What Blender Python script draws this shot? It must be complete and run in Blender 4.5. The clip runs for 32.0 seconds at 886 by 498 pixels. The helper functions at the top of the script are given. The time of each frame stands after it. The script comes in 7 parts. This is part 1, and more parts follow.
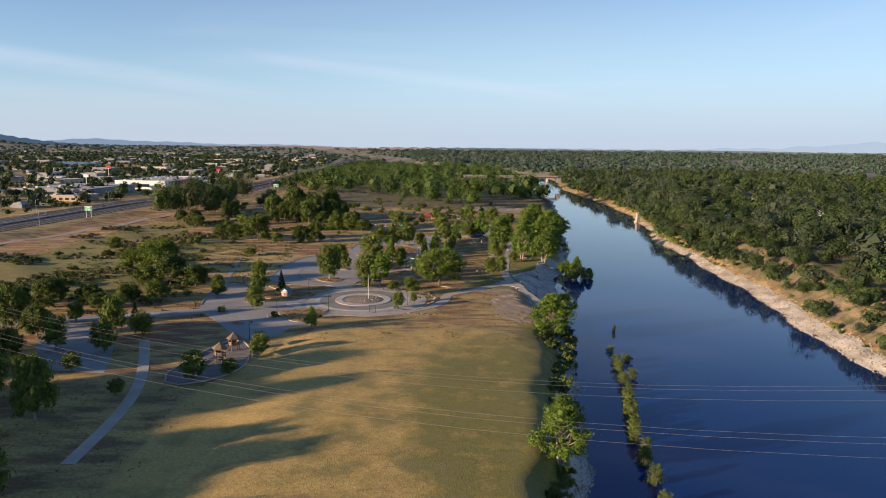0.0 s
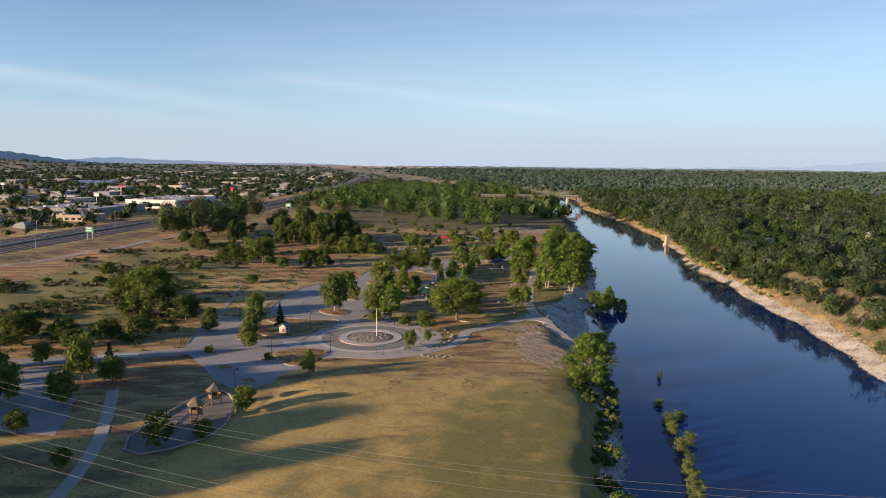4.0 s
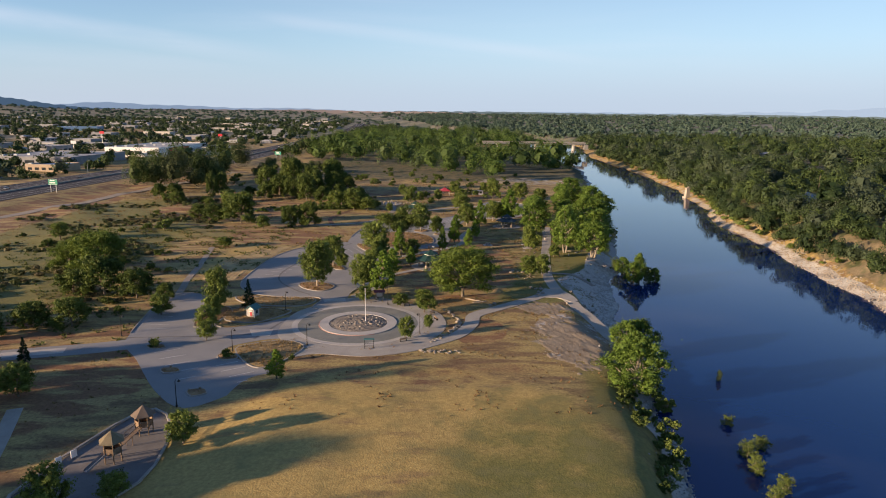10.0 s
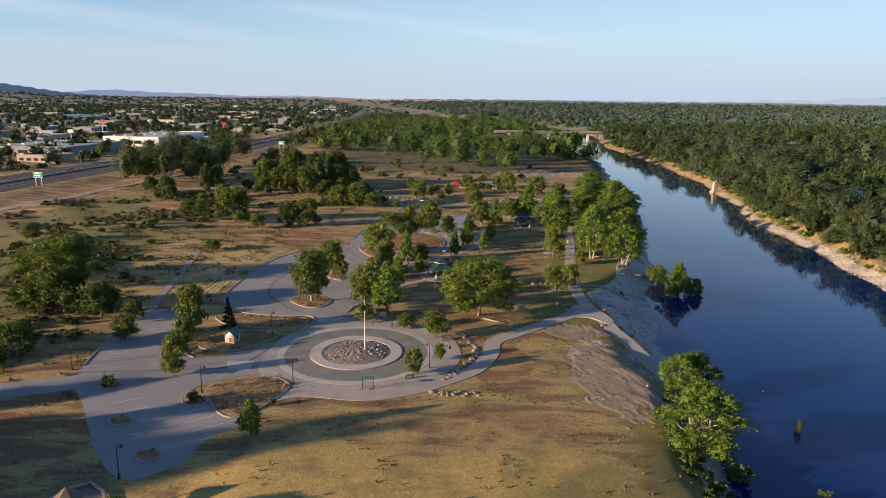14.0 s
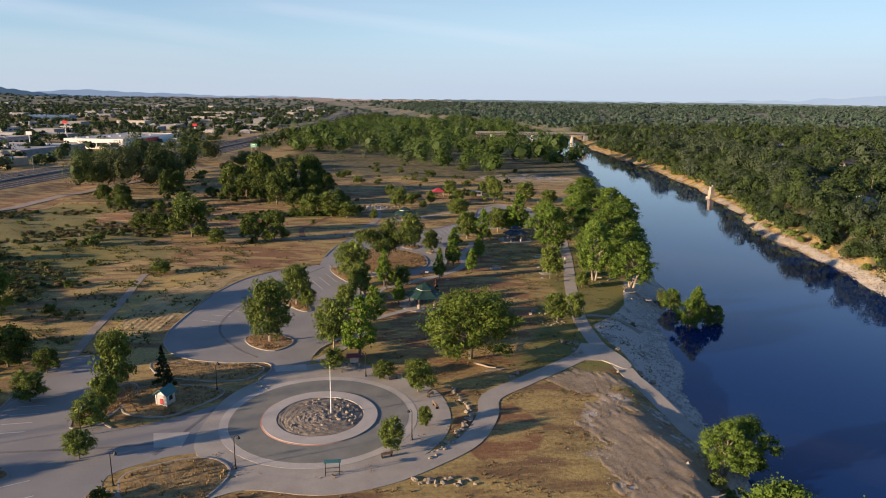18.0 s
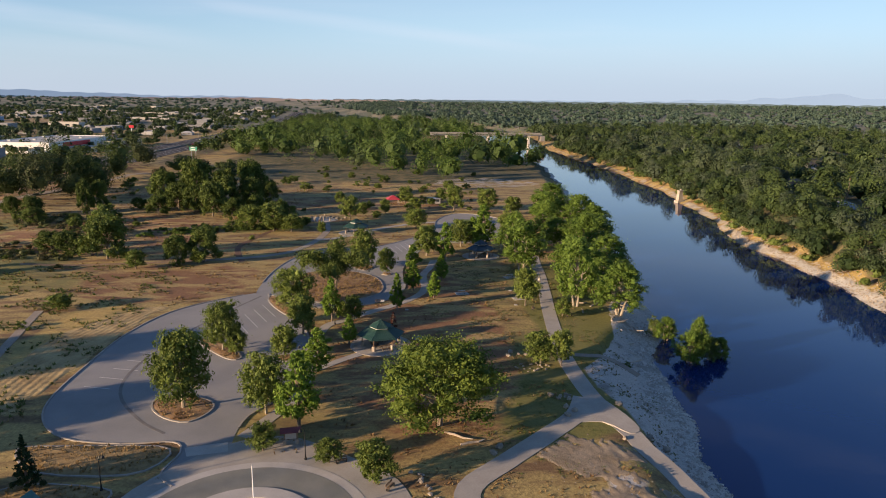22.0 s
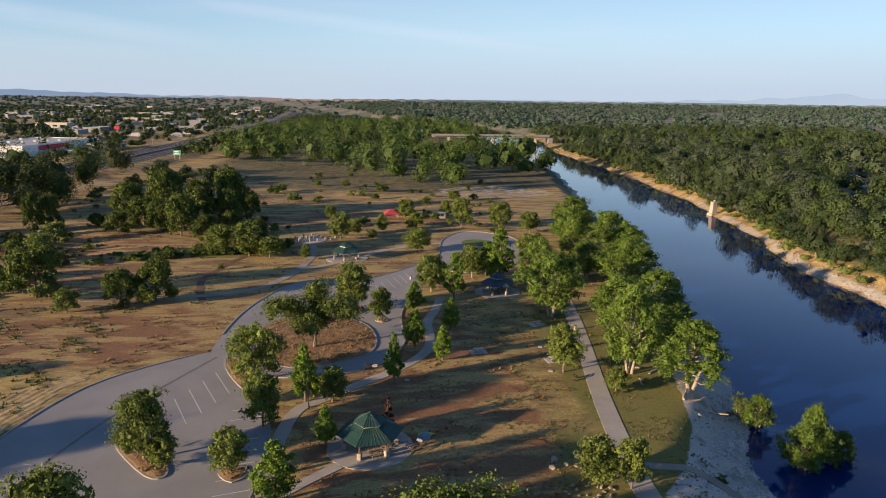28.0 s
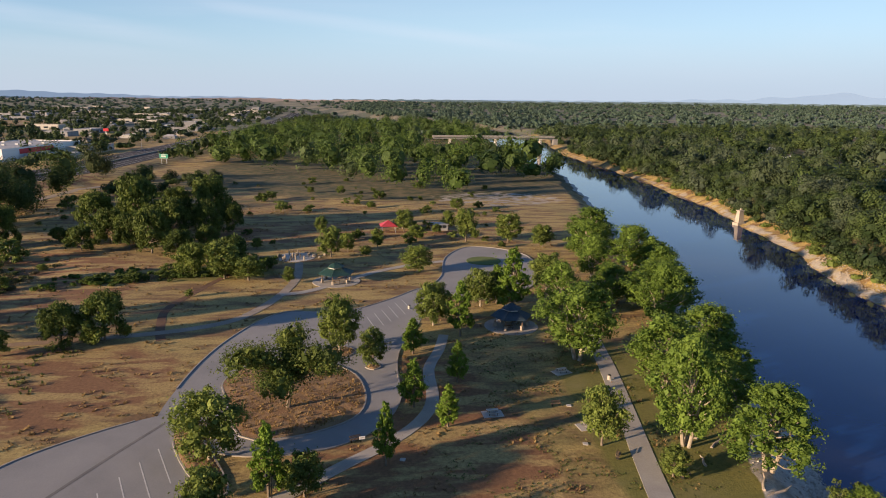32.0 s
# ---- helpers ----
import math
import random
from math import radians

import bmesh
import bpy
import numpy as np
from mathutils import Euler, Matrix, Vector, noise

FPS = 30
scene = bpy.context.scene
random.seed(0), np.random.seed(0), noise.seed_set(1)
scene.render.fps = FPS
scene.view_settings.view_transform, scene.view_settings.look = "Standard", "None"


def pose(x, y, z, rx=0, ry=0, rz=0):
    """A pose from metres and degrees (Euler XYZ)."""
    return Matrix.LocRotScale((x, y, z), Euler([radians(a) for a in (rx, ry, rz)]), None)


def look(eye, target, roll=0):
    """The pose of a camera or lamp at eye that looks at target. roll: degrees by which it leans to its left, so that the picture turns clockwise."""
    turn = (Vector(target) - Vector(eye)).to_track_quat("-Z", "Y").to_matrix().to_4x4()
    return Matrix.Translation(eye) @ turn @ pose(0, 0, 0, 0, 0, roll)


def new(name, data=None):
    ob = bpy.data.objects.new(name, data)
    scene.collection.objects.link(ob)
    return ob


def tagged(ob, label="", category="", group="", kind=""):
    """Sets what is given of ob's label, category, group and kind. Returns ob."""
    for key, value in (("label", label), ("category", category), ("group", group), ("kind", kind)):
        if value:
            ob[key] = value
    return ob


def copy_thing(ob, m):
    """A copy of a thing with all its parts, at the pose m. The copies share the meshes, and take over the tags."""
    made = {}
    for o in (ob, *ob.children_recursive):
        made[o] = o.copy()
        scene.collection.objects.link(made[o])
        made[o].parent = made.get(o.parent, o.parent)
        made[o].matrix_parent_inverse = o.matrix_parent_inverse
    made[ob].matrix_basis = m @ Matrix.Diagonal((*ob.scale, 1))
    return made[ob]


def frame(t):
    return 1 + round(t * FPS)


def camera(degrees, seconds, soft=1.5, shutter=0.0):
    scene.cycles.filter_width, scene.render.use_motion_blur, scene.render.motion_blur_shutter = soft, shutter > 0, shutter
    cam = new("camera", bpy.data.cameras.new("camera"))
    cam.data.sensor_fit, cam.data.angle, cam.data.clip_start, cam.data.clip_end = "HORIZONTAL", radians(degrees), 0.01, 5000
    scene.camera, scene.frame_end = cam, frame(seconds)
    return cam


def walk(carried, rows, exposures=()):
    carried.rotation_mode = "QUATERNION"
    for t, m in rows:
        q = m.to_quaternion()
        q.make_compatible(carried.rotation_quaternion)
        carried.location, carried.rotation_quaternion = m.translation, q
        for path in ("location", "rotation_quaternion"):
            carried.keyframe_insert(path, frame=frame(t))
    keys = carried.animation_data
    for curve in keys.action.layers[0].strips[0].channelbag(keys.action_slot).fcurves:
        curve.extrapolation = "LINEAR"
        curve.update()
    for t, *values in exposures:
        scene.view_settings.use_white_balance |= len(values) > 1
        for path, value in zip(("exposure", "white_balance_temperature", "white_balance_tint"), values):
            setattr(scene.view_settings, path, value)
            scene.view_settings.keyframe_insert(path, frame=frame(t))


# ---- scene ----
cam = camera(67.3, 32.0, soft=1.0)
# seconds, eye, then yaw, pitch and lean in degrees
PATH = [
    (0.0, -0.02, 0.04, 49.94, -1.60, -8.60, 0.71),
    (0.5, 0.09, 3.29, 49.94, -0.82, -8.49, 0.71),
    (1.0, 0.17, 6.52, 49.94, -0.15, -8.43, 0.71),
    (1.5, 0.22, 9.74, 49.94, -0.03, -8.37, 0.70),
    (2.0, 0.26, 12.96, 49.93, -0.05, -8.30, 0.70),
    (2.5, 0.27, 16.16, 49.93, -0.08, -8.18, 0.70),
    (3.0, 0.25, 19.36, 49.93, -0.10, -7.89, 0.69),
    (3.5, 0.22, 22.56, 49.93, -0.12, -7.15, 0.69),
    (5.5, -0.06, 35.32, 49.92, -0.20, -6.97, 0.68),
    (6.0, -0.17, 38.51, 49.92, -0.24, -7.45, 0.67),
    (6.5, -0.25, 41.60, 49.89, -0.24, -7.94, 0.68),
    (7.0, -0.35, 44.70, 49.86, -0.24, -8.43, 0.69),
    (7.5, -0.45, 47.80, 49.83, -0.26, -8.94, 0.69),
    (8.0, -0.56, 50.91, 49.81, -0.29, -9.47, 0.70),
    (8.5, -0.68, 54.02, 49.78, -0.31, -9.98, 0.71),
    (9.0, -0.80, 57.15, 49.75, -0.32, -10.52, 0.71),
    (9.5, -0.93, 60.40, 49.75, -0.32, -11.09, 0.72),
    (10.0, -1.07, 63.66, 49.76, -0.33, -11.63, 0.72),
    (10.5, -1.20, 66.92, 49.76, -0.37, -12.16, 0.73),
    (11.0, -1.34, 70.21, 49.77, -0.38, -12.62, 0.73),
    (11.5, -1.48, 73.50, 49.77, -0.38, -12.70, 0.74),
    (12.0, -1.61, 76.80, 49.78, -0.40, -12.69, 0.74),
    (12.5, -1.74, 80.12, 49.78, -0.34, -12.67, 0.75),
    (13.0, -1.87, 83.44, 49.79, -0.14, -12.66, 0.75),
    (13.5, -2.02, 86.74, 49.81, 0.14, -12.65, 0.75),
    (14.0, -2.17, 90.05, 49.83, 0.41, -12.63, 0.76),
    (14.5, -2.32, 93.37, 49.85, 0.47, -12.60, 0.76),
    (16.5, -2.82, 106.78, 49.94, -0.31, -12.58, 0.78),
    (17.0, -2.93, 110.16, 49.96, -0.58, -12.59, 0.79),
    (17.5, -3.02, 113.56, 49.98, -0.88, -12.60, 0.79),
    (18.0, -3.11, 116.96, 50.01, -1.31, -12.60, 0.79),
    (18.5, -3.18, 120.38, 50.03, -2.06, -12.61, 0.80),
    (19.0, -3.24, 123.82, 50.05, -2.61, -12.61, 0.80),
    (19.5, -3.29, 127.32, 50.03, -3.11, -12.61, 0.79),
    (20.0, -3.32, 130.84, 50.02, -3.74, -12.61, 0.78),
    (20.5, -3.33, 134.37, 50.00, -4.50, -12.61, 0.77),
    (21.0, -3.34, 137.90, 49.99, -5.16, -12.59, 0.76),
    (21.5, -3.33, 141.45, 49.97, -5.29, -12.56, 0.75),
    (22.0, -3.31, 145.00, 49.96, -5.32, -12.56, 0.74),
    (22.5, -3.28, 148.55, 49.94, -5.31, -12.58, 0.73),
    (23.0, -3.23, 152.11, 49.93, -5.31, -12.57, 0.72),
    (23.5, -3.14, 155.56, 49.95, -5.32, -12.55, 0.72),
    (24.0, -3.04, 159.02, 49.97, -5.31, -12.55, 0.72),
    (24.5, -2.92, 162.47, 49.99, -5.30, -12.57, 0.73),
    (25.0, -2.80, 165.93, 50.02, -5.31, -12.58, 0.73),
    (25.5, -2.65, 169.38, 50.04, -5.29, -12.54, 0.73),
    (27.5, -1.95, 183.16, 50.13, -5.32, -12.55, 0.74),
    (28.0, -1.74, 186.58, 50.16, -5.29, -12.57, 0.75),
    (28.5, -1.56, 190.10, 50.15, -5.28, -12.59, 0.73),
    (29.0, -1.37, 193.60, 50.15, -5.28, -12.59, 0.71),
    (29.5, -1.17, 197.09, 50.14, -5.29, -12.57, 0.70),
    (30.0, -0.95, 200.57, 50.14, -5.29, -12.56, 0.68),
    (30.5, -0.73, 204.02, 50.13, -5.29, -12.58, 0.67),
    (31.0, -0.49, 207.46, 50.13, -5.29, -12.60, 0.65),
    (31.5, -0.24, 210.87, 50.12, -5.28, -12.60, 0.63),
    (32.0, 0.02, 214.26, 50.12, -5.24, -12.56, 0.62),
]
walk(cam, [(t, pose(x, y, z, 0, 0, yaw) @ pose(0, 0, 0, 90 + pitch) @ pose(0, 0, 0, 0, 0, roll)) for t, x, y, z, yaw, pitch, roll in PATH],
     exposures=[(0.0, 1.0, 6750, 20), (32.0, 1.0, 6750, 20)])

# ---- world, sun, exposure ----
SUN_EL, SUN_HEAD = 11.0, 22.0   # degrees above the horizon; heading of the light, from +x towards +y
world = bpy.data.worlds.new("sky")
scene.world = world
world.use_nodes = True
wn, wl = world.node_tree.nodes, world.node_tree.links
wn.clear()
sky = wn.new("ShaderNodeTexSky")
sky.sky_type, sky.sun_disc = "NISHITA", False
sky.sun_elevation = radians(SUN_EL)
sky.sun_rotation = radians(270 - SUN_HEAD)
sky.altitude, sky.air_density, sky.dust_density, sky.ozone_density = 900, 1.0, 0.2, 3.8
coords = wn.new("ShaderNodeTexCoord")
split = wn.new("ShaderNodeSeparateXYZ")
wl.new(coords.outputs["Generated"], split.inputs["Vector"])


def sky_span(value, a, b, c, d):
    r = wn.new("ShaderNodeMapRange")
    r.interpolation_type = "SMOOTHSTEP"
    for key, v in zip(("From Min", "From Max", "To Min", "To Max"), (a, b, c, d)):
        r.inputs[key].default_value = v
    wl.new(value, r.inputs["Value"])
    return r.outputs["Result"]


def sky_calc(op, a, b):
    m = wn.new("ShaderNodeMath")
    m.operation = op
    for i, v in enumerate((a, b)):
        if isinstance(v, (int, float)):
            m.inputs[i].default_value = v
        else:
            wl.new(v, m.inputs[i])
    return m.outputs[0]


def sky_mix(fac, a, colour, way="MIX"):
    m = wn.new("ShaderNodeMix")
    m.data_type, m.blend_type = "RGBA", way
    if isinstance(fac, (int, float)):
        m.inputs["Factor"].default_value = fac
    else:
        wl.new(fac, m.inputs["Factor"])
    wl.new(a, m.inputs["A"])
    m.inputs["B"].default_value = (*colour, 1)
    return m.outputs["Result"]


# clear air tinted bluer; haze fitted to the view, thinner left, thickest at the horizon
clear = sky_mix(1.0, sky.outputs["Color"], (0.97, 1.02, 1.03), "MULTIPLY")
side = sky_span(split.outputs["X"], -0.62, 0.2, 0.42, 1.0)
hazy = sky_mix(sky_calc("MULTIPLY", sky_span(split.outputs["Z"], 0.0, 0.36, 0.85, 0.0), side), clear, (3.35, 4.9, 5.65))
# fine cirrus veil and two long streaks
stretch = wn.new("ShaderNodeMapping")
stretch.inputs["Rotation"].default_value = (0, radians(8), radians(-28))
stretch.inputs["Scale"].default_value = (0.9, 3.0, 11.0)
wl.new(coords.outputs["Generated"], stretch.inputs["Vector"])
wisps = wn.new("ShaderNodeTexNoise")
wisps.inputs["Scale"].default_value, wisps.inputs["Detail"].default_value = 1.6, 6
wisps.inputs["Distortion"].default_value = 0.5
wl.new(stretch.outputs["Vector"], wisps.inputs["Vector"])
veil = sky_span(wisps.outputs["Fac"], 0.46, 0.78, 0.0, 0.16)
for normal, lo, hi, wide, amount in (((-0.1345, 0.0417, -0.99), -0.75, -0.22, 0.02, 0.3), ((-0.1102, 0.0997, -0.9889), -0.24, 0.26, 0.016, 0.2)):
    dot = wn.new("ShaderNodeVectorMath")
    dot.operation = "DOT_PRODUCT"
    wl.new(coords.outputs["Generated"], dot.inputs[0])
    dot.inputs[1].default_value = normal
    near = sky_span(sky_calc("ABSOLUTE", dot.outputs["Value"], 0), 0.0, wide, amount, 0.0)
    ends = sky_calc("MULTIPLY", sky_span(split.outputs["X"], lo - 0.06, lo + 0.05, 0, 1), sky_span(split.outputs["X"], hi - 0.16, hi + 0.06, 1, 0))
    torn = sky_span(wisps.outputs["Fac"], 0.3, 0.6, 0.35, 1.0)
    veil = sky_calc("MAXIMUM", veil, sky_calc("MULTIPLY", sky_calc("MULTIPLY", near, ends), torn))
veil = sky_calc("MULTIPLY", veil, sky_span(split.outputs["Y"], 0.0, 0.3, 0.3, 1.0))
cloudy = sky_mix(veil, hazy, (4.9, 5.4, 6.0))
murk = sky_mix(sky_span(split.outputs["Z"], 0.0, 0.11, 0.85, 0.0), cloudy, (2.95, 3.75, 4.55))
back = wn.new("ShaderNodeBackground")
back.inputs["Strength"].default_value = 0.085
wl.new(murk, back.inputs["Color"])
wout = wn.new("ShaderNodeOutputWorld")
wl.new(back.outputs["Background"], wout.inputs["Surface"])

sun = new("sun", bpy.data.lights.new("sun", "SUN"))
sun.data.energy, sun.data.angle, sun.data.color = 5.0, radians(1.0), (1.0, 0.765, 0.49)
light_way = Vector((math.cos(radians(SUN_HEAD)) * math.cos(radians(SUN_EL)), math.sin(radians(SUN_HEAD)) * math.cos(radians(SUN_EL)), -math.sin(radians(SUN_EL))))
sun.matrix_world = look(Vector((-200, 100, 150)), Vector((-200, 100, 150)) + light_way)

# ---- materials ----
def mat(name, build, rough=0.8, metal=0.0, bump=0.0, bump_scale=8.0):
    """A principled material; build(nodes, links) gives the base colour's socket."""
    m = bpy.data.materials.new(name)
    m.use_nodes = True
    n, l = m.node_tree.nodes, m.node_tree.links
    bsdf = n["Principled BSDF"]
    bsdf.inputs["Roughness"].default_value, bsdf.inputs["Metallic"].default_value = rough, metal
    out = build(n, l)
    if isinstance(out, tuple):
        bsdf.inputs["Base Color"].default_value = (*out, 1)
    else:
        l.new(out, bsdf.inputs["Base Color"])
    if bump:
        tex = n.new("ShaderNodeTexNoise")
        tex.inputs["Scale"].default_value, tex.inputs["Detail"].default_value = bump_scale, 5
        l.new(place_of(n, l), tex.inputs["Vector"])
        b = n.new("ShaderNodeBump")
        b.inputs["Strength"].default_value, b.inputs["Distance"].default_value = bump, 0.1
        l.new(tex.outputs["Fac"], b.inputs["Height"])
        l.new(b.outputs["Normal"], bsdf.inputs["Normal"])
    return m


def place_of(n, l):
    g = n.new("ShaderNodeNewGeometry")
    return g.outputs["Position"]


def noise_of(n, l, scale, detail=4, rough=0.55, vec=None):
    t = n.new("ShaderNodeTexNoise")
    t.inputs["Scale"].default_value, t.inputs["Detail"].default_value, t.inputs["Roughness"].default_value = scale, detail, rough
    l.new(vec or place_of(n, l), t.inputs["Vector"])
    return t.outputs["Fac"]


def span(n, l, value, a, b, c=0.0, d=1.0):
    r = n.new("ShaderNodeMapRange")
    for key, v in zip(("From Min", "From Max", "To Min", "To Max"), (a, b, c, d)):
        r.inputs[key].default_value = v
    l.new(value, r.inputs["Value"])
    return r.outputs["Result"]


def blend(n, l, fac, a, b):
    m = n.new("ShaderNodeMix")
    m.data_type = "RGBA"
    for key, v in (("Factor", fac), ("A", a), ("B", b)):
        if isinstance(v, tuple):
            m.inputs[key].default_value = (*v, 1)
        elif isinstance(v, (int, float)):
            m.inputs[key].default_value = v
        else:
            l.new(v, m.inputs[key])
    return m.outputs["Result"]


def calc(n, l, op, a, b):
    m = n.new("ShaderNodeMath")
    m.operation = op
    for i, v in enumerate((a, b)):
        if isinstance(v, (int, float)):
            m.inputs[i].default_value = v
        else:
            l.new(v, m.inputs[i])
    return m.outputs[0]


def mottled(c1, c2, big=0.15, fine=6.0, amount=1.0):
    """Two colours mixed by stains of two sizes."""
    def build(n, l):
        a = span(n, l, noise_of(n, l, big, 4), 0.35, 0.65, 0, amount)
        b = span(n, l, noise_of(n, l, fine, 3), 0.3, 0.7, 0, 1)
        return blend(n, l, calc(n, l, "ADD", calc(n, l, "MULTIPLY", a, 0.6), calc(n, l, "MULTIPLY", b, 0.4)), c1, c2)
    return build


def attr_of(n, name):
    a = n.new("ShaderNodeAttribute")
    a.attribute_name = name
    return a.outputs["Fac"]


def ground_colour(n, l):
    pos = place_of(n, l)
    big, mid, fine = noise_of(n, l, 0.028, 5), noise_of(n, l, 0.16, 5), noise_of(n, l, 1.6, 5, 0.7)
    dry = blend(n, l, span(n, l, fine, 0.3, 0.72), (0.20, 0.14, 0.048), (0.52, 0.385, 0.138))
    # straw and brown streaks; they also paint in sun strips between tree shadows
    sun_streaks = n.new("ShaderNodeMapping")
    sun_streaks.inputs["Rotation"].default_value = (0, 0, radians(-20))
    sun_streaks.inputs["Scale"].default_value = (0.3, 1.0, 1.0)
    l.new(pos, sun_streaks.inputs["Vector"])
    rows = noise_of(n, l, 0.22, 5, 0.6, sun_streaks.outputs["Vector"])
    dry = blend(n, l, span(n, l, rows, 0.44, 0.60), dry, blend(n, l, span(n, l, fine, 0.3, 0.7), (0.11, 0.062, 0.028), (0.225, 0.135, 0.06)))
    dry = blend(n, l, span(n, l, big, 0.58, 0.68, 0, 0.4), dry, (0.15, 0.145, 0.05))
    def zone(col, name, lo, hi, colour):
        edge = calc(n, l, "ADD", attr_of(n, name), calc(n, l, "MULTIPLY", calc(n, l, "SUBTRACT", mid, 0.5), 0.9))
        return blend(n, l, span(n, l, edge, lo, hi), col, colour)
    lawn = blend(n, l, span(n, l, fine, 0.3, 0.7), (0.108, 0.11, 0.023), (0.205, 0.184, 0.043))
    lawn = blend(n, l, span(n, l, mid, 0.48, 0.72), lawn, (0.19, 0.17, 0.06))
    dirt = blend(n, l, span(n, l, fine, 0.3, 0.7), (0.14, 0.064, 0.028), (0.27, 0.138, 0.06))
    # gold streaks over the dirt have sunlight put into their colour
    dirt = blend(n, l, span(n, l, rows, 0.47, 0.56), dirt, blend(n, l, span(n, l, fine, 0.3, 0.7), (0.2, 0.135, 0.05), (0.48, 0.34, 0.13)))
    gravel = blend(n, l, span(n, l, noise_of(n, l, 3.0, 6, 0.75), 0.3, 0.7), (0.31, 0.285, 0.25), (0.62, 0.575, 0.515))
    gravel = blend(n, l, span(n, l, mid, 0.56, 0.68, 0, 0.6), gravel, (0.13, 0.11, 0.085))
    rock = blend(n, l, span(n, l, fine, 0.3, 0.7), (0.33, 0.31, 0.27), (0.56, 0.535, 0.48))
    rock = blend(n, l, span(n, l, mid, 0.5, 0.66, 0, 0.75), rock, (0.21, 0.17, 0.12))
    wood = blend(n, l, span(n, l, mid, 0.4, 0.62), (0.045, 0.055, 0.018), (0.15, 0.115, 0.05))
    clay = blend(n, l, span(n, l, fine, 0.3, 0.7), (0.15, 0.108, 0.066), (0.28, 0.212, 0.138))
    clay = blend(n, l, span(n, l, mid, 0.5, 0.62, 0, 0.8), clay, (0.075, 0.078, 0.032))
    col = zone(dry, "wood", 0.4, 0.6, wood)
    # grey-green tone of the far plain carries painted haze
    plain = blend(n, l, span(n, l, noise_of(n, l, 0.008, 5), 0.4, 0.6), (0.085, 0.10, 0.07), (0.20, 0.18, 0.125))
    col = zone(col, "plain", 0.4, 0.6, plain)
    col = zone(col, "clay", 0.4, 0.6, clay)
    mown = blend(n, l, span(n, l, fine, 0.3, 0.7), (0.31, 0.205, 0.062), (0.54, 0.385, 0.125))
    mown = blend(n, l, span(n, l, mid, 0.5, 0.68, 0, 0.7), mown, (0.2, 0.17, 0.058))
    mown = blend(n, l, span(n, l, rows, 0.58, 0.7, 0, 0.7), mown, (0.20, 0.125, 0.06))
    col = zone(col, "mown", 0.4, 0.6, mown)
    col = zone(col, "lawn", 0.35, 0.75, lawn)
    col = zone(col, "dirt", 0.4, 0.6, dirt)
    col = zone(col, "gravel", 0.42, 0.58, gravel)
    col = zone(col, "rock", 0.42, 0.58, rock)
    return col


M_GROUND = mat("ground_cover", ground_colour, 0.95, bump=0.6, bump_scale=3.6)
M_ASPHALT = mat("worn_asphalt", mottled((0.205, 0.205, 0.205), (0.28, 0.275, 0.268), 0.12, 5), 0.9, bump=0.15, bump_scale=30)
M_ROADWAY = mat("freeway_asphalt", mottled((0.05, 0.05, 0.055), (0.085, 0.082, 0.085), 0.1, 2), 1.0)
M_ROADWAY.node_tree.nodes["Principled BSDF"].inputs["Specular IOR Level"].default_value = 0.1
M_AGGREGATE = mat("exposed_aggregate", mottled((0.165, 0.168, 0.148), (0.235, 0.236, 0.205), 0.3, 9), 0.9, bump=0.25, bump_scale=40)
M_CONCRETE = mat("pale_concrete", mottled((0.37, 0.345, 0.31), (0.49, 0.46, 0.415), 0.3, 5), 0.85, bump=0.1, bump_scale=30)
M_PATH = mat("path_concrete", mottled((0.29, 0.265, 0.23), (0.40, 0.37, 0.32), 0.25, 5), 0.88, bump=0.1, bump_scale=30)
M_TRACK = mat("gravel_track", mottled((0.22, 0.185, 0.15), (0.34, 0.29, 0.235), 0.2, 4), 0.95, bump=0.4, bump_scale=12)
M_EARTH = mat("bare_earth", mottled((0.17, 0.105, 0.06), (0.30, 0.205, 0.115), 0.3, 3), 0.95, bump=0.5, bump_scale=8)
M_RUT = mat("rutted_earth", mottled((0.10, 0.052, 0.03), (0.17, 0.095, 0.055), 0.4, 4), 0.95, bump=0.6, bump_scale=8)
M_LAWN = mat("green_turf", mottled((0.06, 0.10, 0.02), (0.13, 0.17, 0.04), 0.4, 5), 0.95, bump=0.5, bump_scale=8)
M_BRIDGE = mat("bridge_concrete", mottled((0.17, 0.165, 0.155), (0.25, 0.24, 0.225), 0.3, 2), 0.9)
M_GUTTER = mat("stained_gutter", mottled((0.12, 0.115, 0.11), (0.2, 0.19, 0.18), 0.4, 6), 0.85)
M_KERB = mat("worn_kerb_concrete", mottled((0.25, 0.23, 0.2), (0.37, 0.34, 0.3), 0.5, 5), 0.9)
M_REDPAINT = mat("worn_red_paint", mottled((0.42, 0.16, 0.12), (0.40, 0.30, 0.27), 0.6, 4), 0.7)
M_WHITEPAINT = mat("road_paint", mottled((0.62, 0.61, 0.58), (0.45, 0.44, 0.41), 0.5, 6), 0.7)
M_SOIL = mat("dry_soil", mottled((0.17, 0.088, 0.045), (0.36, 0.24, 0.12), 0.4, 3), 0.95, bump=0.8, bump_scale=6)
M_DRYGRASS = mat("dry_grass", mottled((0.15, 0.098, 0.042), (0.38, 0.265, 0.115), 0.5, 2.5), 0.95, bump=0.8, bump_scale=5)
M_ROCK = mat("grey_rock", mottled((0.20, 0.165, 0.125), (0.38, 0.33, 0.26), 0.7, 4), 0.9, bump=0.5, bump_scale=6)
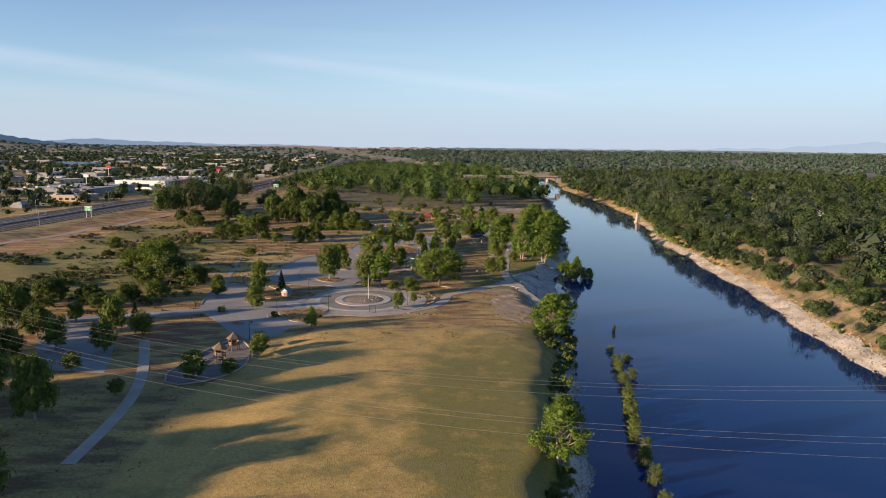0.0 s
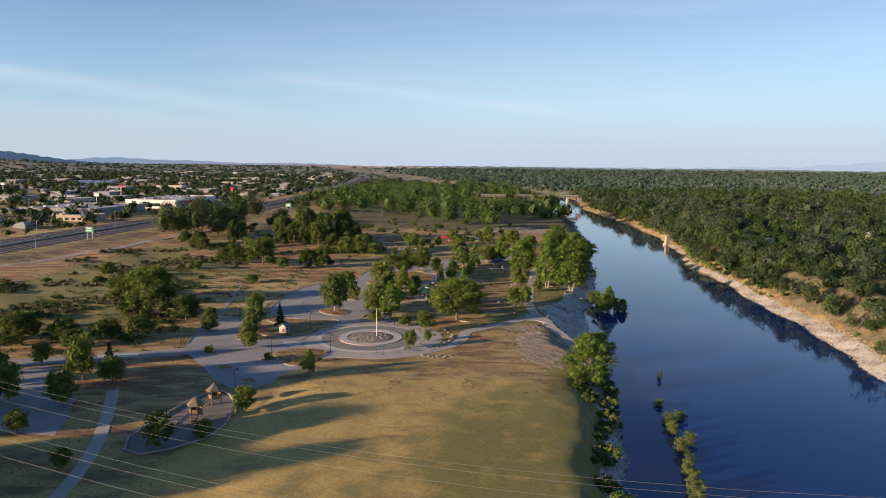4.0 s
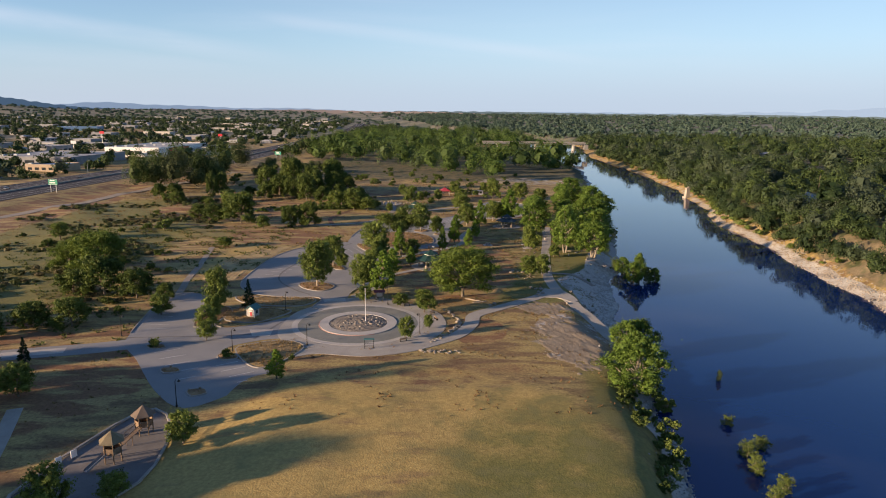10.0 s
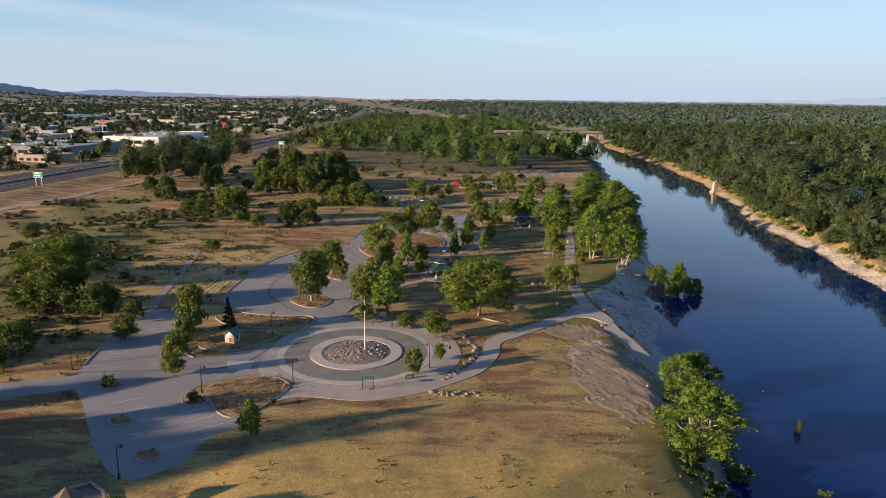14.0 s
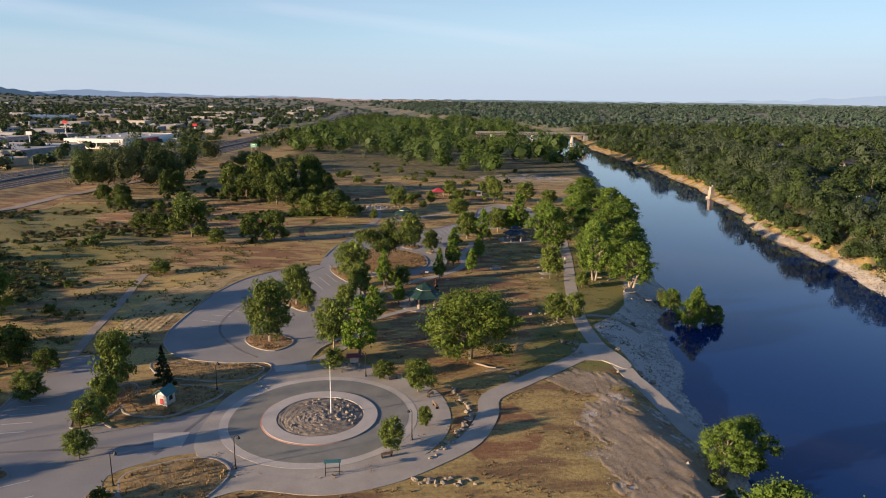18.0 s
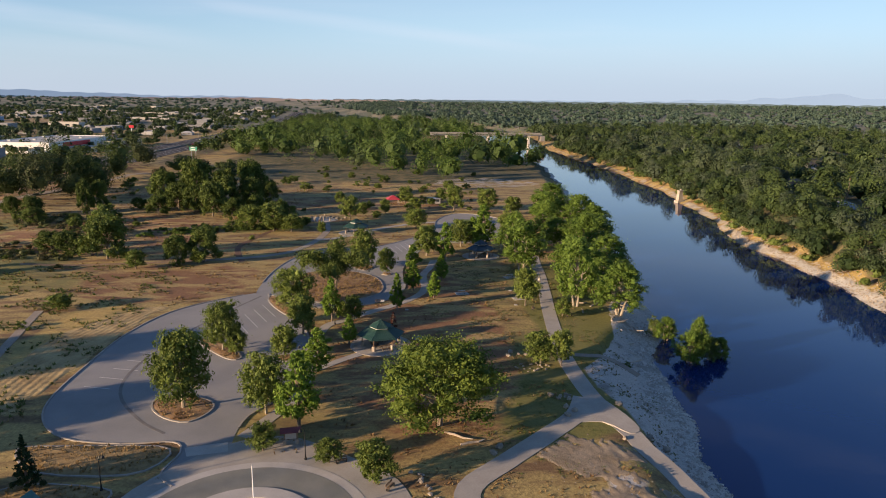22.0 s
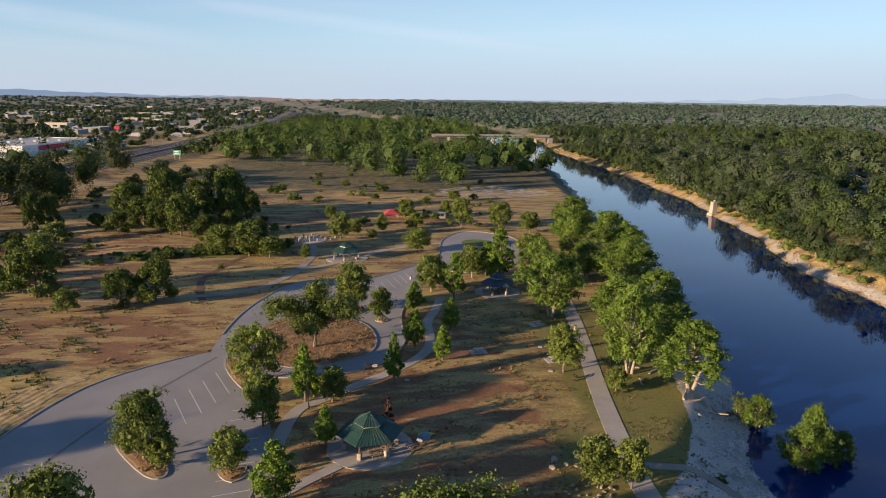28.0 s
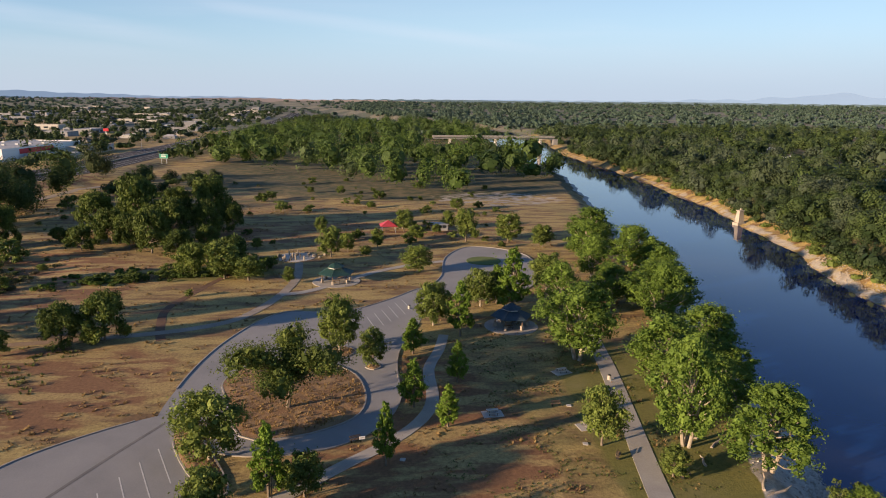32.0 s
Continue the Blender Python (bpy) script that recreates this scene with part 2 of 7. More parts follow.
M_BARK = mat("bark", mottled((0.10, 0.08, 0.058), (0.24, 0.195, 0.145), 0.8, 7), 0.95, bump=0.8, bump_scale=12)
M_PALEBARK = mat("pale_bark", mottled((0.22, 0.185, 0.14), (0.40, 0.345, 0.265), 0.8, 7), 0.95, bump=0.8, bump_scale=12)
M_ROOF = mat("green_metal_roof", mottled((0.014, 0.05, 0.04), (0.03, 0.08, 0.064), 0.8, 4), 0.5, 0.2)
M_BLUEROOF = mat("slate_blue_roof", mottled((0.03, 0.055, 0.07), (0.055, 0.085, 0.105), 0.8, 4), 0.5, 0.25)
M_TEAL = mat("teal_shingle", mottled((0.03, 0.13, 0.13), (0.05, 0.19, 0.18), 0.8, 5), 0.6)
M_REDROOF = mat("red_metal_roof", mottled((0.36, 0.03, 0.045), (0.46, 0.06, 0.07), 0.6, 4), 0.5)
M_DARKMETAL = mat("dark_painted_metal", mottled((0.02, 0.022, 0.022), (0.04, 0.04, 0.038), 1, 8), 0.45, 0.6)
M_STEEL = mat("galvanised_steel", mottled((0.42, 0.43, 0.43), (0.55, 0.56, 0.56), 1, 8), 0.4, 0.7)
M_WHITE = mat("white_paint", mottled((0.74, 0.73, 0.70), (0.82, 0.81, 0.78), 0.5, 4), 0.6)
M_CREAM = mat("cream_stucco", mottled((0.40, 0.375, 0.33), (0.5, 0.47, 0.42), 0.3, 4), 0.85)
M_TAN = mat("tan_stucco", mottled((0.38, 0.29, 0.20), (0.47, 0.37, 0.27), 0.3, 4), 0.85)
M_GREYWALL = mat("grey_wall", mottled((0.2, 0.205, 0.215), (0.29, 0.295, 0.3), 0.3, 4), 0.85)
M_BROWNROOF = mat("brown_shingle", mottled((0.10, 0.075, 0.058), (0.17, 0.13, 0.10), 0.4, 4), 0.9)
M_GREYROOF = mat("pale_flat_roof", mottled((0.30, 0.305, 0.31), (0.44, 0.44, 0.44), 0.1, 2), 0.8)
M_STEELBLUE = mat("blue_steel_roof", mottled((0.10, 0.20, 0.34), (0.14, 0.26, 0.42), 0.2, 2), 0.5)
M_SIGNGREEN = mat("sign_green", mottled((0.0, 0.22, 0.13), (0.01, 0.27, 0.17), 0.5, 3), 0.5)
M_RED = mat("red_paint", mottled((0.55, 0.02, 0.03), (0.62, 0.04, 0.05), 0.4, 3), 0.5)
M_STONE = mat("stone_pier", mottled((0.26, 0.22, 0.17), (0.42, 0.37, 0.30), 1.2, 6), 0.9, bump=0.6, bump_scale=8)
M_WOOD = mat("weathered_wood", mottled((0.16, 0.10, 0.06), (0.27, 0.19, 0.12), 1.0, 8), 0.85, bump=0.3, bump_scale=14)
M_TIMBER = mat("silver_driftwood", mottled((0.27, 0.22, 0.17), (0.42, 0.36, 0.29), 1.0, 8), 0.9, bump=0.4, bump_scale=10)
M_OLDCONCRETE = mat("weathered_concrete", mottled((0.36, 0.32, 0.26), (0.56, 0.51, 0.43), 0.5, 3), 0.9, bump=0.3, bump_scale=5)
M_PIER = mat("old_pier_concrete", mottled((0.27, 0.235, 0.185), (0.42, 0.375, 0.31), 0.5, 3), 0.9, bump=0.4, bump_scale=4)
M_GLASS = mat("window_glass", lambda n, l: (0.03, 0.04, 0.05), 0.08)
M_RUBBER = mat("tyre_rubber", lambda n, l: (0.02, 0.02, 0.02), 0.8)
M_TENTLIME = mat("lime_tent_cloth", mottled((0.42, 0.55, 0.04), (0.5, 0.62, 0.08), 1, 4), 0.7)
M_TENTBLUE = mat("grey_blue_tent_cloth", mottled((0.12, 0.18, 0.25), (0.18, 0.24, 0.30), 1, 4), 0.7)
# tan cloth darkened: the play area's shade is put into its colour
M_CANVAS = mat("tan_shade_cloth", mottled((0.13, 0.105, 0.06), (0.19, 0.155, 0.09), 0.8, 4), 0.7)
M_PLAYGREY = mat("play_surface", mottled((0.13, 0.12, 0.115), (0.19, 0.175, 0.165), 0.4, 5), 0.95)
M_WIRE = mat("aluminium_wire", lambda n, l: (0.25, 0.25, 0.26), 0.5, 0.5)


def leaf_mat(name, dark, light, through_light=0.25, patch=0.35, dusty=None):
    m = bpy.data.materials.new(name)
    m.use_nodes = True
    n, l = m.node_tree.nodes, m.node_tree.links
    bsdf = n["Principled BSDF"]
    bsdf.inputs["Roughness"].default_value = 0.65
    bsdf.inputs["Specular IOR Level"].default_value = 0.2
    g = n.new("ShaderNodeNewGeometry")
    o = n.new("ShaderNodeObjectInfo")
    spots = noise_of(n, l, patch, 2)
    f = calc(n, l, "ADD", calc(n, l, "MULTIPLY", g.outputs["Random Per Island"], 0.35), calc(n, l, "MULTIPLY", span(n, l, spots, 0.36, 0.64), 0.65))
    f = calc(n, l, "ADD", calc(n, l, "MULTIPLY", f, 0.75), calc(n, l, "MULTIPLY", o.outputs["Random"], 0.25))
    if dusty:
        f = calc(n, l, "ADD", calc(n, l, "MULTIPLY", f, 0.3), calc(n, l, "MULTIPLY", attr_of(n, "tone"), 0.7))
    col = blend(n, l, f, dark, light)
    if dusty:
        col = blend(n, l, calc(n, l, "MULTIPLY", attr_of(n, "hue"), 0.75), col, dusty)
    l.new(col, bsdf.inputs["Base Color"])
    tr = n.new("ShaderNodeBsdfTranslucent")
    l.new(col, tr.inputs["Color"])
    mix = n.new("ShaderNodeMixShader")
    mix.inputs[0].default_value = through_light
    l.new(bsdf.outputs[0], mix.inputs[1])
    l.new(tr.outputs[0], mix.inputs[2])
    l.new(mix.outputs[0], n["Material Output"].inputs["Surface"])
    return m


L_PEAR = leaf_mat("leaves_bright", (0.052, 0.105, 0.012), (0.19, 0.30, 0.04))
L_ROUND = leaf_mat("leaves_olive", (0.055, 0.085, 0.018), (0.20, 0.26, 0.055))
L_OAK = leaf_mat("leaves_oak", (0.038, 0.072, 0.012), (0.18, 0.245, 0.042), 0.3, 0.2)
L_SPRAWL = leaf_mat("leaves_willow_oak", (0.04, 0.068, 0.014), (0.17, 0.215, 0.045), 0.28, 0.25)
L_DARK = leaf_mat("leaves_dark", (0.022, 0.044, 0.01), (0.14, 0.19, 0.038))
L_COTTON = leaf_mat("leaves_cottonwood", (0.05, 0.095, 0.014), (0.17, 0.265, 0.046), 0.32)
L_WILLOW = leaf_mat("leaves_willow", (0.06, 0.095, 0.02), (0.18, 0.23, 0.055))
L_CONIFER = leaf_mat("needles", (0.018, 0.038, 0.016), (0.05, 0.085, 0.03))
L_REDLEAF = leaf_mat("leaves_plum", (0.07, 0.022, 0.015), (0.16, 0.06, 0.035))
L_FAR = leaf_mat("far_woods", (0.009, 0.025, 0.009), (0.08, 0.122, 0.03), 0.18, 0.08, (0.07, 0.092, 0.062))
L_GROVE = leaf_mat("grove_leaves", (0.012, 0.036, 0.008), (0.13, 0.205, 0.036), 0.22, 0.08, (0.09, 0.125, 0.06))
L_VERGE = leaf_mat("verge_leaves", (0.014, 0.034, 0.01), (0.095, 0.14, 0.032), 0.2, 0.08, (0.062, 0.076, 0.032))
L_SCRUB = leaf_mat("scrub_leaves", (0.04, 0.058, 0.018), (0.13, 0.155, 0.05), 0.25, 0.1, (0.13, 0.10, 0.055))
L_DITCH = leaf_mat("ditch_leaves", (0.05, 0.095, 0.016), (0.14, 0.21, 0.035), 0.3, 0.15, (0.13, 0.16, 0.04))
# bluish leaf green has the haze of distance painted in
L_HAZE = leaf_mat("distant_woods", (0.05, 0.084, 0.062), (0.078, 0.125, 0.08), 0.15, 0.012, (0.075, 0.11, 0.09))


def water_mat():
    # blue base colour stands in for part of the sky's reflection
    m = mat("river_water", lambda n, l: (0.003, 0.022, 0.105), 0.03)
    n, l = m.node_tree.nodes, m.node_tree.links
    bsdf = n["Principled BSDF"]
    bsdf.inputs["IOR"].default_value = 1.36
    b = n.new("ShaderNodeBump")
    b.inputs["Strength"].default_value, b.inputs["Distance"].default_value = 0.05, 0.2
    t = n.new("ShaderNodeTexNoise")
    t.inputs["Scale"].default_value, t.inputs["Detail"].default_value = 0.5, 4
    l.new(place_of(n, l), t.inputs["Vector"])
    l.new(t.outputs["Fac"], b.inputs["Height"])
    l.new(b.outputs["Normal"], bsdf.inputs["Normal"])
    return m


M_WATER = water_mat()

# ---- mesh tools ----
def mesh_of(name, verts, faces, material, smooth=False):
    me = bpy.data.meshes.new(name)
    me.from_pydata([tuple(map(float, v)) for v in verts], [], [tuple(map(int, f)) for f in faces])
    me.materials.append(material)
    if smooth:
        me.shade_smooth()
    me.update()
    return me


def quads_of(name, verts, size, material):
    """A mesh of loose faces with size corners each, from an array of corners in order."""
    count = len(verts) // size
    me = bpy.data.meshes.new(name)
    me.vertices.add(len(verts))
    me.vertices.foreach_set("co", np.asarray(verts, np.float32).ravel())
    me.loops.add(len(verts))
    me.loops.foreach_set("vertex_index", np.arange(len(verts), dtype=np.int32))
    me.polygons.add(count)
    me.polygons.foreach_set("loop_start", np.arange(0, len(verts), size, dtype=np.int32))
    me.update(calc_edges=True)
    me.materials.append(material)
    return me


def thing(name, label, category, group="", kind="", at=(0, 0, 0), turn=0.0):
    ob = new(name)
    ob.empty_display_size = 0.2
    ob.matrix_basis = pose(*at, 0, 0, turn)
    return tagged(ob, label, category, group, kind)


def part(name, bm, material, parent, label=""):
    """Links a bmesh, or a mesh, as one object under a thing or a part."""
    if isinstance(bm, bmesh.types.BMesh):
        me = bpy.data.meshes.new(name)
        bm.to_mesh(me)
        bm.free()
        me.materials.append(material)
    else:
        me = bm
    ob = new(name, me)
    ob.parent = parent
    return tagged(ob, label)


def solid(name, bm, material, label, category, group="", kind=""):
    me = bpy.data.meshes.new(name)
    bm.to_mesh(me)
    bm.free()
    me.materials.append(material)
    return tagged(new(name, me), label, category, group, kind)


def box(sx, sy, sz, at=(0, 0, 0), turn=0.0, bevel=0.0, bm=None):
    """A box that stands on at."""
    bm = bm or bmesh.new()
    m = pose(*at, 0, 0, turn) @ Matrix.Translation((0, 0, sz / 2)) @ Matrix.Diagonal((sx, sy, sz, 1))
    made = bmesh.ops.create_cube(bm, size=1, matrix=m)
    if bevel:
        edges = {e for v in made["verts"] for e in v.link_edges}
        bmesh.ops.bevel(bm, geom=list(edges), offset=bevel, segments=1, affect="EDGES")
    return bm


def tube(points, radii, sides=6, bm=None):
    """A tapered tube along points."""
    bm = bm or bmesh.new()
    points = [Vector(p) for p in points]
    rings = []
    for i, p in enumerate(points):
        way = (points[min(i + 1, len(points) - 1)] - points[max(i - 1, 0)]).normalized()
        q = way.to_track_quat("Z", "Y")
        rings.append([bm.verts.new(p + q @ Vector((radii[i] * math.cos(k * math.tau / sides), radii[i] * math.sin(k * math.tau / sides), 0))) for k in range(sides)])
    for a, b in zip(rings, rings[1:]):
        for k in range(sides):
            bm.faces.new((a[k], a[(k + 1) % sides], b[(k + 1) % sides], b[k]))
    bm.faces.new(rings[0][::-1])
    bm.faces.new(rings[-1])
    return bm


def lathe(profile, sides=12, bm=None, at=(0, 0, 0), start=0.0):
    """A turned shape from (radius, height) pairs."""
    bm = bm or bmesh.new()
    rings = [[bm.verts.new((at[0] + r * math.cos(start + k * math.tau / sides), at[1] + r * math.sin(start + k * math.tau / sides), at[2] + z)) for k in range(sides)] for r, z in profile]
    for a, b in zip(rings, rings[1:]):
        for k in range(sides):
            bm.faces.new((a[k], a[(k + 1) % sides], b[(k + 1) % sides], b[k]))
    bm.faces.new(rings[0][::-1])
    bm.faces.new(rings[-1])
    return bm


def smooth_line(points, closed=False, step=4):
    """A Catmull-Rom curve through plan points."""
    p = [np.array(q, float) for q in points]
    n, out = len(p), []
    for i in range(n if closed else n - 1):
        a, b, c, d = ((p[(i + k) % n] for k in (-1, 0, 1, 2)) if closed else (p[max(i - 1, 0)], p[i], p[i + 1], p[min(i + 2, n - 1)]))
        for k in range(step):
            s = k / step
            out.append(0.5 * (2 * b + (c - a) * s + (2 * a - 5 * b + 4 * c - d) * s * s + (3 * b - a - 3 * c + d) * s ** 3))
    if not closed:
        out.append(p[-1])
    return np.array(out)

# ---- lie of the land ----
WATER = -4.0
LEFT_Y = [-1500, -200, 60, 97, 144, 191, 215, 245, 268, 290, 320, 360, 400, 450, 557, 704, 800, 945, 1100, 1300, 1500, 1800, 2200, 5000]
LEFT_X = [-300, -60, 20, 26, 35, 42, 44, 49, 53, 62, 70, 77, 86, 93, 113, 136, 136, 140, 148, 148, 118, 40, -110, -900]
RIGHT_Y = [-1500, -200, 60, 152, 172, 224, 271, 300, 335, 375, 403, 452, 502, 584, 704, 900, 1011, 1150, 1300, 1472, 1600, 1900, 2300, 5000]
RIGHT_X = [-170, 60, 108, 112, 115, 120, 129, 131, 134, 138, 141, 153, 164, 176, 184, 188, 203, 225, 235, 232, 205, 120, -20, -780]
FREE_Y = [-800, 100, 250, 400, 550, 680, 900, 1100, 1600, 2600]
FREE_X = [-308, -270, -263, -251, -240, -208, -204, -203, -212, -280]


def left_bank(y):
    return np.interp(y, LEFT_Y, LEFT_X) + 0.9 * np.sin(y * 0.13) + 0.6 * np.sin(y * 0.31 + 1)


def right_bank(y):
    return np.interp(y, RIGHT_Y, RIGHT_X) + 1.6 * np.sin(y * 0.06) + 0.8 * np.sin(y * 0.17 + 2)


def freeway_x(y):
    return np.interp(y, FREE_Y, FREE_X)


def ease(v):
    v = np.clip(v, 0, 1)
    return v * v * (3 - 2 * v)


def waves(x, y, s):
    """Cheap rolling relief, about -1 to 1."""
    return (np.sin(x * s + 1.3 * np.sin(y * s * 0.7 + 0.4)) + np.sin(y * s * 1.3 + 1.1 * np.sin(x * s * 0.9 + 2.0)) + 0.6 * np.sin((x + y) * s * 2.1 + 0.7)) / 2.6


def height(x, y):
    x, y = np.asarray(x, float), np.asarray(y, float)
    dl, dr = x - left_bank(y), right_bank(y) - x
    bed = WATER - np.minimum(2.5, 0.35 * np.clip(np.minimum(dl, dr), 0, None)) - 0.05
    width = np.interp(y, [60, 150, 190, 215, 260, 300, 400], [7, 7, 8, 13, 13, 9, 12])
    shelf = np.interp(y, [60, 150, 190, 215, 260, 300, 400], [3.0, 3.0, 1.6, 1.6, 6.0, 4.0, 3.0])
    lev = WATER + 0.14 * np.clip(-dl, 0, shelf) + (-WATER - 0.14 * shelf) * ease((-dl - 0.75 * shelf) / (width - 0.5 * shelf))
    lev = lev + 0.25 * waves(x, y, 0.5) * ease(-dl / 3) * ease(1 + (dl + width) / 6)
    mound = 0.9 * ease((38 - np.abs(x + 2)) / 14) * ease((y - 60) / 25) * ease((187 - y) / 14)
    lev = lev + mound * ease((-dl - 5) / 5)
    meadow = ease((-85 - x) / 25) * ease((y - 195) / 40) * 0.8 * waves(x, y, 0.09)
    north = ease((y - 470) / 60) * ease((-dl - 10) / 30) * 0.7 * waves(x, y, 0.05)
    lev = lev + meadow + north
    road = ease(1 - (np.abs(x - freeway_x(y)) - 27) / 20)
    lev = lev * (1 - road) + 2.0 * road
    s = -dr
    top = np.interp(y, [60, 300, 500, 800, 1400], [7.5, 7.0, 6.0, 4.5, 3.0])
    inner = np.interp(y, [260, 350], [6.0, 3.5])
    riv = WATER + 1.5 * ease(s / (inner + 1)) + (top + 2.5) * ease((s - inner) / 20) + 0.7 * waves(x, y, 0.22) * ease(s / 5)
    riv = riv + (0.9 * np.sin(y * 0.55 + 2.2 * np.sin(y * 0.13) + 0.05 * x) + 0.5 * np.sin(y * 1.3 + x * 0.2)) * ease((s - 8) / 8) * ease((32 - s) / 8) * ease((420 - y) / 80)
    riv = riv + 0.4 * waves(x, y, 0.6) * ease(s / 2) * ease((14 - s) / 8)
    z = np.where((dl > 0) & (dr > 0), bed, np.where(dl <= 0, lev, riv))
    d = np.hypot(x, y - 100)
    z = z + 33 * np.clip((d - 1700) / 2700, 0, 1.05) ** 1.3 * (1 - ease(np.minimum(dl, dr) / 30 + 0.5) * (d < 2300))
    az = np.degrees(np.arctan2(x, y - 100))
    hill = ease((-29 - az) / 5) * 22 + ease((-6 - az) / 8) * 6
    z = z + hill * ease((d - 3300) / 900) * (0.85 + 0.15 * waves(x, y, 0.004))
    return z


def grow(start, end, step, factor):
    out, v = [], start
    sign = 1 if end > start else -1
    while (end - v) * sign > 0:
        step *= factor
        v += step * sign
        out.append(v)
    return out


gx = np.arange(-126, 170.1, 1.6)
gx = np.r_[grow(-126, -3700, 1.6, 1.085)[::-1], gx, grow(gx[-1], 3700, 1.6, 1.085)]
gy = np.r_[np.arange(70, 440, 1.6), np.arange(440, 640, 3.2)]
gy = np.r_[grow(70, -1400, 1.6, 1.2)[::-1], gy, grow(gy[-1], 4650, 3.2, 1.055)]
GX, GY = np.meshgrid(gx, gy)
GZ = height(GX, GY)
nx, ny = len(gx), len(gy)
idx = np.arange(nx * ny).reshape(ny, nx)
faces = np.stack([idx[:-1, :-1], idx[:-1, 1:], idx[1:, 1:], idx[1:, :-1]], -1).reshape(-1, 4)
me = bpy.data.meshes.new("ground")
me.vertices.add(nx * ny)
me.vertices.foreach_set("co", np.stack([GX, GY, GZ], -1).astype(np.float32).ravel())
me.loops.add(faces.size)
me.loops.foreach_set("vertex_index", faces.astype(np.int32).ravel())
me.polygons.add(len(faces))
me.polygons.foreach_set("loop_start", np.arange(0, faces.size, 4, dtype=np.int32))
me.update(calc_edges=True)
me.materials.append(M_GROUND)
me.shade_smooth()
ground = tagged(new("ground", me), "rolling ground of dry golden grass, bare earth and lawn", "ground", kind="structure")


def blob(cx, cy, rx, ry, soft=0.5):
    """1 inside an ellipse of the plan, falling to 0 round its edge."""
    return 1 - ease((np.hypot((GX - cx) / rx, (GY - cy) / ry) - 1 + soft / 2) / soft)


def beach_edge(y):
    """Where the river lawn gives way to the gravel beach."""
    return np.interp(y, [205, 222, 240, 254, 262, 268, 281, 288, 300, 306], [41, 39.5, 38, 35.5, 35.2, 40.6, 47.8, 49.5, 53, 56])


DL, DR = GX - left_bank(GY), right_bank(GY) - GX
zones = {
    "mown": np.maximum(blob(-6, 112, 42, 78, 0.25), 0.7 * blob(-69, 285, 9, 34, 0.5)),
    "plain": 0.9 * ease((np.hypot(GX, GY) - 1100) / 400),
    "lawn": np.maximum.reduce([blob(24, 246, 14, 12), 0.72 * blob(27, 262, 8, 22, 0.6), blob(42, 300, 11, 55), 0.45 * blob(26, 300, 8, 40), 0.76 * blob(17, 118, 25, 60, 0.9), 0.47 * blob(-6, 100, 24, 48, 0.9),
                               0.65 * blob(32, 165, 7, 40), 0.8 * blob(-150, 300, 45, 18, 0.8), 0.7 * blob(-120, 235, 25, 14, 0.8), 0.8 * blob(-55, 408, 26, 9), 0.6 * blob(-100, 330, 24, 12, 0.9), 0.74 * ease((-90 - GX) / 18) * ease((GX + 180) / 6) * ease((GY - 190) / 20) * ease((450 - GY) / 30)]),
    # the (-104, 402) patch is bare dirt that also stands in for tree shade
    "dirt": np.maximum.reduce([blob(-70, 185, 16, 26), 0.75 * blob(-62, 330, 26, 22), 0.82 * blob(-104, 402, 42, 40, 0.7), 0.7 * blob(-20, 470, 60, 22), 0.85 * blob(5, 288, 20, 56, 0.6), 0.75 * blob(-104, 205, 24, 12),
                               0.9 * blob(8, 212, 7, 10), 0.48 * blob(-8, 183, 30, 8), 0.8 * blob(-110, 175, 14, 8), 0.5 * blob(-70, 530, 70, 22), 0.5 * blob(10, 188, 12, 4), 0.95 * ease((-176 - GX) / 6) * ease((GX + 222) / 10) * ease((700 - GY) / 60)]),
    "gravel": np.maximum.reduce([(0.5 + 0.35 * waves(GX, GY, 0.55)) * blob(30, 208, 11, 20, 0.8), ease((GX - beach_edge(GY)) / 2.4 + 0.5) * ease((GY - 203) / 6) * ease((310 - GY) / 5), 0.95 * ease((DL + 5.5) / 3) * (GY < 206), 0.9 * ease((DL + 6) / 5) * (GY > 300), 0.46 * blob(60, 560, 40, 30)]) * (DL < 3),
    "rock": np.maximum(ease((np.interp(GY, [250, 340], [7.0, 5.0]) - np.abs(-DR - 2.6)) / 4) * (DR < 4) * np.interp(GY, [100, 270, 340, 420, 1000], [1, 0.95, 0.66, 0.5, 0.42]), (0.62 + 0.35 * waves(GX, GY, 0.7)) * ease((DL + 6.5) / 3) * (DL < 3) * ease((GY - 222) / 10) * ease((296 - GY) / 8)),
    "clay": ease((-DR - 6) / 4) * ease((34 + DR) / 14) * np.interp(GY, [100, 300, 360, 500], [0.62, 0.52, 0.4, 0.36]),
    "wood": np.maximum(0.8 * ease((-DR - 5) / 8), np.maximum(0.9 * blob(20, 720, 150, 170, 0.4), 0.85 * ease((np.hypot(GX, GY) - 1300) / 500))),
}
for key, values in zones.items():
    a = me.attributes.new(key, "FLOAT", "POINT")
    a.data.foreach_set("value", np.clip(values, 0, 1).astype(np.float32).ravel())

# the river's surface
wy = np.r_[np.arange(-1400, 60, 60), np.arange(60, 700, 6), np.arange(700, 2600, 30)]
wv, wf = [], []
for k, y in enumerate(wy):
    a, b = float(left_bank(y)) - 8, float(right_bank(y)) + 8
    wv += [(a + (b - a) * j / 8, y, WATER) for j in range(9)]
    if k:
        wf += [(9 * k - 9 + j, 9 * k - 8 + j, 9 * k + 1 + j, 9 * k + j) for j in range(8)]
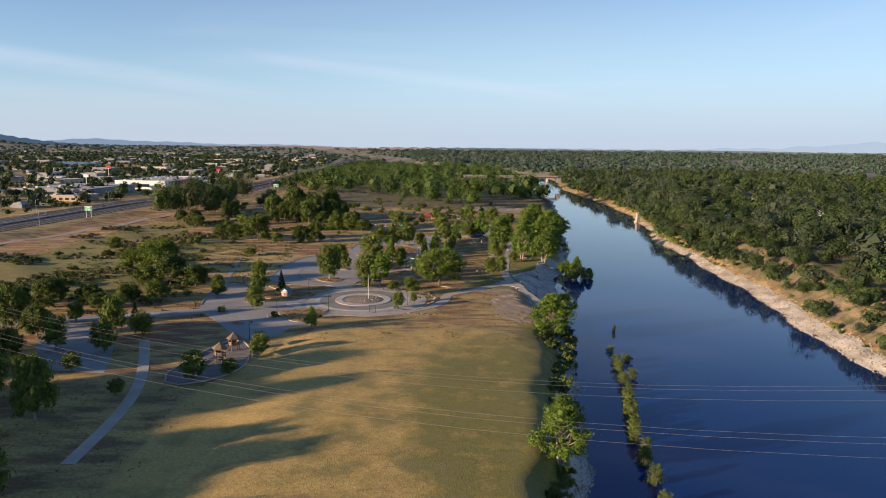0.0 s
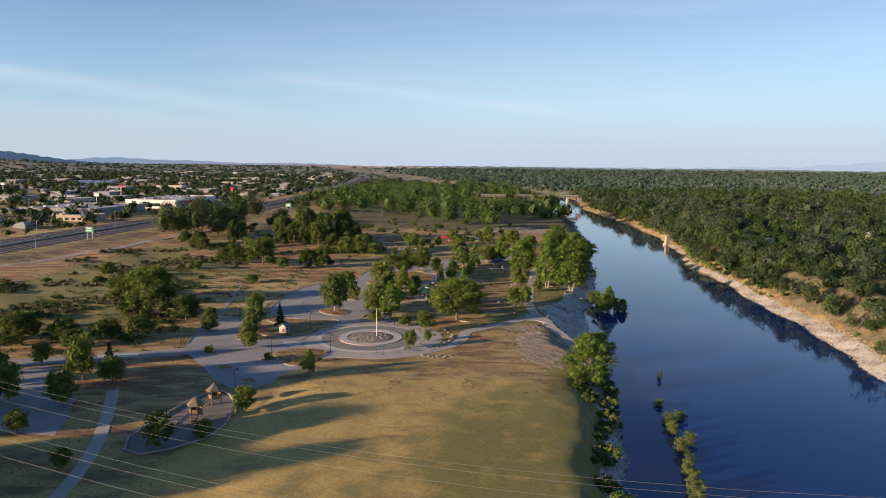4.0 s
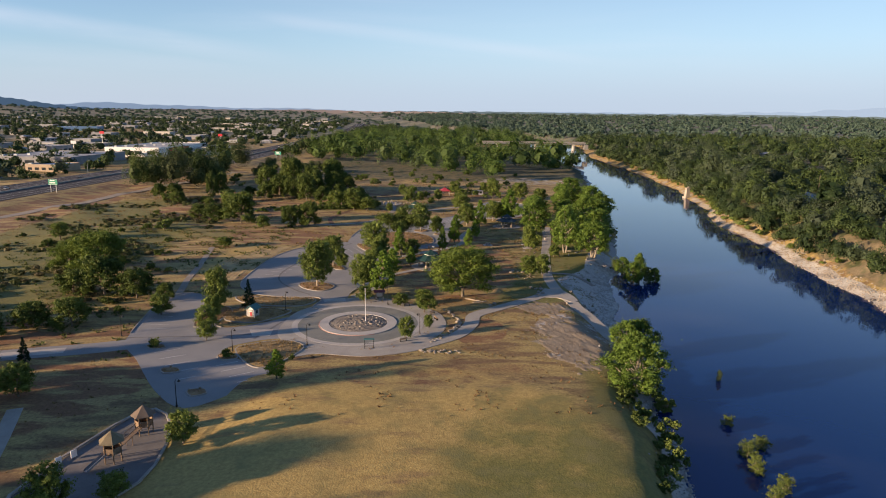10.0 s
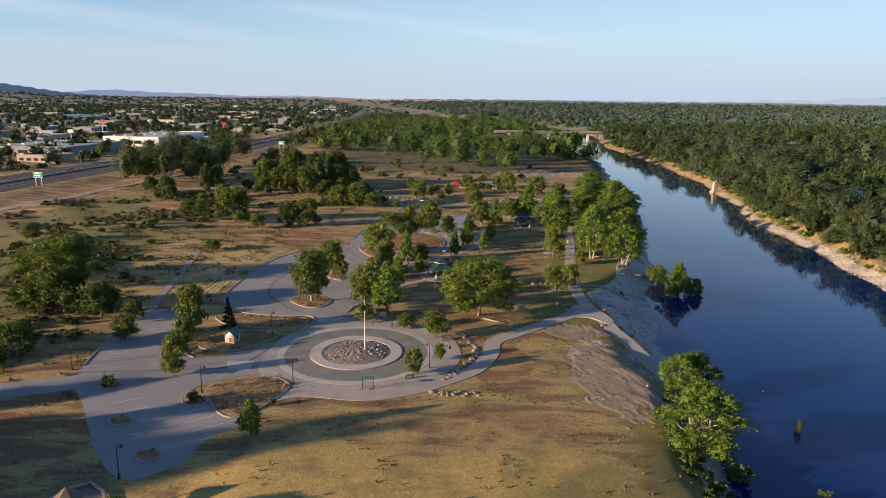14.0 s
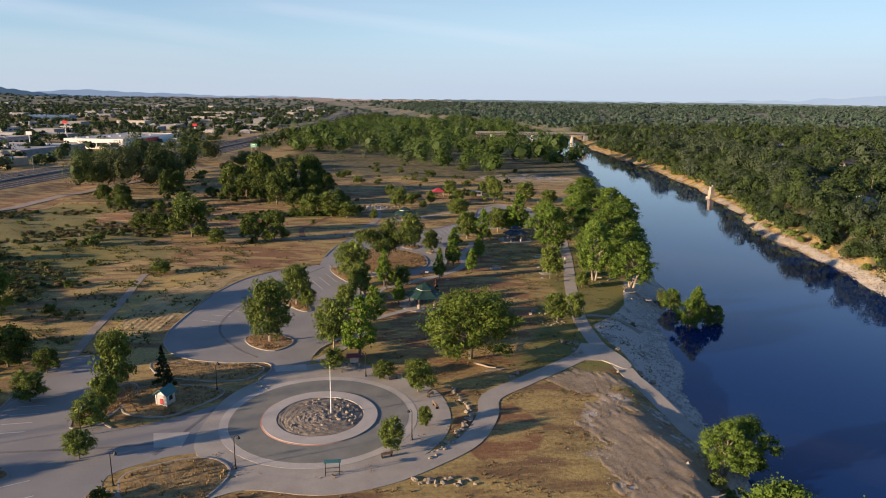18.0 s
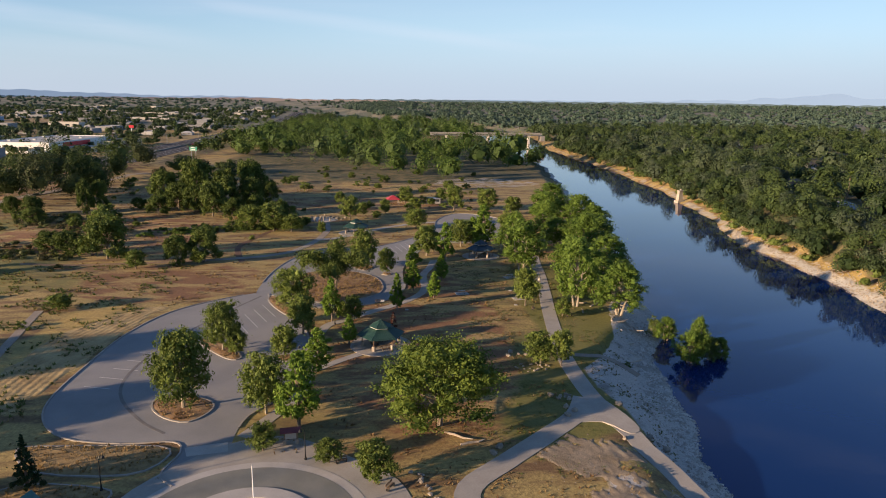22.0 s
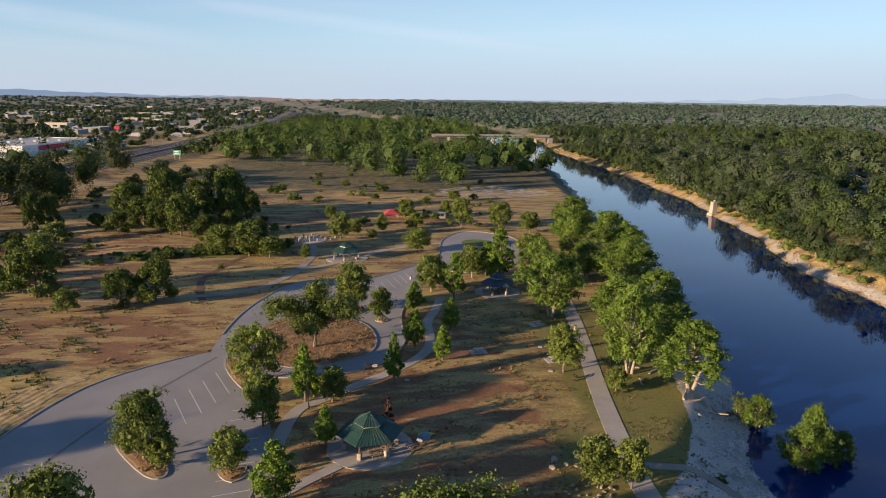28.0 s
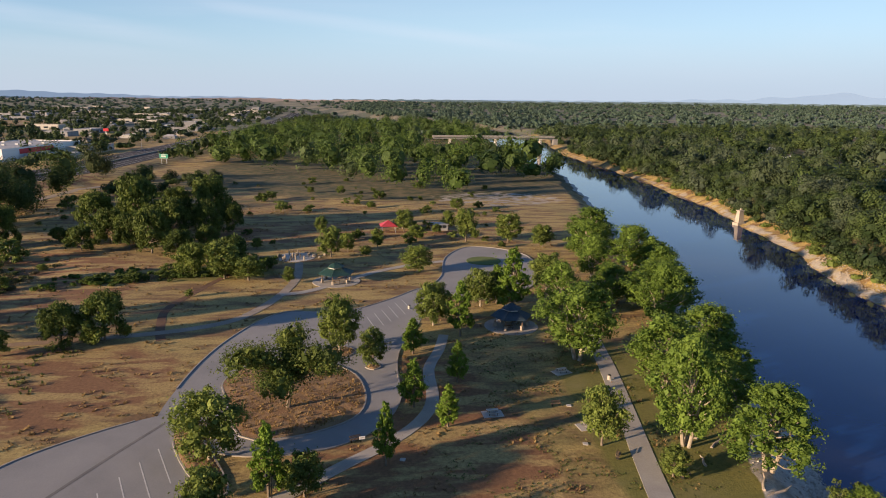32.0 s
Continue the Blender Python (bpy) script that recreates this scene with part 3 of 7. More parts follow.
river = tagged(new("water", mesh_of("water", wv, wf, M_WATER)), "calm deep blue river with slight ripples", "river", kind="structure")

# hazy ranges on the horizon, about 4.5 km out; their glow paints in haze
def hazy_range(label, category, first, last, far, crest, base, glow, strength):
    """A long silhouette round the horizon: crest(u) gives its height for u from 0 to 1."""
    v, f, n = [], [], 200
    for k in range(n + 1):
        u = k / n
        a = radians(first + (last - first) * u)
        v += [(far * math.sin(a), 100 + far * math.cos(a), 5), (far * math.sin(a), 100 + far * math.cos(a), crest(u))]
        if k:
            f.append((2 * k - 2, 2 * k, 2 * k + 1, 2 * k - 1))
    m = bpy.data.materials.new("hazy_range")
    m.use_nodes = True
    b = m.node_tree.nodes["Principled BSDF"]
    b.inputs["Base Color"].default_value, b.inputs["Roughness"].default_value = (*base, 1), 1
    # emission here is painted distance haze, not a light source
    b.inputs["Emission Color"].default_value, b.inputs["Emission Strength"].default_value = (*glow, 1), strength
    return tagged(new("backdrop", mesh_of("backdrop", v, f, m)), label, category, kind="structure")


def bump_at(u, at, wide):
    return math.exp(-((u - at) / wide) ** 2)


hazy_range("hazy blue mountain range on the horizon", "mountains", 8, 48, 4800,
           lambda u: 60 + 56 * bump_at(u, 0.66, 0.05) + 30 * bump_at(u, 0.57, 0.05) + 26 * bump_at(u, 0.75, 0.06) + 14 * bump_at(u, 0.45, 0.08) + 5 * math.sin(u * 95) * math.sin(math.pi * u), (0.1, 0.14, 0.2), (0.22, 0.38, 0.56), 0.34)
hazy_range("wooded hill in blue-green haze at the edge of the plain", "hill", -46, -26, 4560,
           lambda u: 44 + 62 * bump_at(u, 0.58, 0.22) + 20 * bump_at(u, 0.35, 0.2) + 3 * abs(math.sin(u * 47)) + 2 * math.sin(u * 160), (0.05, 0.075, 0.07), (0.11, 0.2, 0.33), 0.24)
hazy_range("hills in pale blue haze far beyond the town", "hills", -40, -8, 4750,
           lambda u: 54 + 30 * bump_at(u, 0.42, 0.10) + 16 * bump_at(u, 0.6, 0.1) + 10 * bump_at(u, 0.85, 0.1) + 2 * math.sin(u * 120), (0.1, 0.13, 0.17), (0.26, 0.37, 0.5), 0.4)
hazy_range("long hazy tan bluff beyond the town", "bluff", -31, 4, 4480,
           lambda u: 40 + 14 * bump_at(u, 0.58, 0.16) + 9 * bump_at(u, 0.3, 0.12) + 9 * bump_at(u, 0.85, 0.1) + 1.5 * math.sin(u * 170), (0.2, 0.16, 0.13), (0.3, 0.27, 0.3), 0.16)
hazy_range("line of woods in dark blue-green haze on the horizon", "woods", -4, 50, 4520,
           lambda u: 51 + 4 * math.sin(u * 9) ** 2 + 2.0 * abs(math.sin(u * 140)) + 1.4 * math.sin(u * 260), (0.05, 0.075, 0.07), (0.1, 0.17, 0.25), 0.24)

# ---- roads, lots and paths ----
def drape(x, y, lift):
    return float(height(x, y)) + lift


def slab(name, outline, z, material, label, thick=0.25, category="pavement", parent=None):
    """A flat slab with this outline, its top at z."""
    bm = bmesh.new()
    top = [bm.verts.new((x, y, z)) for x, y in outline]
    low = [bm.verts.new((x, y, z - thick)) for x, y in outline]
    n = len(top)
    bm.faces.new(top)
    for k in range(n):
        bm.faces.new((top[k], low[k], low[(k + 1) % n], top[(k + 1) % n]))
    bmesh.ops.recalc_face_normals(bm, faces=bm.faces)
    bmesh.ops.triangulate(bm, faces=[f for f in bm.faces if len(f.verts) > 4])
    if parent:
        return part(name, bm, material, parent, label)
    return solid(name, bm, material, label, category, kind="structure")


RIBBONS = []


def ribbon(name, line, width, material, label, lift=0.07, thick=0.2, category="path", parent=None, flat=None):
    """A paved strip along a plan line, laid on the land."""
    line = np.asarray(line, float)
    if width < 10 and len(line) < 80:
        RIBBONS.append((line, width))
    way = np.gradient(line, axis=0)
    way /= np.linalg.norm(way, axis=1, keepdims=True) + 1e-9
    side = np.stack([-way[:, 1], way[:, 0]], -1) * width / 2
    v, f = [], []
    for k, (p, s) in enumerate(zip(line, side)):
        z = flat if flat is not None else max(drape(*(p + s), 0), drape(*(p - s), 0), drape(*p, 0)) + lift
        for q, dz in ((p + s, -thick), (p + s, 0), (p - s, 0), (p - s, -thick)):
            v.append((q[0], q[1], z + dz))
        if k:
            a, b = 4 * k - 4, 4 * k
            f += [(a + j, b + j, b + j + 1, a + j + 1) for j in range(3)]
    me = mesh_of(name, v, f, material)
    if parent:
        return part(name, me, material, parent, label)
    return tagged(new(name, me), label, category, kind="structure")


def kerb(line, parent=None, closed=False, width=0.26, top=0.17, material=None, label="pale concrete kerb"):
    line = np.asarray(line, float)
    if closed:
        line = np.r_[line, line[:1]]
    return ribbon("kerb", line, width, material or M_KERB, label, thick=0.3, category="kerb", flat=top, parent=parent)


def ring(cx, cy, r, n=64, a0=0.0, a1=math.tau):
    return np.array([(cx + r * math.cos(a0 + (a1 - a0) * k / n), cy + r * math.sin(a0 + (a1 - a0) * k / n)) for k in range(n)])


def annulus(name, cx, cy, r0, r1, z, material, label, thick=0.25, a0=0.0, a1=math.tau, category="pavement"):
    bm = bmesh.new()
    n = 72
    whole = a1 - a0 > 6.28
    rows = []
    for k in range(n if whole else n + 1):
        a = a0 + (a1 - a0) * k / n
        c, s = math.cos(a), math.sin(a)
        rows.append([bm.verts.new((cx + r * c, cy + r * s, zz)) for r, zz in ((r0, z - thick), (r0, z), (r1, z), (r1, z - thick))])
    for k in range(n):
        a, b = rows[k], rows[(k + 1) % len(rows)]
        for j in range(3):
            bm.faces.new((a[j], a[j + 1], b[j + 1], b[j]))
    bmesh.ops.recalc_face_normals(bm, faces=bm.faces)
    return solid(name, bm, material, label, category, kind="structure")


HUB = (-20.2, 216.0)
# the roundabout and its plaza
slab("plaza", smooth_line([(-27, 236.5), (-18, 239), (-9, 233), (-1.5, 226), (0.8, 217), (-0.5, 209), (-5, 202.5), (-12, 198.5), (-22, 197.2), (-31, 199.5), (-37, 206), (-38, 216), (-36, 226)], True), 0.06, M_PATH, "pale worn concrete plaza round the roundabout")
annulus("roundabout_lane", *HUB, 9.0, 14.2, 0.10, M_AGGREGATE, "brown-grey aggregate lane of the roundabout")
annulus("roundabout_border", *HUB, 14.2, 15.6, 0.085, M_CONCRETE, "pale concrete band round the roundabout lane")
annulus("central_apron", *HUB, 6.9, 9.15, 0.24, M_CONCRETE, "pale concrete apron of the central island")
annulus("red_kerb", *HUB, 9.15, 9.35, 0.16, M_REDPAINT, "worn red-painted kerb", a0=radians(150), a1=radians(300), category="kerb")

# lots
LOT_A = smooth_line([(-34.5, 317), (-45, 311), (-54, 301), (-58.5, 286), (-59.5, 270), (-59.5, 256), (-57, 247), (-51, 240.5), (-42, 238.3), (-34.5, 238.3), (-32.5, 235), (-33.5, 229.5), (-30, 226), (-25, 229), (-25.8, 238), (-25, 246),
                     (-20.5, 254), (-18.8, 269), (-19.5, 284), (-25, 297), (-31, 308)], True)
lot_a = slab("parking_lot_upper", LOT_A, 0.04, M_ASPHALT, "sun-bleached grey asphalt car park with a rounded end", category="parking lot")
kerb(LOT_A[2:48])
kerb(LOT_A[58:])
LOT_B = smooth_line([(-70.5, 207), (-72.6, 219), (-74.3, 233), (-71, 241), (-64.5, 238), (-60.5, 225), (-53, 213), (-48, 212.5), (-42, 216.5), (-36, 221), (-33, 213), (-33.5, 206), (-40, 203.5), (-46, 198.5), (-43, 193), (-35, 187),
                     (-31.5, 182), (-37, 176), (-44, 169), (-52, 176), (-62, 191), (-68, 199)], True)
lot_b = slab("parking_lot_lower", LOT_B, 0.035, M_ASPHALT, "grey asphalt car park with kerbed tree islands", category="parking lot")
kerb(LOT_B[:26])
LOT_C = smooth_line([(-36, 314), (-36.5, 327), (-35.5, 340), (-33, 352), (-28.5, 364), (-23, 370.5), (-15, 369.5), (-7, 371.5), (2, 380), (9.5, 389), (13.5, 387), (12.5, 379), (8, 360), (3.5, 345), (2.4, 334), (2.8, 321), (0, 312),
                     (-5, 306.3), (-12, 303.3), (-20, 303), (-26, 305), (-31, 308.5)], True)
lot_c = slab("parking_lot_loop", LOT_C, 0.045, M_ASPHALT, "grey asphalt loop road and car park round a dry grass island", category="parking lot")
kerb(LOT_C[4:40])
kerb(LOT_C[48:80])
LOT_D = smooth_line([(13, 388), (17, 403), (20, 425), (28, 440), (37, 440), (46, 431), (48, 418), (44, 396), (34, 381), (22, 378)], True)
lot_d = slab("parking_lot_north", LOT_D, 0.03, M_ASPHALT, "grey asphalt turning circle and car park", category="parking lot")
kerb(LOT_D, closed=True)
annulus("turning_circle_island", 32, 420, 0.1, 5.5, 0.2, M_LAWN, "round green lawn island of the turning circle")


def island(outline, label, group="kerbed islands", bare=True):
    """A kerbed planting island with a low mound of soil."""
    line = smooth_line(outline, True, 3)
    c = line.mean(0)
    root = thing("planting_island", label, "planting island", group, kind="structure")
    kerb(line, root, True, top=0.2)
    bm = bmesh.new()
    rows = []
    for f, z in ((0.99, 0.14), (0.8, 0.24), (0.45, 0.34)):
        rows.append([bm.verts.new((*(c + (p - c) * f), z + 0.05 * math.sin(7 * p[0] + 3 * p[1]))) for p in line])
    n = len(line)
    for a, b in zip(rows, rows[1:]):
        for k in range(n):
            bm.faces.new((a[k], a[(k + 1) % n], b[(k + 1) % n], b[k]))
    mid = bm.verts.new((*c, 0.36))
    for k in range(n):
        bm.faces.new((rows[-1][k], rows[-1][(k + 1) % n], mid))
    bmesh.ops.recalc_face_normals(bm, faces=bm.faces)
    part("soil", bm, M_SOIL if bare else M_DRYGRASS, root)
    return line


GRASSY = []
OAK_ISLAND = island([(-29, 330), (-27, 322.5), (-22, 309), (-14, 308.2), (-6.5, 312.2), (-3.6, 317), (-3.4, 324), (-5.5, 331.5), (-10.5, 337), (-18, 339.5), (-25, 337.5)], "large dry grass island under a spreading oak")
ISLANDS = [
    island([(-41.5, 253), (-37, 254.5), (-32, 251.5), (-31.5, 248), (-34, 244.5), (-38, 246), (-41, 249.5)], "dry planting island with one rounded tree"),
    island([(-42, 282.5), (-38, 281.5), (-32, 273.5), (-31.5, 270.5), (-34, 271), (-40, 278)], "long planting island with straw-coloured weeds"),
    island([(-32.5, 314), (-29, 311), (-22.5, 299.5), (-20.5, 294), (-23, 294), (-27.5, 300), (-31.5, 308)], "triangular planting island with dry weeds"),
    island([(-24.3, 271), (-22, 272.6), (-20.2, 271), (-22, 268.6)], "small planting island with a tree"),
    island([(-3.6, 334.8), (-2.2, 336.2), (-0.7, 335), (-2, 333.4)], "small planting island with a young tree"),
    island([(-12, 343), (-9, 346), (-5.8, 343.5), (-8.5, 339.5)], "small planting island with weeds"),
    island([(-63.5, 199.2), (-61, 200), (-59, 198.2), (-61.4, 197)], "small kerbed island with a low shrub"),
    island([(-55, 186.2), (-52.5, 187), (-51, 185), (-53.6, 184)], "small bare kerbed island"),
    island([(-46.5, 193.8), (-44, 195), (-42, 192.6), (-44.6, 191)], "small kerbed island with a dark shrub"),
    island([(-46.2, 176), (-43.8, 177), (-42.4, 175), (-44.6, 173.6)], "small kerbed island with weeds"),
    island([(-58, 212), (-54.5, 214), (-52.8, 224), (-56, 228.5), (-59.5, 221)], "planting island with a row of trees"),
    island([(-50.5, 231), (-38, 229.5), (-34, 233.5), (-36, 237), (-50, 238), (-56, 237.5)], "strip of dry grass between car park and drive", bare=False),
    island([(-51, 228), (-40, 226.5), (-38.3, 224), (-41, 219.5), (-45, 215.6), (-52, 217), (-54, 223)], "dry lawn round the little kiosk", bare=False),
    island([(-44, 197.5), (-41, 201), (-34.5, 203.3), (-30, 200), (-31, 194), (-35, 187.5), (-39, 189)], "dry grass strip beside the lower car park", bare=False),
]
GRASSY += [OAK_ISLAND] + ISLANDS
# the drive and paths
ribbon("entry_road", smooth_line([(-190, 150), (-150, 172), (-118, 183), (-96, 190.5), (-84, 194.3), (-74, 197.2), (-64, 201.5)]), 6.6, M_ASPHALT, "pale asphalt park entry road", category="road")
slab("crosswalk", [(-44.6, 210.4), (-39.2, 210.7), (-38.9, 206.3), (-42.8, 206.0)], 0.07, M_CONCRETE, "pale concrete crossing in the drive")
slab("crosswalk", [(-32.3, 236.4), (-26.4, 237.7), (-25.8, 235.0), (-31.3, 233.9)], 0.075, M_CONCRETE, "pale concrete crossing at the neck of the car park")
ribbon("entry_crossing", smooth_line([(-94, 191.2), (-87, 193.4), (-79, 195.8)]), 3.2, M_CONCRETE, "pale concrete crossing slab", 0.085, category="pavement")
ribbon("levee_path", smooth_line([(-72, 238), (-73.8, 247), (-76, 257), (-79, 276), (-82.5, 293), (-84.6, 304)]), 1.9, M_TRACK, "grey gravel service path", category="path")
ribbon("river_path", smooth_line([(46.5, 356), (45, 347), (43, 332), (40, 314), (37, 297), (35, 284), (33, 268), (32.6, 258), (33, 248), (35, 236), (38, 224), (41.5, 213)]), 3.3, M_PATH, "worn grey concrete river path")
ribbon("plaza_path", smooth_line([(31.2, 249.5), (28, 243), (21.5, 236.5), (14, 229.5), (8, 223.5), (6.8, 216.5), (3.5, 208.5), (-2, 203), (-9, 198), (-17, 195.8), (-27, 197), (-34, 193)]), 3.5, M_PATH, "worn grey concrete path past the plaza", 0.09)
slab("path_junction", smooth_line([(25.5, 240.5), (29.5, 245), (33, 250.5), (35.6, 245), (36.8, 238), (34.6, 236.4), (31.6, 240.4)], True, 3), 0.094, M_PATH, "worn concrete apron where the two paths meet")
ribbon("beach_path", smooth_line([(33.2, 269.5), (38, 268.5), (43, 267.5), (47, 264)]), 1.6, M_TRACK, "narrow gravel path to the beach", 0.085)
ribbon("loop_path", smooth_line([(13, 352), (11.2, 343), (8.4, 333), (8.2, 320), (5.5, 312), (0, 305), (-6, 299.5), (-12, 293.5), (-16, 289.5), (-17.5, 280), (-17.8, 268), (-17.5, 255), (-21.5, 245), (-24.5, 239)]), 2.2, M_PATH, "narrow concrete path round the car park")
ribbon("pavilion_path", smooth_line([(-16.5, 264), (-12, 268.5), (-8, 272)]), 1.8, M_PATH, "short concrete path to the pavilion", 0.085)
ribbon("meadow_path", smooth_line([(-62, 354), (-50, 356.5), (-40, 360.5), (-33, 367), (-27.5, 382), (-24.8, 401), (-26.4, 420.5)]), 2.5, M_TRACK, "gravel path through the dry meadow")
ribbon("meadow_track", smooth_line([(-150, 346), (-110, 349), (-80, 351), (-62.2, 354)]), 2.4, M_EARTH, "faint bare earth track through the dry meadow", 0.035)
ribbon("north_path", smooth_line([(-27, 385), (-20, 388), (-12, 397), (-4, 406), (3, 412), (12, 418), (19, 420)]), 2.4, M_PATH, "pale path past the pavilion", 0.085)
ribbon("west_path", smooth_line([(-72, 168), (-65.5, 152), (-60, 136), (-57, 120), (-56, 100)]), 2.4, M_PATH, "pale concrete path by the play area")
ribbon("rutted_track", smooth_line([(-47, 352), (-50.2, 362), (-52.5, 374), (-50.3, 386), (-47, 399), (-42.7, 412)]), 2.0, M_RUT, "dark red-brown rutted track through the dry grass", 0.035)
ribbon("levee_road", smooth_line([(-232, 150), (-222, 250), (-213, 320), (-203, 368), (-193, 408), (-187, 452), (-180, 510), (-163, 620)]), 6.0, M_TRACK, "pale gravel levee road beside the freeway", category="road")
for label, pts in (("narrow dark valley gutter across the car park", [(-34.6, 314), (-40, 302), (-46.5, 285), (-50, 268), (-48.5, 256), (-42, 246), (-36.5, 241)]), ("dark expansion joint across the drive", [(-33, 228), (-38, 218), (-40.5, 209), (-42, 204)]), ("dark valley gutter of the lower car park", [(-70, 204), (-60, 205), (-50, 206), (-40, 208)])):
    ribbon("gutter", smooth_line(pts), 0.55, M_GUTTER, label, flat=0.056, thick=0.02, category="gutter")
# the freeway
fy = np.r_[np.arange(-700, 300, 50), np.arange(300, 1300, 25), np.arange(1300, 2500, 80)]
fline = np.stack([freeway_x(fy), fy], -1)
freeway = ribbon("freeway", smooth_line(fline, step=2), 46, M_ROADWAY, "dark asphalt freeway with two carriageways", 0.12, 0.3, category="freeway")
for off, label in ((-20.5, "white edge line"), (20.5, "white edge line"), (-15, "white lane line"), (-9, "white lane line"), (9, "white lane line"), (15, "white lane line")):
    ribbon("lane_line", smooth_line(fline + [off, 0], step=2), 0.3, M_WHITEPAINT, label, 0.135, 0.01, parent=freeway)
ribbon("median_barrier", smooth_line(fline, step=2), 0.7, M_OLDCONCRETE, "grey concrete median barrier", 0.95, 1.0, category="barrier")


def lines_in(parent, start, end, count, length, heading, width=0.16, z=0.052):
    """Painted stall lines, evenly spaced from start to end."""
    me = mesh_of("stall_line", [(-width / 2, 0, 0), (width / 2, 0, 0), (width / 2, length, 0), (-width / 2, length, 0)], [(0, 1, 2, 3)], M_WHITEPAINT)
    for k in range(count):
        u = k / (count - 1)
        ob = new("stall_line", me)
        ob.parent = parent
        ob.matrix_basis = pose(start[0] + (end[0] - start[0]) * u, start[1] + (end[1] - start[1]) * u, z, 0, 0, heading)


lines_in(lot_a, (-33, 306.1), (-38.6, 291.4), 5, 10.4, -154)
lines_in(lot_a, (-26.5, 290), (-23.5, 262), 9, 4.8, -75)
lines_in(lot_a, (-47, 274), (-51, 258), 5, 5, 75)
lines_in(lot_c, (-4, 365.2), (4.6, 378.5), 6, 9, -166, z=0.057)
lines_in(lot_b, (-50, 181), (-60, 195), 5, 5, -60, z=0.047)
lines_in(lot_b, (-45.4, 187.8), (-38.4, 180), 4, 4.9, -55, z=0.047)
lines_in(lot_b, (-70.8, 222), (-68.4, 210), 5, 4.4, -80, z=0.047)

# ---- trees ----
rng = np.random.default_rng(7)


def leaf_quads(centres, normals, length, width):
    """Diamond leaves, one per centre, lying across their normals."""
    n = len(centres)
    spin = rng.normal(size=(n, 3))
    a = np.cross(normals, spin)
    a /= np.linalg.norm(a, axis=1, keepdims=True) + 1e-9
    b = np.cross(normals, a)
    s = rng.uniform(0.65, 1.3, (n, 1))
    droop = np.array([0, 0, -0.15])
    v = np.stack([centres - a * length / 2 * s, centres + b * width / 2 * s, centres + a * length / 2 * s + droop * length, centres - b * width / 2 * s], 1)
    return v.reshape(-1, 3)


def clump_leaves(centre, radius, count, length, width, flat=0.75):
    way = rng.normal(size=(count, 3))
    way /= np.linalg.norm(way, axis=1, keepdims=True)
    where = np.asarray(centre) + way * radius * rng.uniform(0.25, 1.12, (count, 1)) * [1, 1, flat]
    face = way + rng.normal(size=(count, 3)) * 0.5 + [0, 0, 0.15]
    face /= np.linalg.norm(face, axis=1, keepdims=True)
    return leaf_quads(where, face, length, width)


def limbs_and_clumps(kind, h, w, n):
    """Clump centres and radii for a crown of height h and width w."""
    r = w / 2
    out = []
    for k in range(n):
        a = k * 2.39996 + rng.uniform(-0.4, 0.4)
        u = (k + 0.5) / n
        if kind == "pear":
            z = h * (0.2 + 0.78 * u)
            reach = r * min(1.0, 0.62 + 1.5 * u) * (1 - max(0, u - 0.22) / 0.78) ** 0.75
            d = reach * rng.uniform(0.45, 0.85)
            size = r * (0.42 - 0.2 * u) * rng.uniform(0.8, 1.2)
        elif kind == "conifer":
            z = h * (0.08 + 0.88 * u)
            d = r * (1 - u) * rng.uniform(0.5, 0.95)
            size = r * (0.42 - 0.28 * u)
        elif kind == "oak":
            v = rng.uniform(0, 1)
            z = h * (0.22 + 0.66 * math.sin(v * 1.5))
            d = r * (0.92 - 0.55 * v ** 2) * rng.uniform(0.45, 1.0)
            size = r * rng.uniform(0.25, 0.38)
        elif kind == "sprawl":
            arm, u = k % 7, (k // 7 + 0.6) / (n / 7)
            a = arm * 1.05 + 0.5 + rng.uniform(-0.22, 0.22)
            d = 0.25 * r * rng.uniform(0, 1) if arm == 6 else r * (0.12 + 0.84 * u)
            z = h * (0.45 + 0.5 * u) if arm == 6 else h * (0.34 + (0.2 if arm % 2 else 0.06) + 0.16 * math.sin(2.6 * u)) * rng.uniform(0.86, 1.1)
            size = r * rng.uniform(0.24, 0.36)
        elif kind == "thicket":
            v = rng.uniform(0, 1)
            z = h * (0.1 + 0.72 * math.sin(v * 1.5))
            d = r * (0.86 - 0.62 * v ** 2) * rng.uniform(0.5, 1.0)
            size = r * rng.uniform(0.24, 0.36)
        elif kind == "cotton":
            z = h * (0.2 + 0.7 * u)
            reach = r * math.sin(math.pi * min(1, 0.22 + 0.78 * u)) ** 0.6
            d = reach * rng.uniform(0.3, 0.95)
            size = r * rng.uniform(0.26, 0.42)
        elif kind == "shrub":
            z = h * rng.uniform(0.2, 0.72)
            d = r * rng.uniform(0.1, 0.72)
            size = r * rng.uniform(0.3, 0.42)
        elif kind == "willow":
            z = h * (0.2 + 0.72 * u)
            d = r * (0.85 - 0.4 * u) * rng.uniform(0.2, 1)
            size = r * rng.uniform(0.28, 0.44)
        else:
            v = u
            z = h * (0.22 + 0.68 * v)
            reach = r * (1 - (abs(v - 0.38) / 0.75) ** 2) ** 0.5
            d = reach * rng.uniform(0.3, 0.82)
            size = r * rng.uniform(0.3, 0.5)
        out.append((np.array([d * math.cos(a), d * math.sin(a), z]), size))
    return out


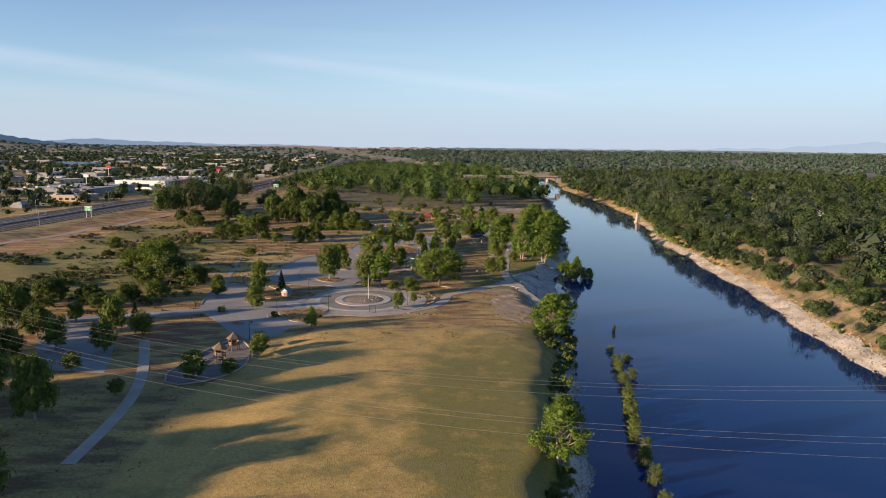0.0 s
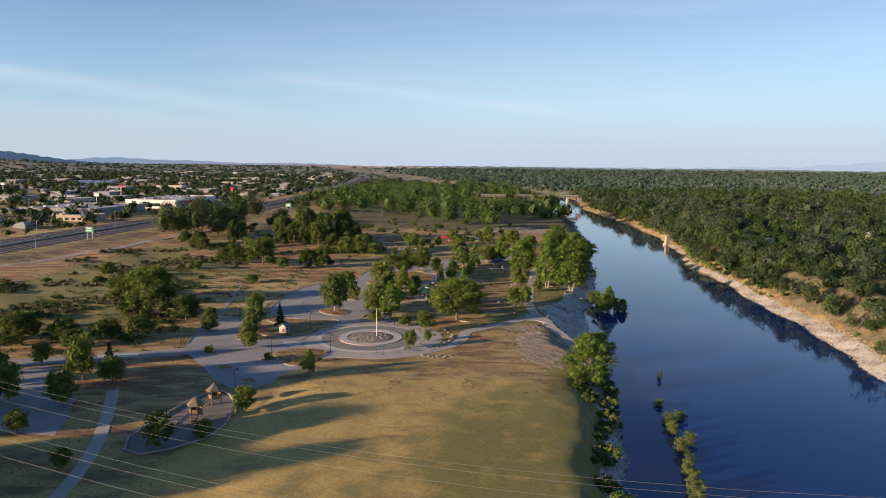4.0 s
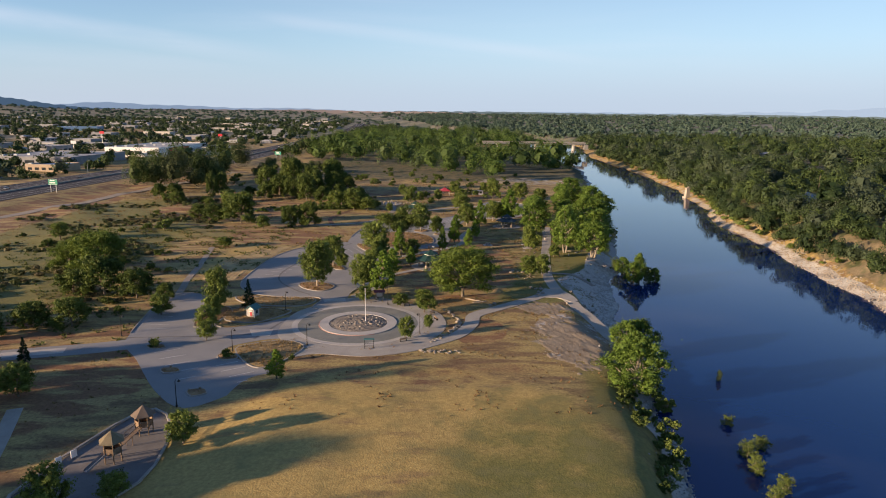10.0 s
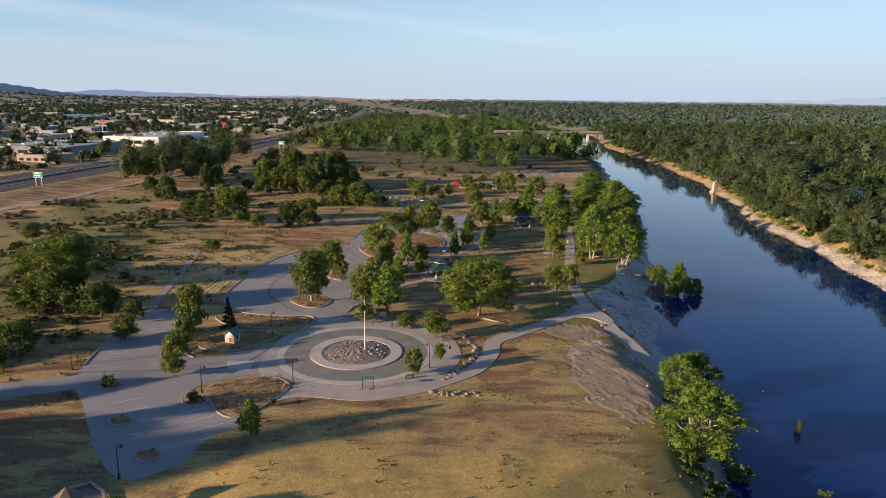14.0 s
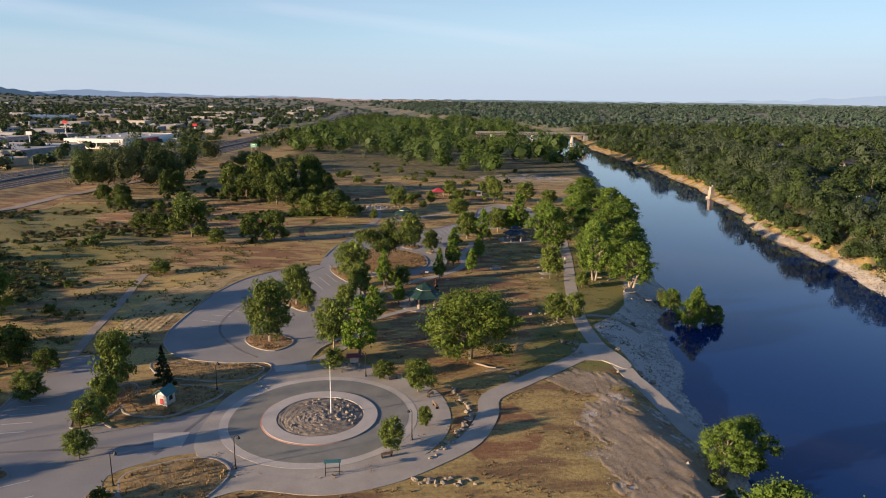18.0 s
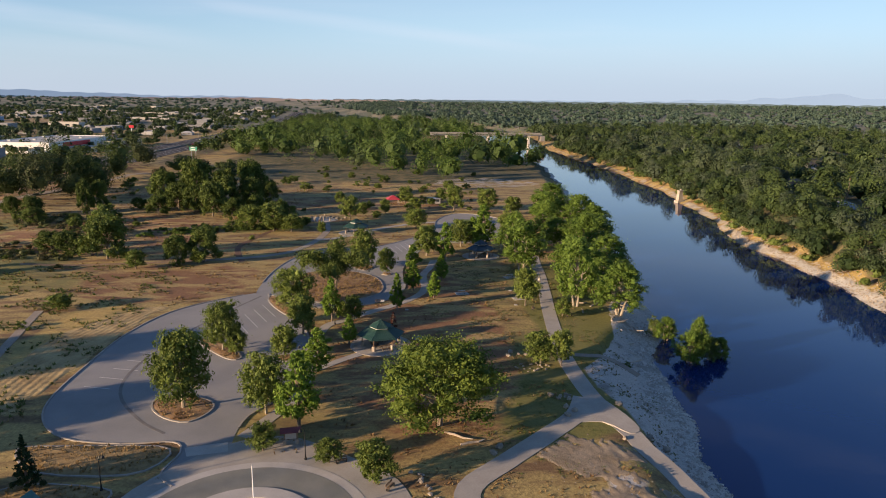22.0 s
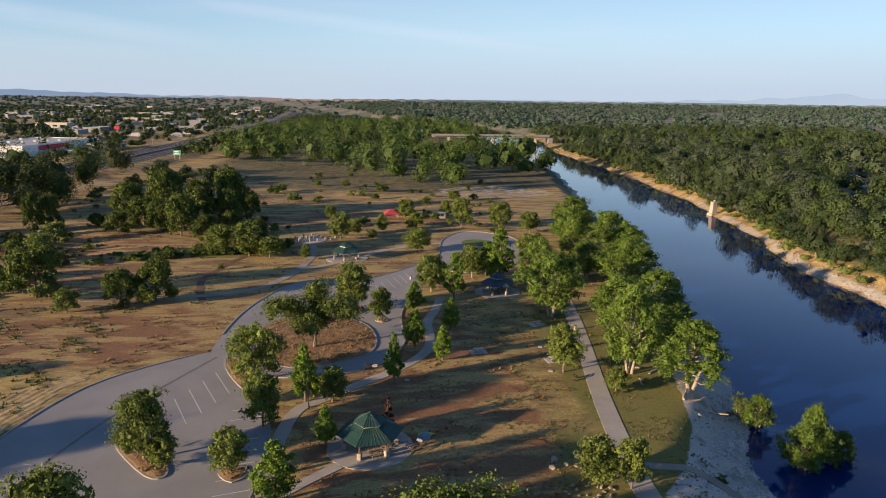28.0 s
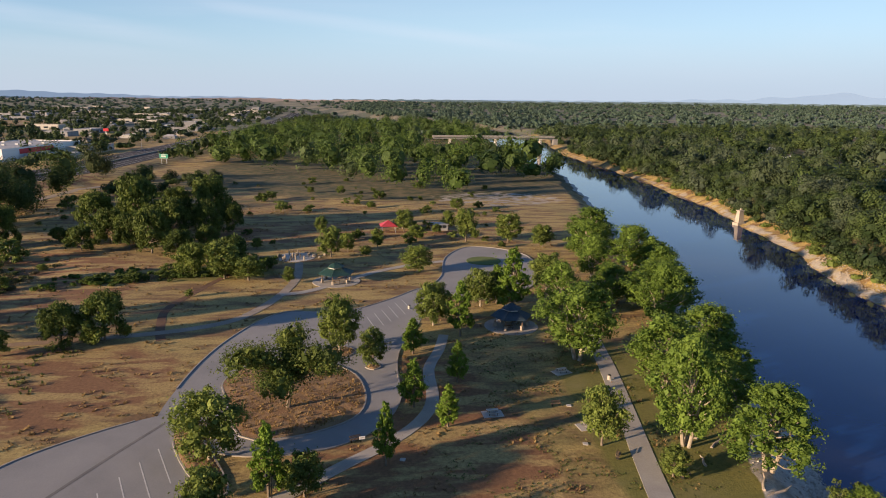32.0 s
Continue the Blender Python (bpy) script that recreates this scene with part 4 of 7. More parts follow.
def tree(name, kind, h, w, clumps, leaves, leaf, leaf_material, bark, label, stems=1, lean=0.0):
    root = thing(name, label, "shrub" if kind == "shrub" else "tree")
    spots = limbs_and_clumps(kind, h, w, clumps)
    bm = bmesh.new()
    base = max(0.10, 0.022 * h)
    for s in range(stems):
        a = s * math.tau / stems + 0.7
        off = Vector((math.cos(a), math.sin(a), 0)) * (0.12 * w if stems > 1 else 0)
        topz = h * (0.86 if kind in ("pear", "conifer") else 0.55)
        pts = [Vector((0, 0, -0.15)) + off * 0.3, Vector((0.05 * lean * h, 0, topz * 0.35)) + off * 0.7, Vector((0.10 * lean * h, 0.02 * h, topz * 0.7)) + off * 1.1, Vector((0.12 * lean * h, 0, topz)) + off * 1.3]
        k = base / (1 if stems == 1 else 1.4)
        tube(pts, [k * 1.35, k, k * 0.7, k * 0.22], 7, bm)
    for i, (c, size) in enumerate(spots):
        if i % (2 if clumps > 30 else 1) == 0 and kind not in ("conifer",):
            z0 = min(c[2] * 0.62, h * (0.2 + 0.35 * (i / clumps)))
            start = Vector((0.08 * lean * h, 0.01 * h, z0))
            end = Vector(c)
            mid = start.lerp(end, 0.55) + Vector((0, 0, -0.04 * h if kind in ("oak", "cotton", "sprawl") else -0.02 * h))
            tube([start, mid, end], [base * 0.42, base * 0.26, base * 0.08], 5, bm)
    part("trunk", bm, bark, root)
    total = sum(s ** 2 for _, s in spots)
    v = []
    for c, s in spots:
        sprays = 7
        for _ in range(sprays):
            way = rng.normal(size=3)
            way /= np.linalg.norm(way)
            v.append(clump_leaves(c + way * s * rng.uniform(0.35, 0.8) * [1, 1, 0.75], s * rng.uniform(0.32, 0.56), max(4, int(leaves * s * s / total / sprays)), leaf, leaf * 0.62, 0.7))
    stray = rng.normal(size=(leaves // 60, 3)) * [w * 0.2, w * 0.2, h * 0.13] + [0, 0, h * 0.58]
    way = rng.normal(size=stray.shape)
    way /= np.linalg.norm(way, axis=1, keepdims=True)
    v.append(leaf_quads(stray, way, leaf, leaf * 0.6))
    if kind != "willow":
        for c, s in spots:
            inner = rng.normal(size=(18, 3))
            inner /= np.linalg.norm(inner, axis=1, keepdims=True)
            v.append(leaf_quads(np.asarray(c) + inner * s * 0.36, inner, min(0.9, s * 0.42), min(0.75, s * 0.34)))
    part("crown", quads_of("crown", np.concatenate(v), 4, leaf_material), leaf_material, root)
    return root


TREES = {
    "pear": [tree("ornamental_pear_tree", "pear", 8, 5.5, 36, 5600, 0.29, L_PEAR, M_BARK, "young upright tree with bright green leaves") for _ in range(3)],
    "round": [tree("park_tree", "round", 7, 6.5, 34, 5600, 0.3, L_ROUND, M_BARK, "small rounded park tree with olive-green leaves") for _ in range(3)],
    "syc": [tree("sycamore_tree", "round", 11, 10, 54, 8800, 0.34, L_ROUND, M_PALEBARK, "broad sycamore with loose grey-green leaves") for _ in range(2)],
    "oak": [tree("valley_oak_tree", "oak", 14, 16, 84, 24000, 0.34, L_OAK, M_BARK, "large spreading valley oak with dense green crown", lean=0.3) for _ in range(2)],
    "sprawl": [tree("willow_oak_tree", "sprawl", 13, 19, 77, 21000, 0.32, L_SPRAWL, M_BARK, "sprawling dark olive willow oak with long separate limbs", lean=0.6)],
    "dark": [tree("live_oak_tree", "thicket", 11, 14, 60, 8600, 0.5, L_DARK, M_BARK, "dark green live oak in the dry meadow") for _ in range(3)],
    "cotton": [tree("cottonwood_tree", "cotton", 16, 13, 62, 12500, 0.36, L_COTTON, M_PALEBARK, "tall cottonwood with several pale trunks on the river bank", stems=3) for _ in range(3)],
    "willow": [tree("willow", "willow", 8, 7, 24, 3400, 0.34, L_WILLOW, M_PALEBARK, "thin willow standing at the water's edge", stems=3) for _ in range(2)],
    "shrub": [tree("bush", "shrub", 3, 4.5, 14, 1300, 0.36, L_DARK, M_BARK, "low rounded dark green bush", stems=2) for _ in range(2)],
    "brush": [tree("river_bush", "shrub", 3, 4, 14, 900, 0.36, L_WILLOW, M_PALEBARK, "scrubby yellow-green bush on the bank", stems=3) for _ in range(2)],
    "conifer": [tree("conifer_tree", "conifer", 8, 3.6, 46, 2600, 0.34, L_CONIFER, M_BARK, "dark narrow conifer beside the park drive")],
    "red": [tree("plum_tree", "pear", 5.5, 2.2, 18, 900, 0.3, L_REDLEAF, M_BARK, "slim young tree with reddish-brown leaves")],
}
SIZES = {"sprawl": (13, 19), "pear": (8, 5.5), "round": (7, 6.5), "syc": (11, 10), "oak": (14, 16), "dark": (11, 14), "cotton": (16, 13), "willow": (8, 7), "shrub": (3, 4.5), "brush": (3, 4), "conifer": (8, 3.6), "red": (5.5, 2.2)}
used, planted = {}, {}


def plant(kind, x, y, h, w, label="", group="", sink=0.0):
    k = planted[kind] = planted.get(kind, -1) + 1
    src = TREES[kind][k % len(TREES[kind])]
    h0, w0 = SIZES[kind]
    m = pose(x, y, drape(x, y, -0.05) - sink, 0, 0, (k * 137.5) % 360) @ Matrix.Diagonal((w / w0, w / w0, h / h0, 1))
    if src.name not in used:
        used[src.name] = src
        src.matrix_basis = m
        ob = src
    else:
        ob = copy_thing(src, m)
    return tagged(ob, label, group=group)


LOT_TREES = [("pear", -15, 292.8, 10.5, 5.7), ("round", -10.4, 292.5, 6.5, 6.4), ("round", -23.4, 293, 4.6, 5), ("syc", -24.8, 302.4, 11, 10.8), ("syc", -9, 342.5, 12.5, 9.2), ("round", -2.2, 334.9, 8, 6.2),
             ("pear", 5.8, 341.3, 7.7, 5.8), ("pear", 4.8, 317.3, 8.6, 5.7), ("pear", 0.1, 299.3, 7.4, 3.9), ("pear", 9.9, 310, 7.6, 4.4), ("pear", 13.2, 326.8, 7.4, 4.7), ("syc", 11.2, 358.5, 10.7, 9), ("pear", 16.5, 351, 9.6, 7)]
LOT_TREES_B = [("pear", -15.6, 264, 9, 6.8), ("round", -22.7, 271, 7.6, 6.2), ("syc", -35.5, 275.2, 9.6, 9), ("round", -32.5, 272.8, 8.4, 6.5), ("round", -20.6, 284.4, 8, 7.2), ("red", -1.1, 282.5, 5.5, 2.1), ("pear", -10.4, 277.8, 6.1, 4.2),
               ("pear", -16.5, 242, 9.6, 8), ("syc", -22.3, 246.8, 10.8, 7.7), ("syc", -36, 249.3, 12.8, 11.2), ("round", -20.8, 235, 5, 4.8), ("round", -11, 231, 5.6, 6), ("round", -4.6, 225.5, 5.6, 6.6), ("round", -8.3, 205.2, 5.9, 4.3),
               ("round", -3.3, 212.9, 5.5, 3.6)]
WEST_TREES = [("round", -52, 203, 4.2, 4.6), ("round", -55.1, 212.5, 5.6, 6.4), ("round", -55.8, 219.5, 9, 7.5), ("round", -56.3, 224, 10.6, 7), ("conifer", -49.3, 226.9, 8.1, 3.6), ("round", -69.3, 221.1, 6.1, 6.3), ("shrub", -80.1, 221.9, 2.4, 3.8),
              ("shrub", -61.4, 198.4, 2.4, 3.6), ("shrub", -44.3, 192.8, 2.8, 3.4), ("pear", -31.4, 181.5, 6.2, 4.2), ("shrub", -30.8, 191.7, 2.1, 2), ("round", -89.4, 186.1, 7.6, 8.3), ("round", -98.4, 185.8, 5.4, 5.2), ("conifer", -83.2, 189, 5.4, 2.8)]
PLAY_TREES = [("round", -77.5, 158, 8.5, 6.9), ("round", -78, 144, 7.4, 5.8), ("round", -82.3, 174.7, 9.9, 7.3), ("round", -74.6, 173, 7, 7.1), ("round", -43, 141.8, 6.3, 6.2), ("round", -49.2, 138.1, 6.2, 6), ("round", -39.6, 156.9, 5.9, 5.6),
              ("dark", -100.6, 170.7, 9.2, 8.5), ("dark", -111.4, 177.5, 12.7, 12), ("round", -62, 130, 5.5, 5), ("round", -90, 160, 8, 7), ("dark", -96, 150, 9, 10)]
PATH_TREES = [("round", 32.3, 302.6, 8.8, 7.4), ("cotton", 38.5, 336.2, 16.5, 17), ("cotton", 44.9, 301.5, 18.5, 12.5), ("cotton", 53.6, 294.4, 13.8, 14.2), ("round", 39.4, 293.6, 5, 4.7), ("cotton", 68, 366, 12.8, 17), ("round", 27.4, 265.2, 10.6, 9.6),
              ("round", 31, 263.5, 6.8, 5), ("syc", 24, 372, 10, 8.5), ("pear", 28.6, 374.5, 9.5, 8.6), ("pear", 31.5, 369, 12, 9.6), ("syc", 10.1, 407, 7.5, 11), ("cotton", 42, 363, 12.5, 13), ("syc", 44, 385, 11, 10), ("cotton", 66, 420, 16, 15), ("cotton", 72, 436, 15, 15)]
for k, x, y, h, w in LOT_TREES + LOT_TREES_B:
    plant(k, x, y, h, w, group="trees of the car parks")
# trees mostly out of view, added to throw shadows on the mown slope
SHADE_TREES = [("syc", -62, 88, 11, 9), ("syc", -66, 102, 12, 10), ("round", -58, 74, 9, 8), ("syc", -70, 116, 12, 9), ("round", -64, 60, 10, 8), ("syc", -78, 92, 13, 10), ("syc", -84, 124, 12, 10), ("syc", -76, 46, 12, 10), ("round", -88, 108, 10, 9)]
SHADE_TREES = [q for k, q in enumerate(SHADE_TREES) if k % 3 != 1]
# two unseen rows farther west, added for longer shadows
SHADE_TREES += [("syc", -104 - (k * 17) % 23, 38 + k * 11.5, 15 + (k * 7) % 5, 12 + (k * 5) % 4) for k in range(11)]
SHADE_TREES += [("syc", -129 - (k * 13) % 19, 36 + k * 12.5, 20 + (k * 5) % 7, 13 + (k * 3) % 5) for k in range(9)]
for k, x, y, h, w in WEST_TREES + PLAY_TREES + SHADE_TREES:
    plant(k, x, y, h, w, group="trees by the park entry")
for k, x, y, h, w in PATH_TREES:
    plant(k, x, y, h, w, group="trees along the river path")
plant("sprawl", -16, 318, 14.5, 20, "sprawling dark oak on the dry grass island of the loop road")
plant("oak", -104, 260.5, 14, 18, "broad green oak standing in the dry meadow")
plant("oak", -116, 267, 10, 13, "smaller green oak in the dry meadow")
plant("oak", 5.5, 241, 14, 17.5, "large valley oak with low limbs beside the plaza lawn")
BANK_TREES = [("cotton", 36, 181, 11.5, 14), ("cotton", 40.5, 204, 10, 7.5), ("cotton", 44.6, 206.5, 9, 7), ("brush", 41, 178, 4, 5), ("brush", 33, 177, 2.6, 3.6), ("brush", 35.5, 173, 3, 4), ("cotton", 22.5, 102, 11, 10.5), ("brush", 41, 184, 3.5, 5), ("brush", 37, 165, 3.5, 4.5), ("brush", 34, 155, 3, 4),
              ("brush", 31, 140, 3.4, 4), ("brush", 29, 130, 3.2, 4), ("brush", 27, 121, 3.2, 4), ("brush", 23, 98, 3, 4), ("brush", 36, 158, 3.6, 3.6), ("brush", 46, 268, 1.6, 2.6), ("cotton", 55, 312, 12, 11), ("cotton", 50, 322, 14, 12), ("cotton", 62, 352, 14, 13), ("cotton", 58, 372, 13, 13), ("cotton", 78, 412, 14, 14), ("cotton", 60, 395, 12, 12), ("cotton", 62, 322, 11, 10), ("cotton", 64, 335, 13, 12), ("cotton", 76, 385, 13, 13), ("cotton", 82, 405, 15, 14)]
WATER_TREES = [("cotton", 61.8, 273.2, 8.2, 5.8), ("cotton", 64.2, 274.6, 9.8, 6.2), ("willow", 66.8, 274.4, 6.5, 5), ("cotton", 69.6, 275.6, 7.0, 4.6), ("cotton", 62.0, 286.2, 6.4, 4.8), ("willow", 60.0, 288.5, 5.0, 4.2), ("willow", 64.4, 290, 5.8, 5.6), ("willow", 74.1, 345.9, 9.2, 7.5)]
for k, x, y, h, w in BANK_TREES + WATER_TREES:
    plant(k, x, y, h, w, group="trees on the river bank", sink=max(-1.6, min(0.0, float(height(x, y)) - WATER + 0.4)))
shore_brush = random.Random(12)
for k in range(30):
    y = 92 + 3.7 * k + shore_brush.uniform(-1.2, 1.2)
    x = float(left_bank(y)) - shore_brush.uniform(2.6, 6.5)
    plant("brush" if k % 3 else "shrub", x, y, shore_brush.uniform(1.2, 3.0), shore_brush.uniform(2.2, 4.4), "scrubby bush on the edge of the river bank", "bank brush")
FLOODED = [(57.2, 193, 2.4, 1.6), (50.5, 173, 2.8, 3.6), (48.9, 162, 3, 3.8), (52.5, 164.5, 3.6, 4.2), (48, 157, 3.2, 3.6), (46.5, 143, 3.6, 3.4), (42.8, 130, 4.2, 3.6), (41.4, 123.5, 4, 3.6), (39.6, 116.8, 4, 3.4), (38.9, 110.5, 3.6, 3.2), (38, 101, 4, 3.4), (50, 152, 4.2, 3.8), (46.5, 148, 3.4, 3.6), (44.5, 138.5, 4, 3.8), (43.5, 133, 4.4, 3.6), (42, 127, 5.4, 4.4), (40.5, 120, 4, 3.6), (40.5, 113.5, 4, 3.4), (38.5, 107.5, 3.4, 3.4), (37, 94, 4.6, 3.4)]
for x, y, h, w in FLOODED:
    plant("willow", x, y, h + 1.6, w * 1.5, "half-drowned willow scrub standing in the river", "flooded willows", sink=float(height(x, y)) - WATER + 0.9)
MEADOW = [(-81.8, 235.8, 10.5, 18), (-91.5, 238, 10.5, 18), (-101, 240, 9, 15), (-73, 233, 6.5, 9), (-86, 211.5, 6.5, 12), (-95, 211, 8, 14), (-106, 209, 8.5, 15), (-117, 207, 8, 15), (-100, 203, 6.5, 12), (-127, 208, 7, 13), (-89.5, 357.5, 13, 21), (-103, 363, 11, 18), (-66, 349.9, 12, 16), (-58.5, 352.5, 10, 14), (-113, 372, 9, 16), (-120, 216, 6, 12)]
CLUSTER = [(-106, 468, 15, 20), (-95, 453, 17, 20), (-86, 444, 16, 19), (-76, 436, 14, 18), (-66, 431, 12, 17), (-58, 437, 12, 16), (-90, 466, 21, 23), (-76, 456, 21, 23), (-64, 460, 18, 20), (-68, 482, 19, 22), (-82, 483, 21, 23), (-98, 482, 18, 22), (-44, 408, 10.5, 15), (-54, 420, 9, 13), (-58, 474, 15, 18), (-100, 440, 8, 13), (-112, 452, 7, 12),
           (-131, 442, 19, 13), (-127, 447, 13, 12), (-150, 437, 12, 15), (-160, 440, 11, 15), (-142, 420, 6, 12), (-128, 424, 5, 11)]
for x, y, h, w in MEADOW + CLUSTER:
    plant("dark", x, y, h, w, group="oaks of the meadow")
for x, y, h, w in [(-76.5, 344.7, 6.5, 6.8), (-80.2, 305.5, 6, 9.5), (-146, 314.2, 6.2, 8), (-45, 402, 12, 13), (-38, 400, 12, 14), (-55, 405, 9, 10), (-60, 350, 4.5, 5), (-26.3, 396, 8, 5), (-17, 428, 9, 9), (-12, 436, 7, 6), (-6, 428, 6, 6), (-2, 442, 6, 6), (8, 470, 10, 9), (12, 455, 9, 10),
                   (30, 450, 11, 10), (45, 448, 12, 11), (56, 440, 13, 12), (26, 474, 7, 6), (-24, 470, 7, 6), (-14, 452, 5, 5)]:
    plant("round", x, y, h, w, "rounded green tree in the dry grass", "trees of the meadow")
for x, y, h, w in [(-144, 302, 4.6, 7), (-130, 330, 3, 5), (-118, 346, 3.5, 6), (-105, 315, 3, 5), (-128, 232, 4, 9), (-116, 224, 3.5, 8), (-134, 250, 4, 9), (-142, 268, 3, 7), (-70, 400, 3.5, 7), (-62, 404, 3, 6), (-80, 398, 3.5, 7), (-50, 412, 3, 6), (-125, 292, 3, 6), (-92, 268, 3, 7), (-98, 290, 3, 6)]:
    plant("shrub", x, y, h, w, group="meadow bushes")

bush_spots = random.Random(77)
for k in range(150):
    x, y = bush_spots.uniform(-172, -64), bush_spots.uniform(188, 430)
    if x > -84 and y < 250 or abs(x - np.interp(y, [150, 320, 408, 452], [-232, -213, -193, -187])) < 8 or abs(y - 351) < 5 or (x > -72 and y > 245 and y < 300) or waves(x, y, 0.07) < -0.15 or x > -98 and y > 300:
        continue
    s = bush_spots.uniform(0.9, 2.4) * (1.7 if bush_spots.random() < 0.15 else 1)
    plant("shrub" if k % 3 else "brush", x, y, s, s * 1.9, "low scrubby bush in the dry meadow" if k % 3 else "yellow-green scrub bush in the dry meadow", "meadow bushes")
for k in range(170):
    x, y = bush_spots.uniform(-150, 60), bush_spots.uniform(380, 640)
    if (x > -34 and y < 440) or abs(x + 27) < 4 or x > left_bank(y) - 25 or (-112 < x < -52 and 425 < y < 500):
        continue
    s = bush_spots.uniform(1.2, 3.6) * (1.9 if bush_spots.random() < 0.22 else 1)
    plant(("shrub", "brush", "round")[k % 3], x, y, s * (1.3 if k % 3 == 2 else 1), s * 1.6, ("low dark bush in the far meadow", "yellow-green scrub in the far meadow", "small green tree in the far meadow")[k % 3], "far meadow bushes")
for k in range(26):
    x = -78 + k * 1.5
    plant("brush" if k % 2 else "shrub", x + bush_spots.uniform(-2, 2), 406 + 0.25 * (x + 60) + bush_spots.uniform(-5, 5), bush_spots.uniform(1.6, 3), bush_spots.uniform(3.5, 6), "green brush along the meadow ditch", "ditch brush")
# ---- woods, far off ----
def woods(name, spots, leaf, count, material, label, category="woods", lobes=7, grey=0.2):
    """One mesh of many far trees: each a heap of rounded lobes set with leaf sprays. spots: x, y, height, width."""
    spots = np.asarray(spots, float)
    n = len(spots)
    z0 = height(spots[:, 0], spots[:, 1])
    rad = np.stack([spots[:, 3] / 2, spots[:, 3] / 2, spots[:, 2] * 0.5], -1)[:, None]
    mid = np.stack([spots[:, 0], spots[:, 1], z0 + spots[:, 2] * 0.46], -1)[:, None]
    off = rng.normal(size=(n, lobes, 3))
    off[..., 2] = np.abs(off[..., 2]) - 0.62
    off /= np.linalg.norm(off, axis=2, keepdims=True)
    off *= rng.uniform(0.4, 0.74, (n, lobes, 1))
    big = rng.uniform(0.36, 0.56, (n, lobes))
    pick = rng.integers(0, lobes, (n, count))
    row = np.arange(n)[:, None]
    way = rng.normal(size=(n, count, 3))
    way[..., 2] += 0.3
    way /= np.linalg.norm(way, axis=2, keepdims=True)
    where = mid + (off[row, pick] + way * (big[row, pick] * rng.uniform(0.82, 1.02, (n, count)))[..., None]) * rad
    face = way + rng.normal(size=way.shape) * 0.17 + [0, 0, 0.1]
    face /= np.linalg.norm(face, axis=2, keepdims=True)
    size = np.repeat(np.clip(spots[:, 3] / 9, 0.5, 1.7), count)[:, None] * leaf
    v = leaf_quads(where.reshape(-1, 3), face.reshape(-1, 3), 1.0, 0.75)
    c = np.repeat(where.reshape(-1, 3), 4, 0)
    v = c + (v - c) * np.repeat(size, 4, 0)
    fill = 48
    way = rng.normal(size=(n, fill, 3))
    way /= np.linalg.norm(way, axis=2, keepdims=True)
    inner = (mid + way * rad * 0.6 * rng.uniform(0.35, 1, (n, fill, 1))).reshape(-1, 3)
    iv = leaf_quads(inner, way.reshape(-1, 3), 1.0, 0.9)
    c = np.repeat(inner, 4, 0)
    iv = c + (iv - c) * np.repeat(spots[:, 3] * 0.21, fill * 4)[:, None]
    me = quads_of(name, np.concatenate([v, iv]), 4, material)
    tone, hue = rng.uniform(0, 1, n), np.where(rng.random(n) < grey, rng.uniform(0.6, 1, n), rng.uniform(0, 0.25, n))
    # inner leaves keep a quarter of the tone: crown shade painted into colour
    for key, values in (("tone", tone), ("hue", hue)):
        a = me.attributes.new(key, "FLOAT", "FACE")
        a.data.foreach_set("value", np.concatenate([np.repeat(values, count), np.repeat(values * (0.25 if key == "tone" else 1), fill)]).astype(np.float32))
    return tagged(new(name, me), label, category, kind="stuff")


def scatter(n, x0, x1, y0, y1, keep, h, w, seed):
    g = np.random.default_rng(seed)
    x, y = g.uniform(x0, x1, n), g.uniform(y0, y1, n)
    k = keep(x, y)
    x, y = x[k], y[k]
    s = g.uniform(0.7, 1.3, len(x))
    return np.stack([x, y, s * g.uniform(*h, len(x)), s * g.uniform(*w, len(x))], -1)


def thin(spots, close=0.42):
    """Drops trees whose trunks stand too near a larger one."""
    order = np.argsort(-spots[:, 3] * spots[:, 2])
    spots = spots[order]
    keep = np.zeros(len(spots), bool)
    for k in range(len(spots)):
        d = np.hypot(spots[:k, 0] - spots[k, 0], spots[:k, 1] - spots[k, 1])
        keep[k] = not (keep[:k] & (d < close * (spots[:k, 3] + spots[k, 3]))).any()
    return spots[keep]


def right_of(lo, hi):
    return lambda x, y: (x - right_bank(y) > lo) & (x - right_bank(y) < hi)


SUBURB = [(259, 515, 20), (186, 401, 60), (250, 437, 20), (286, 460, 12), (324, 487, 30), (222, 492, 40), (345, 784, 20), (641, 997, 10), (336, 736, 30), (427, 1045, 10), (447, 840, 25), (682, 1053, 0), (500, 1335, 35), (374, 833, 10), (741, 1300, 20), (300, 600, 35), (410, 620, 0), (540, 900, 30), (279, 560, 70), (620, 860, 15), (380, 690, 50), (480, 720, 25), (560, 790, 10), (690, 1130, 0), (323, 660, 5), (470, 980, 40), (350, 905, 15), (590, 1010, 60)]


def open_views(spots):
    """Clears each yard and keeps the trees low towards the camera, so houses show."""
    spots = spots.copy()
    keep = np.ones(len(spots), bool)
    for x, y, _ in SUBURB:
        d = np.array([-x, 60.0 - y])
        far = np.linalg.norm(d)
        d /= far
        q = spots[:, :2] - [x, y]
        u, v = q @ d, np.abs(q @ [-d[1], d[0]])
        keep &= ~((np.hypot(q[:, 0], q[:, 1]) < 11) | ((u > 0) & (u < 15) & (v < 7)))
        low = (u > 0) & (u < 16 + far * 0.06) & (v < 7)
        spots[low, 2] = np.minimum(spots[low, 2], 1.5 + u[low] * 0.09)
        spots[low, 3] = np.minimum(spots[low, 3], 9)
    return spots[keep]


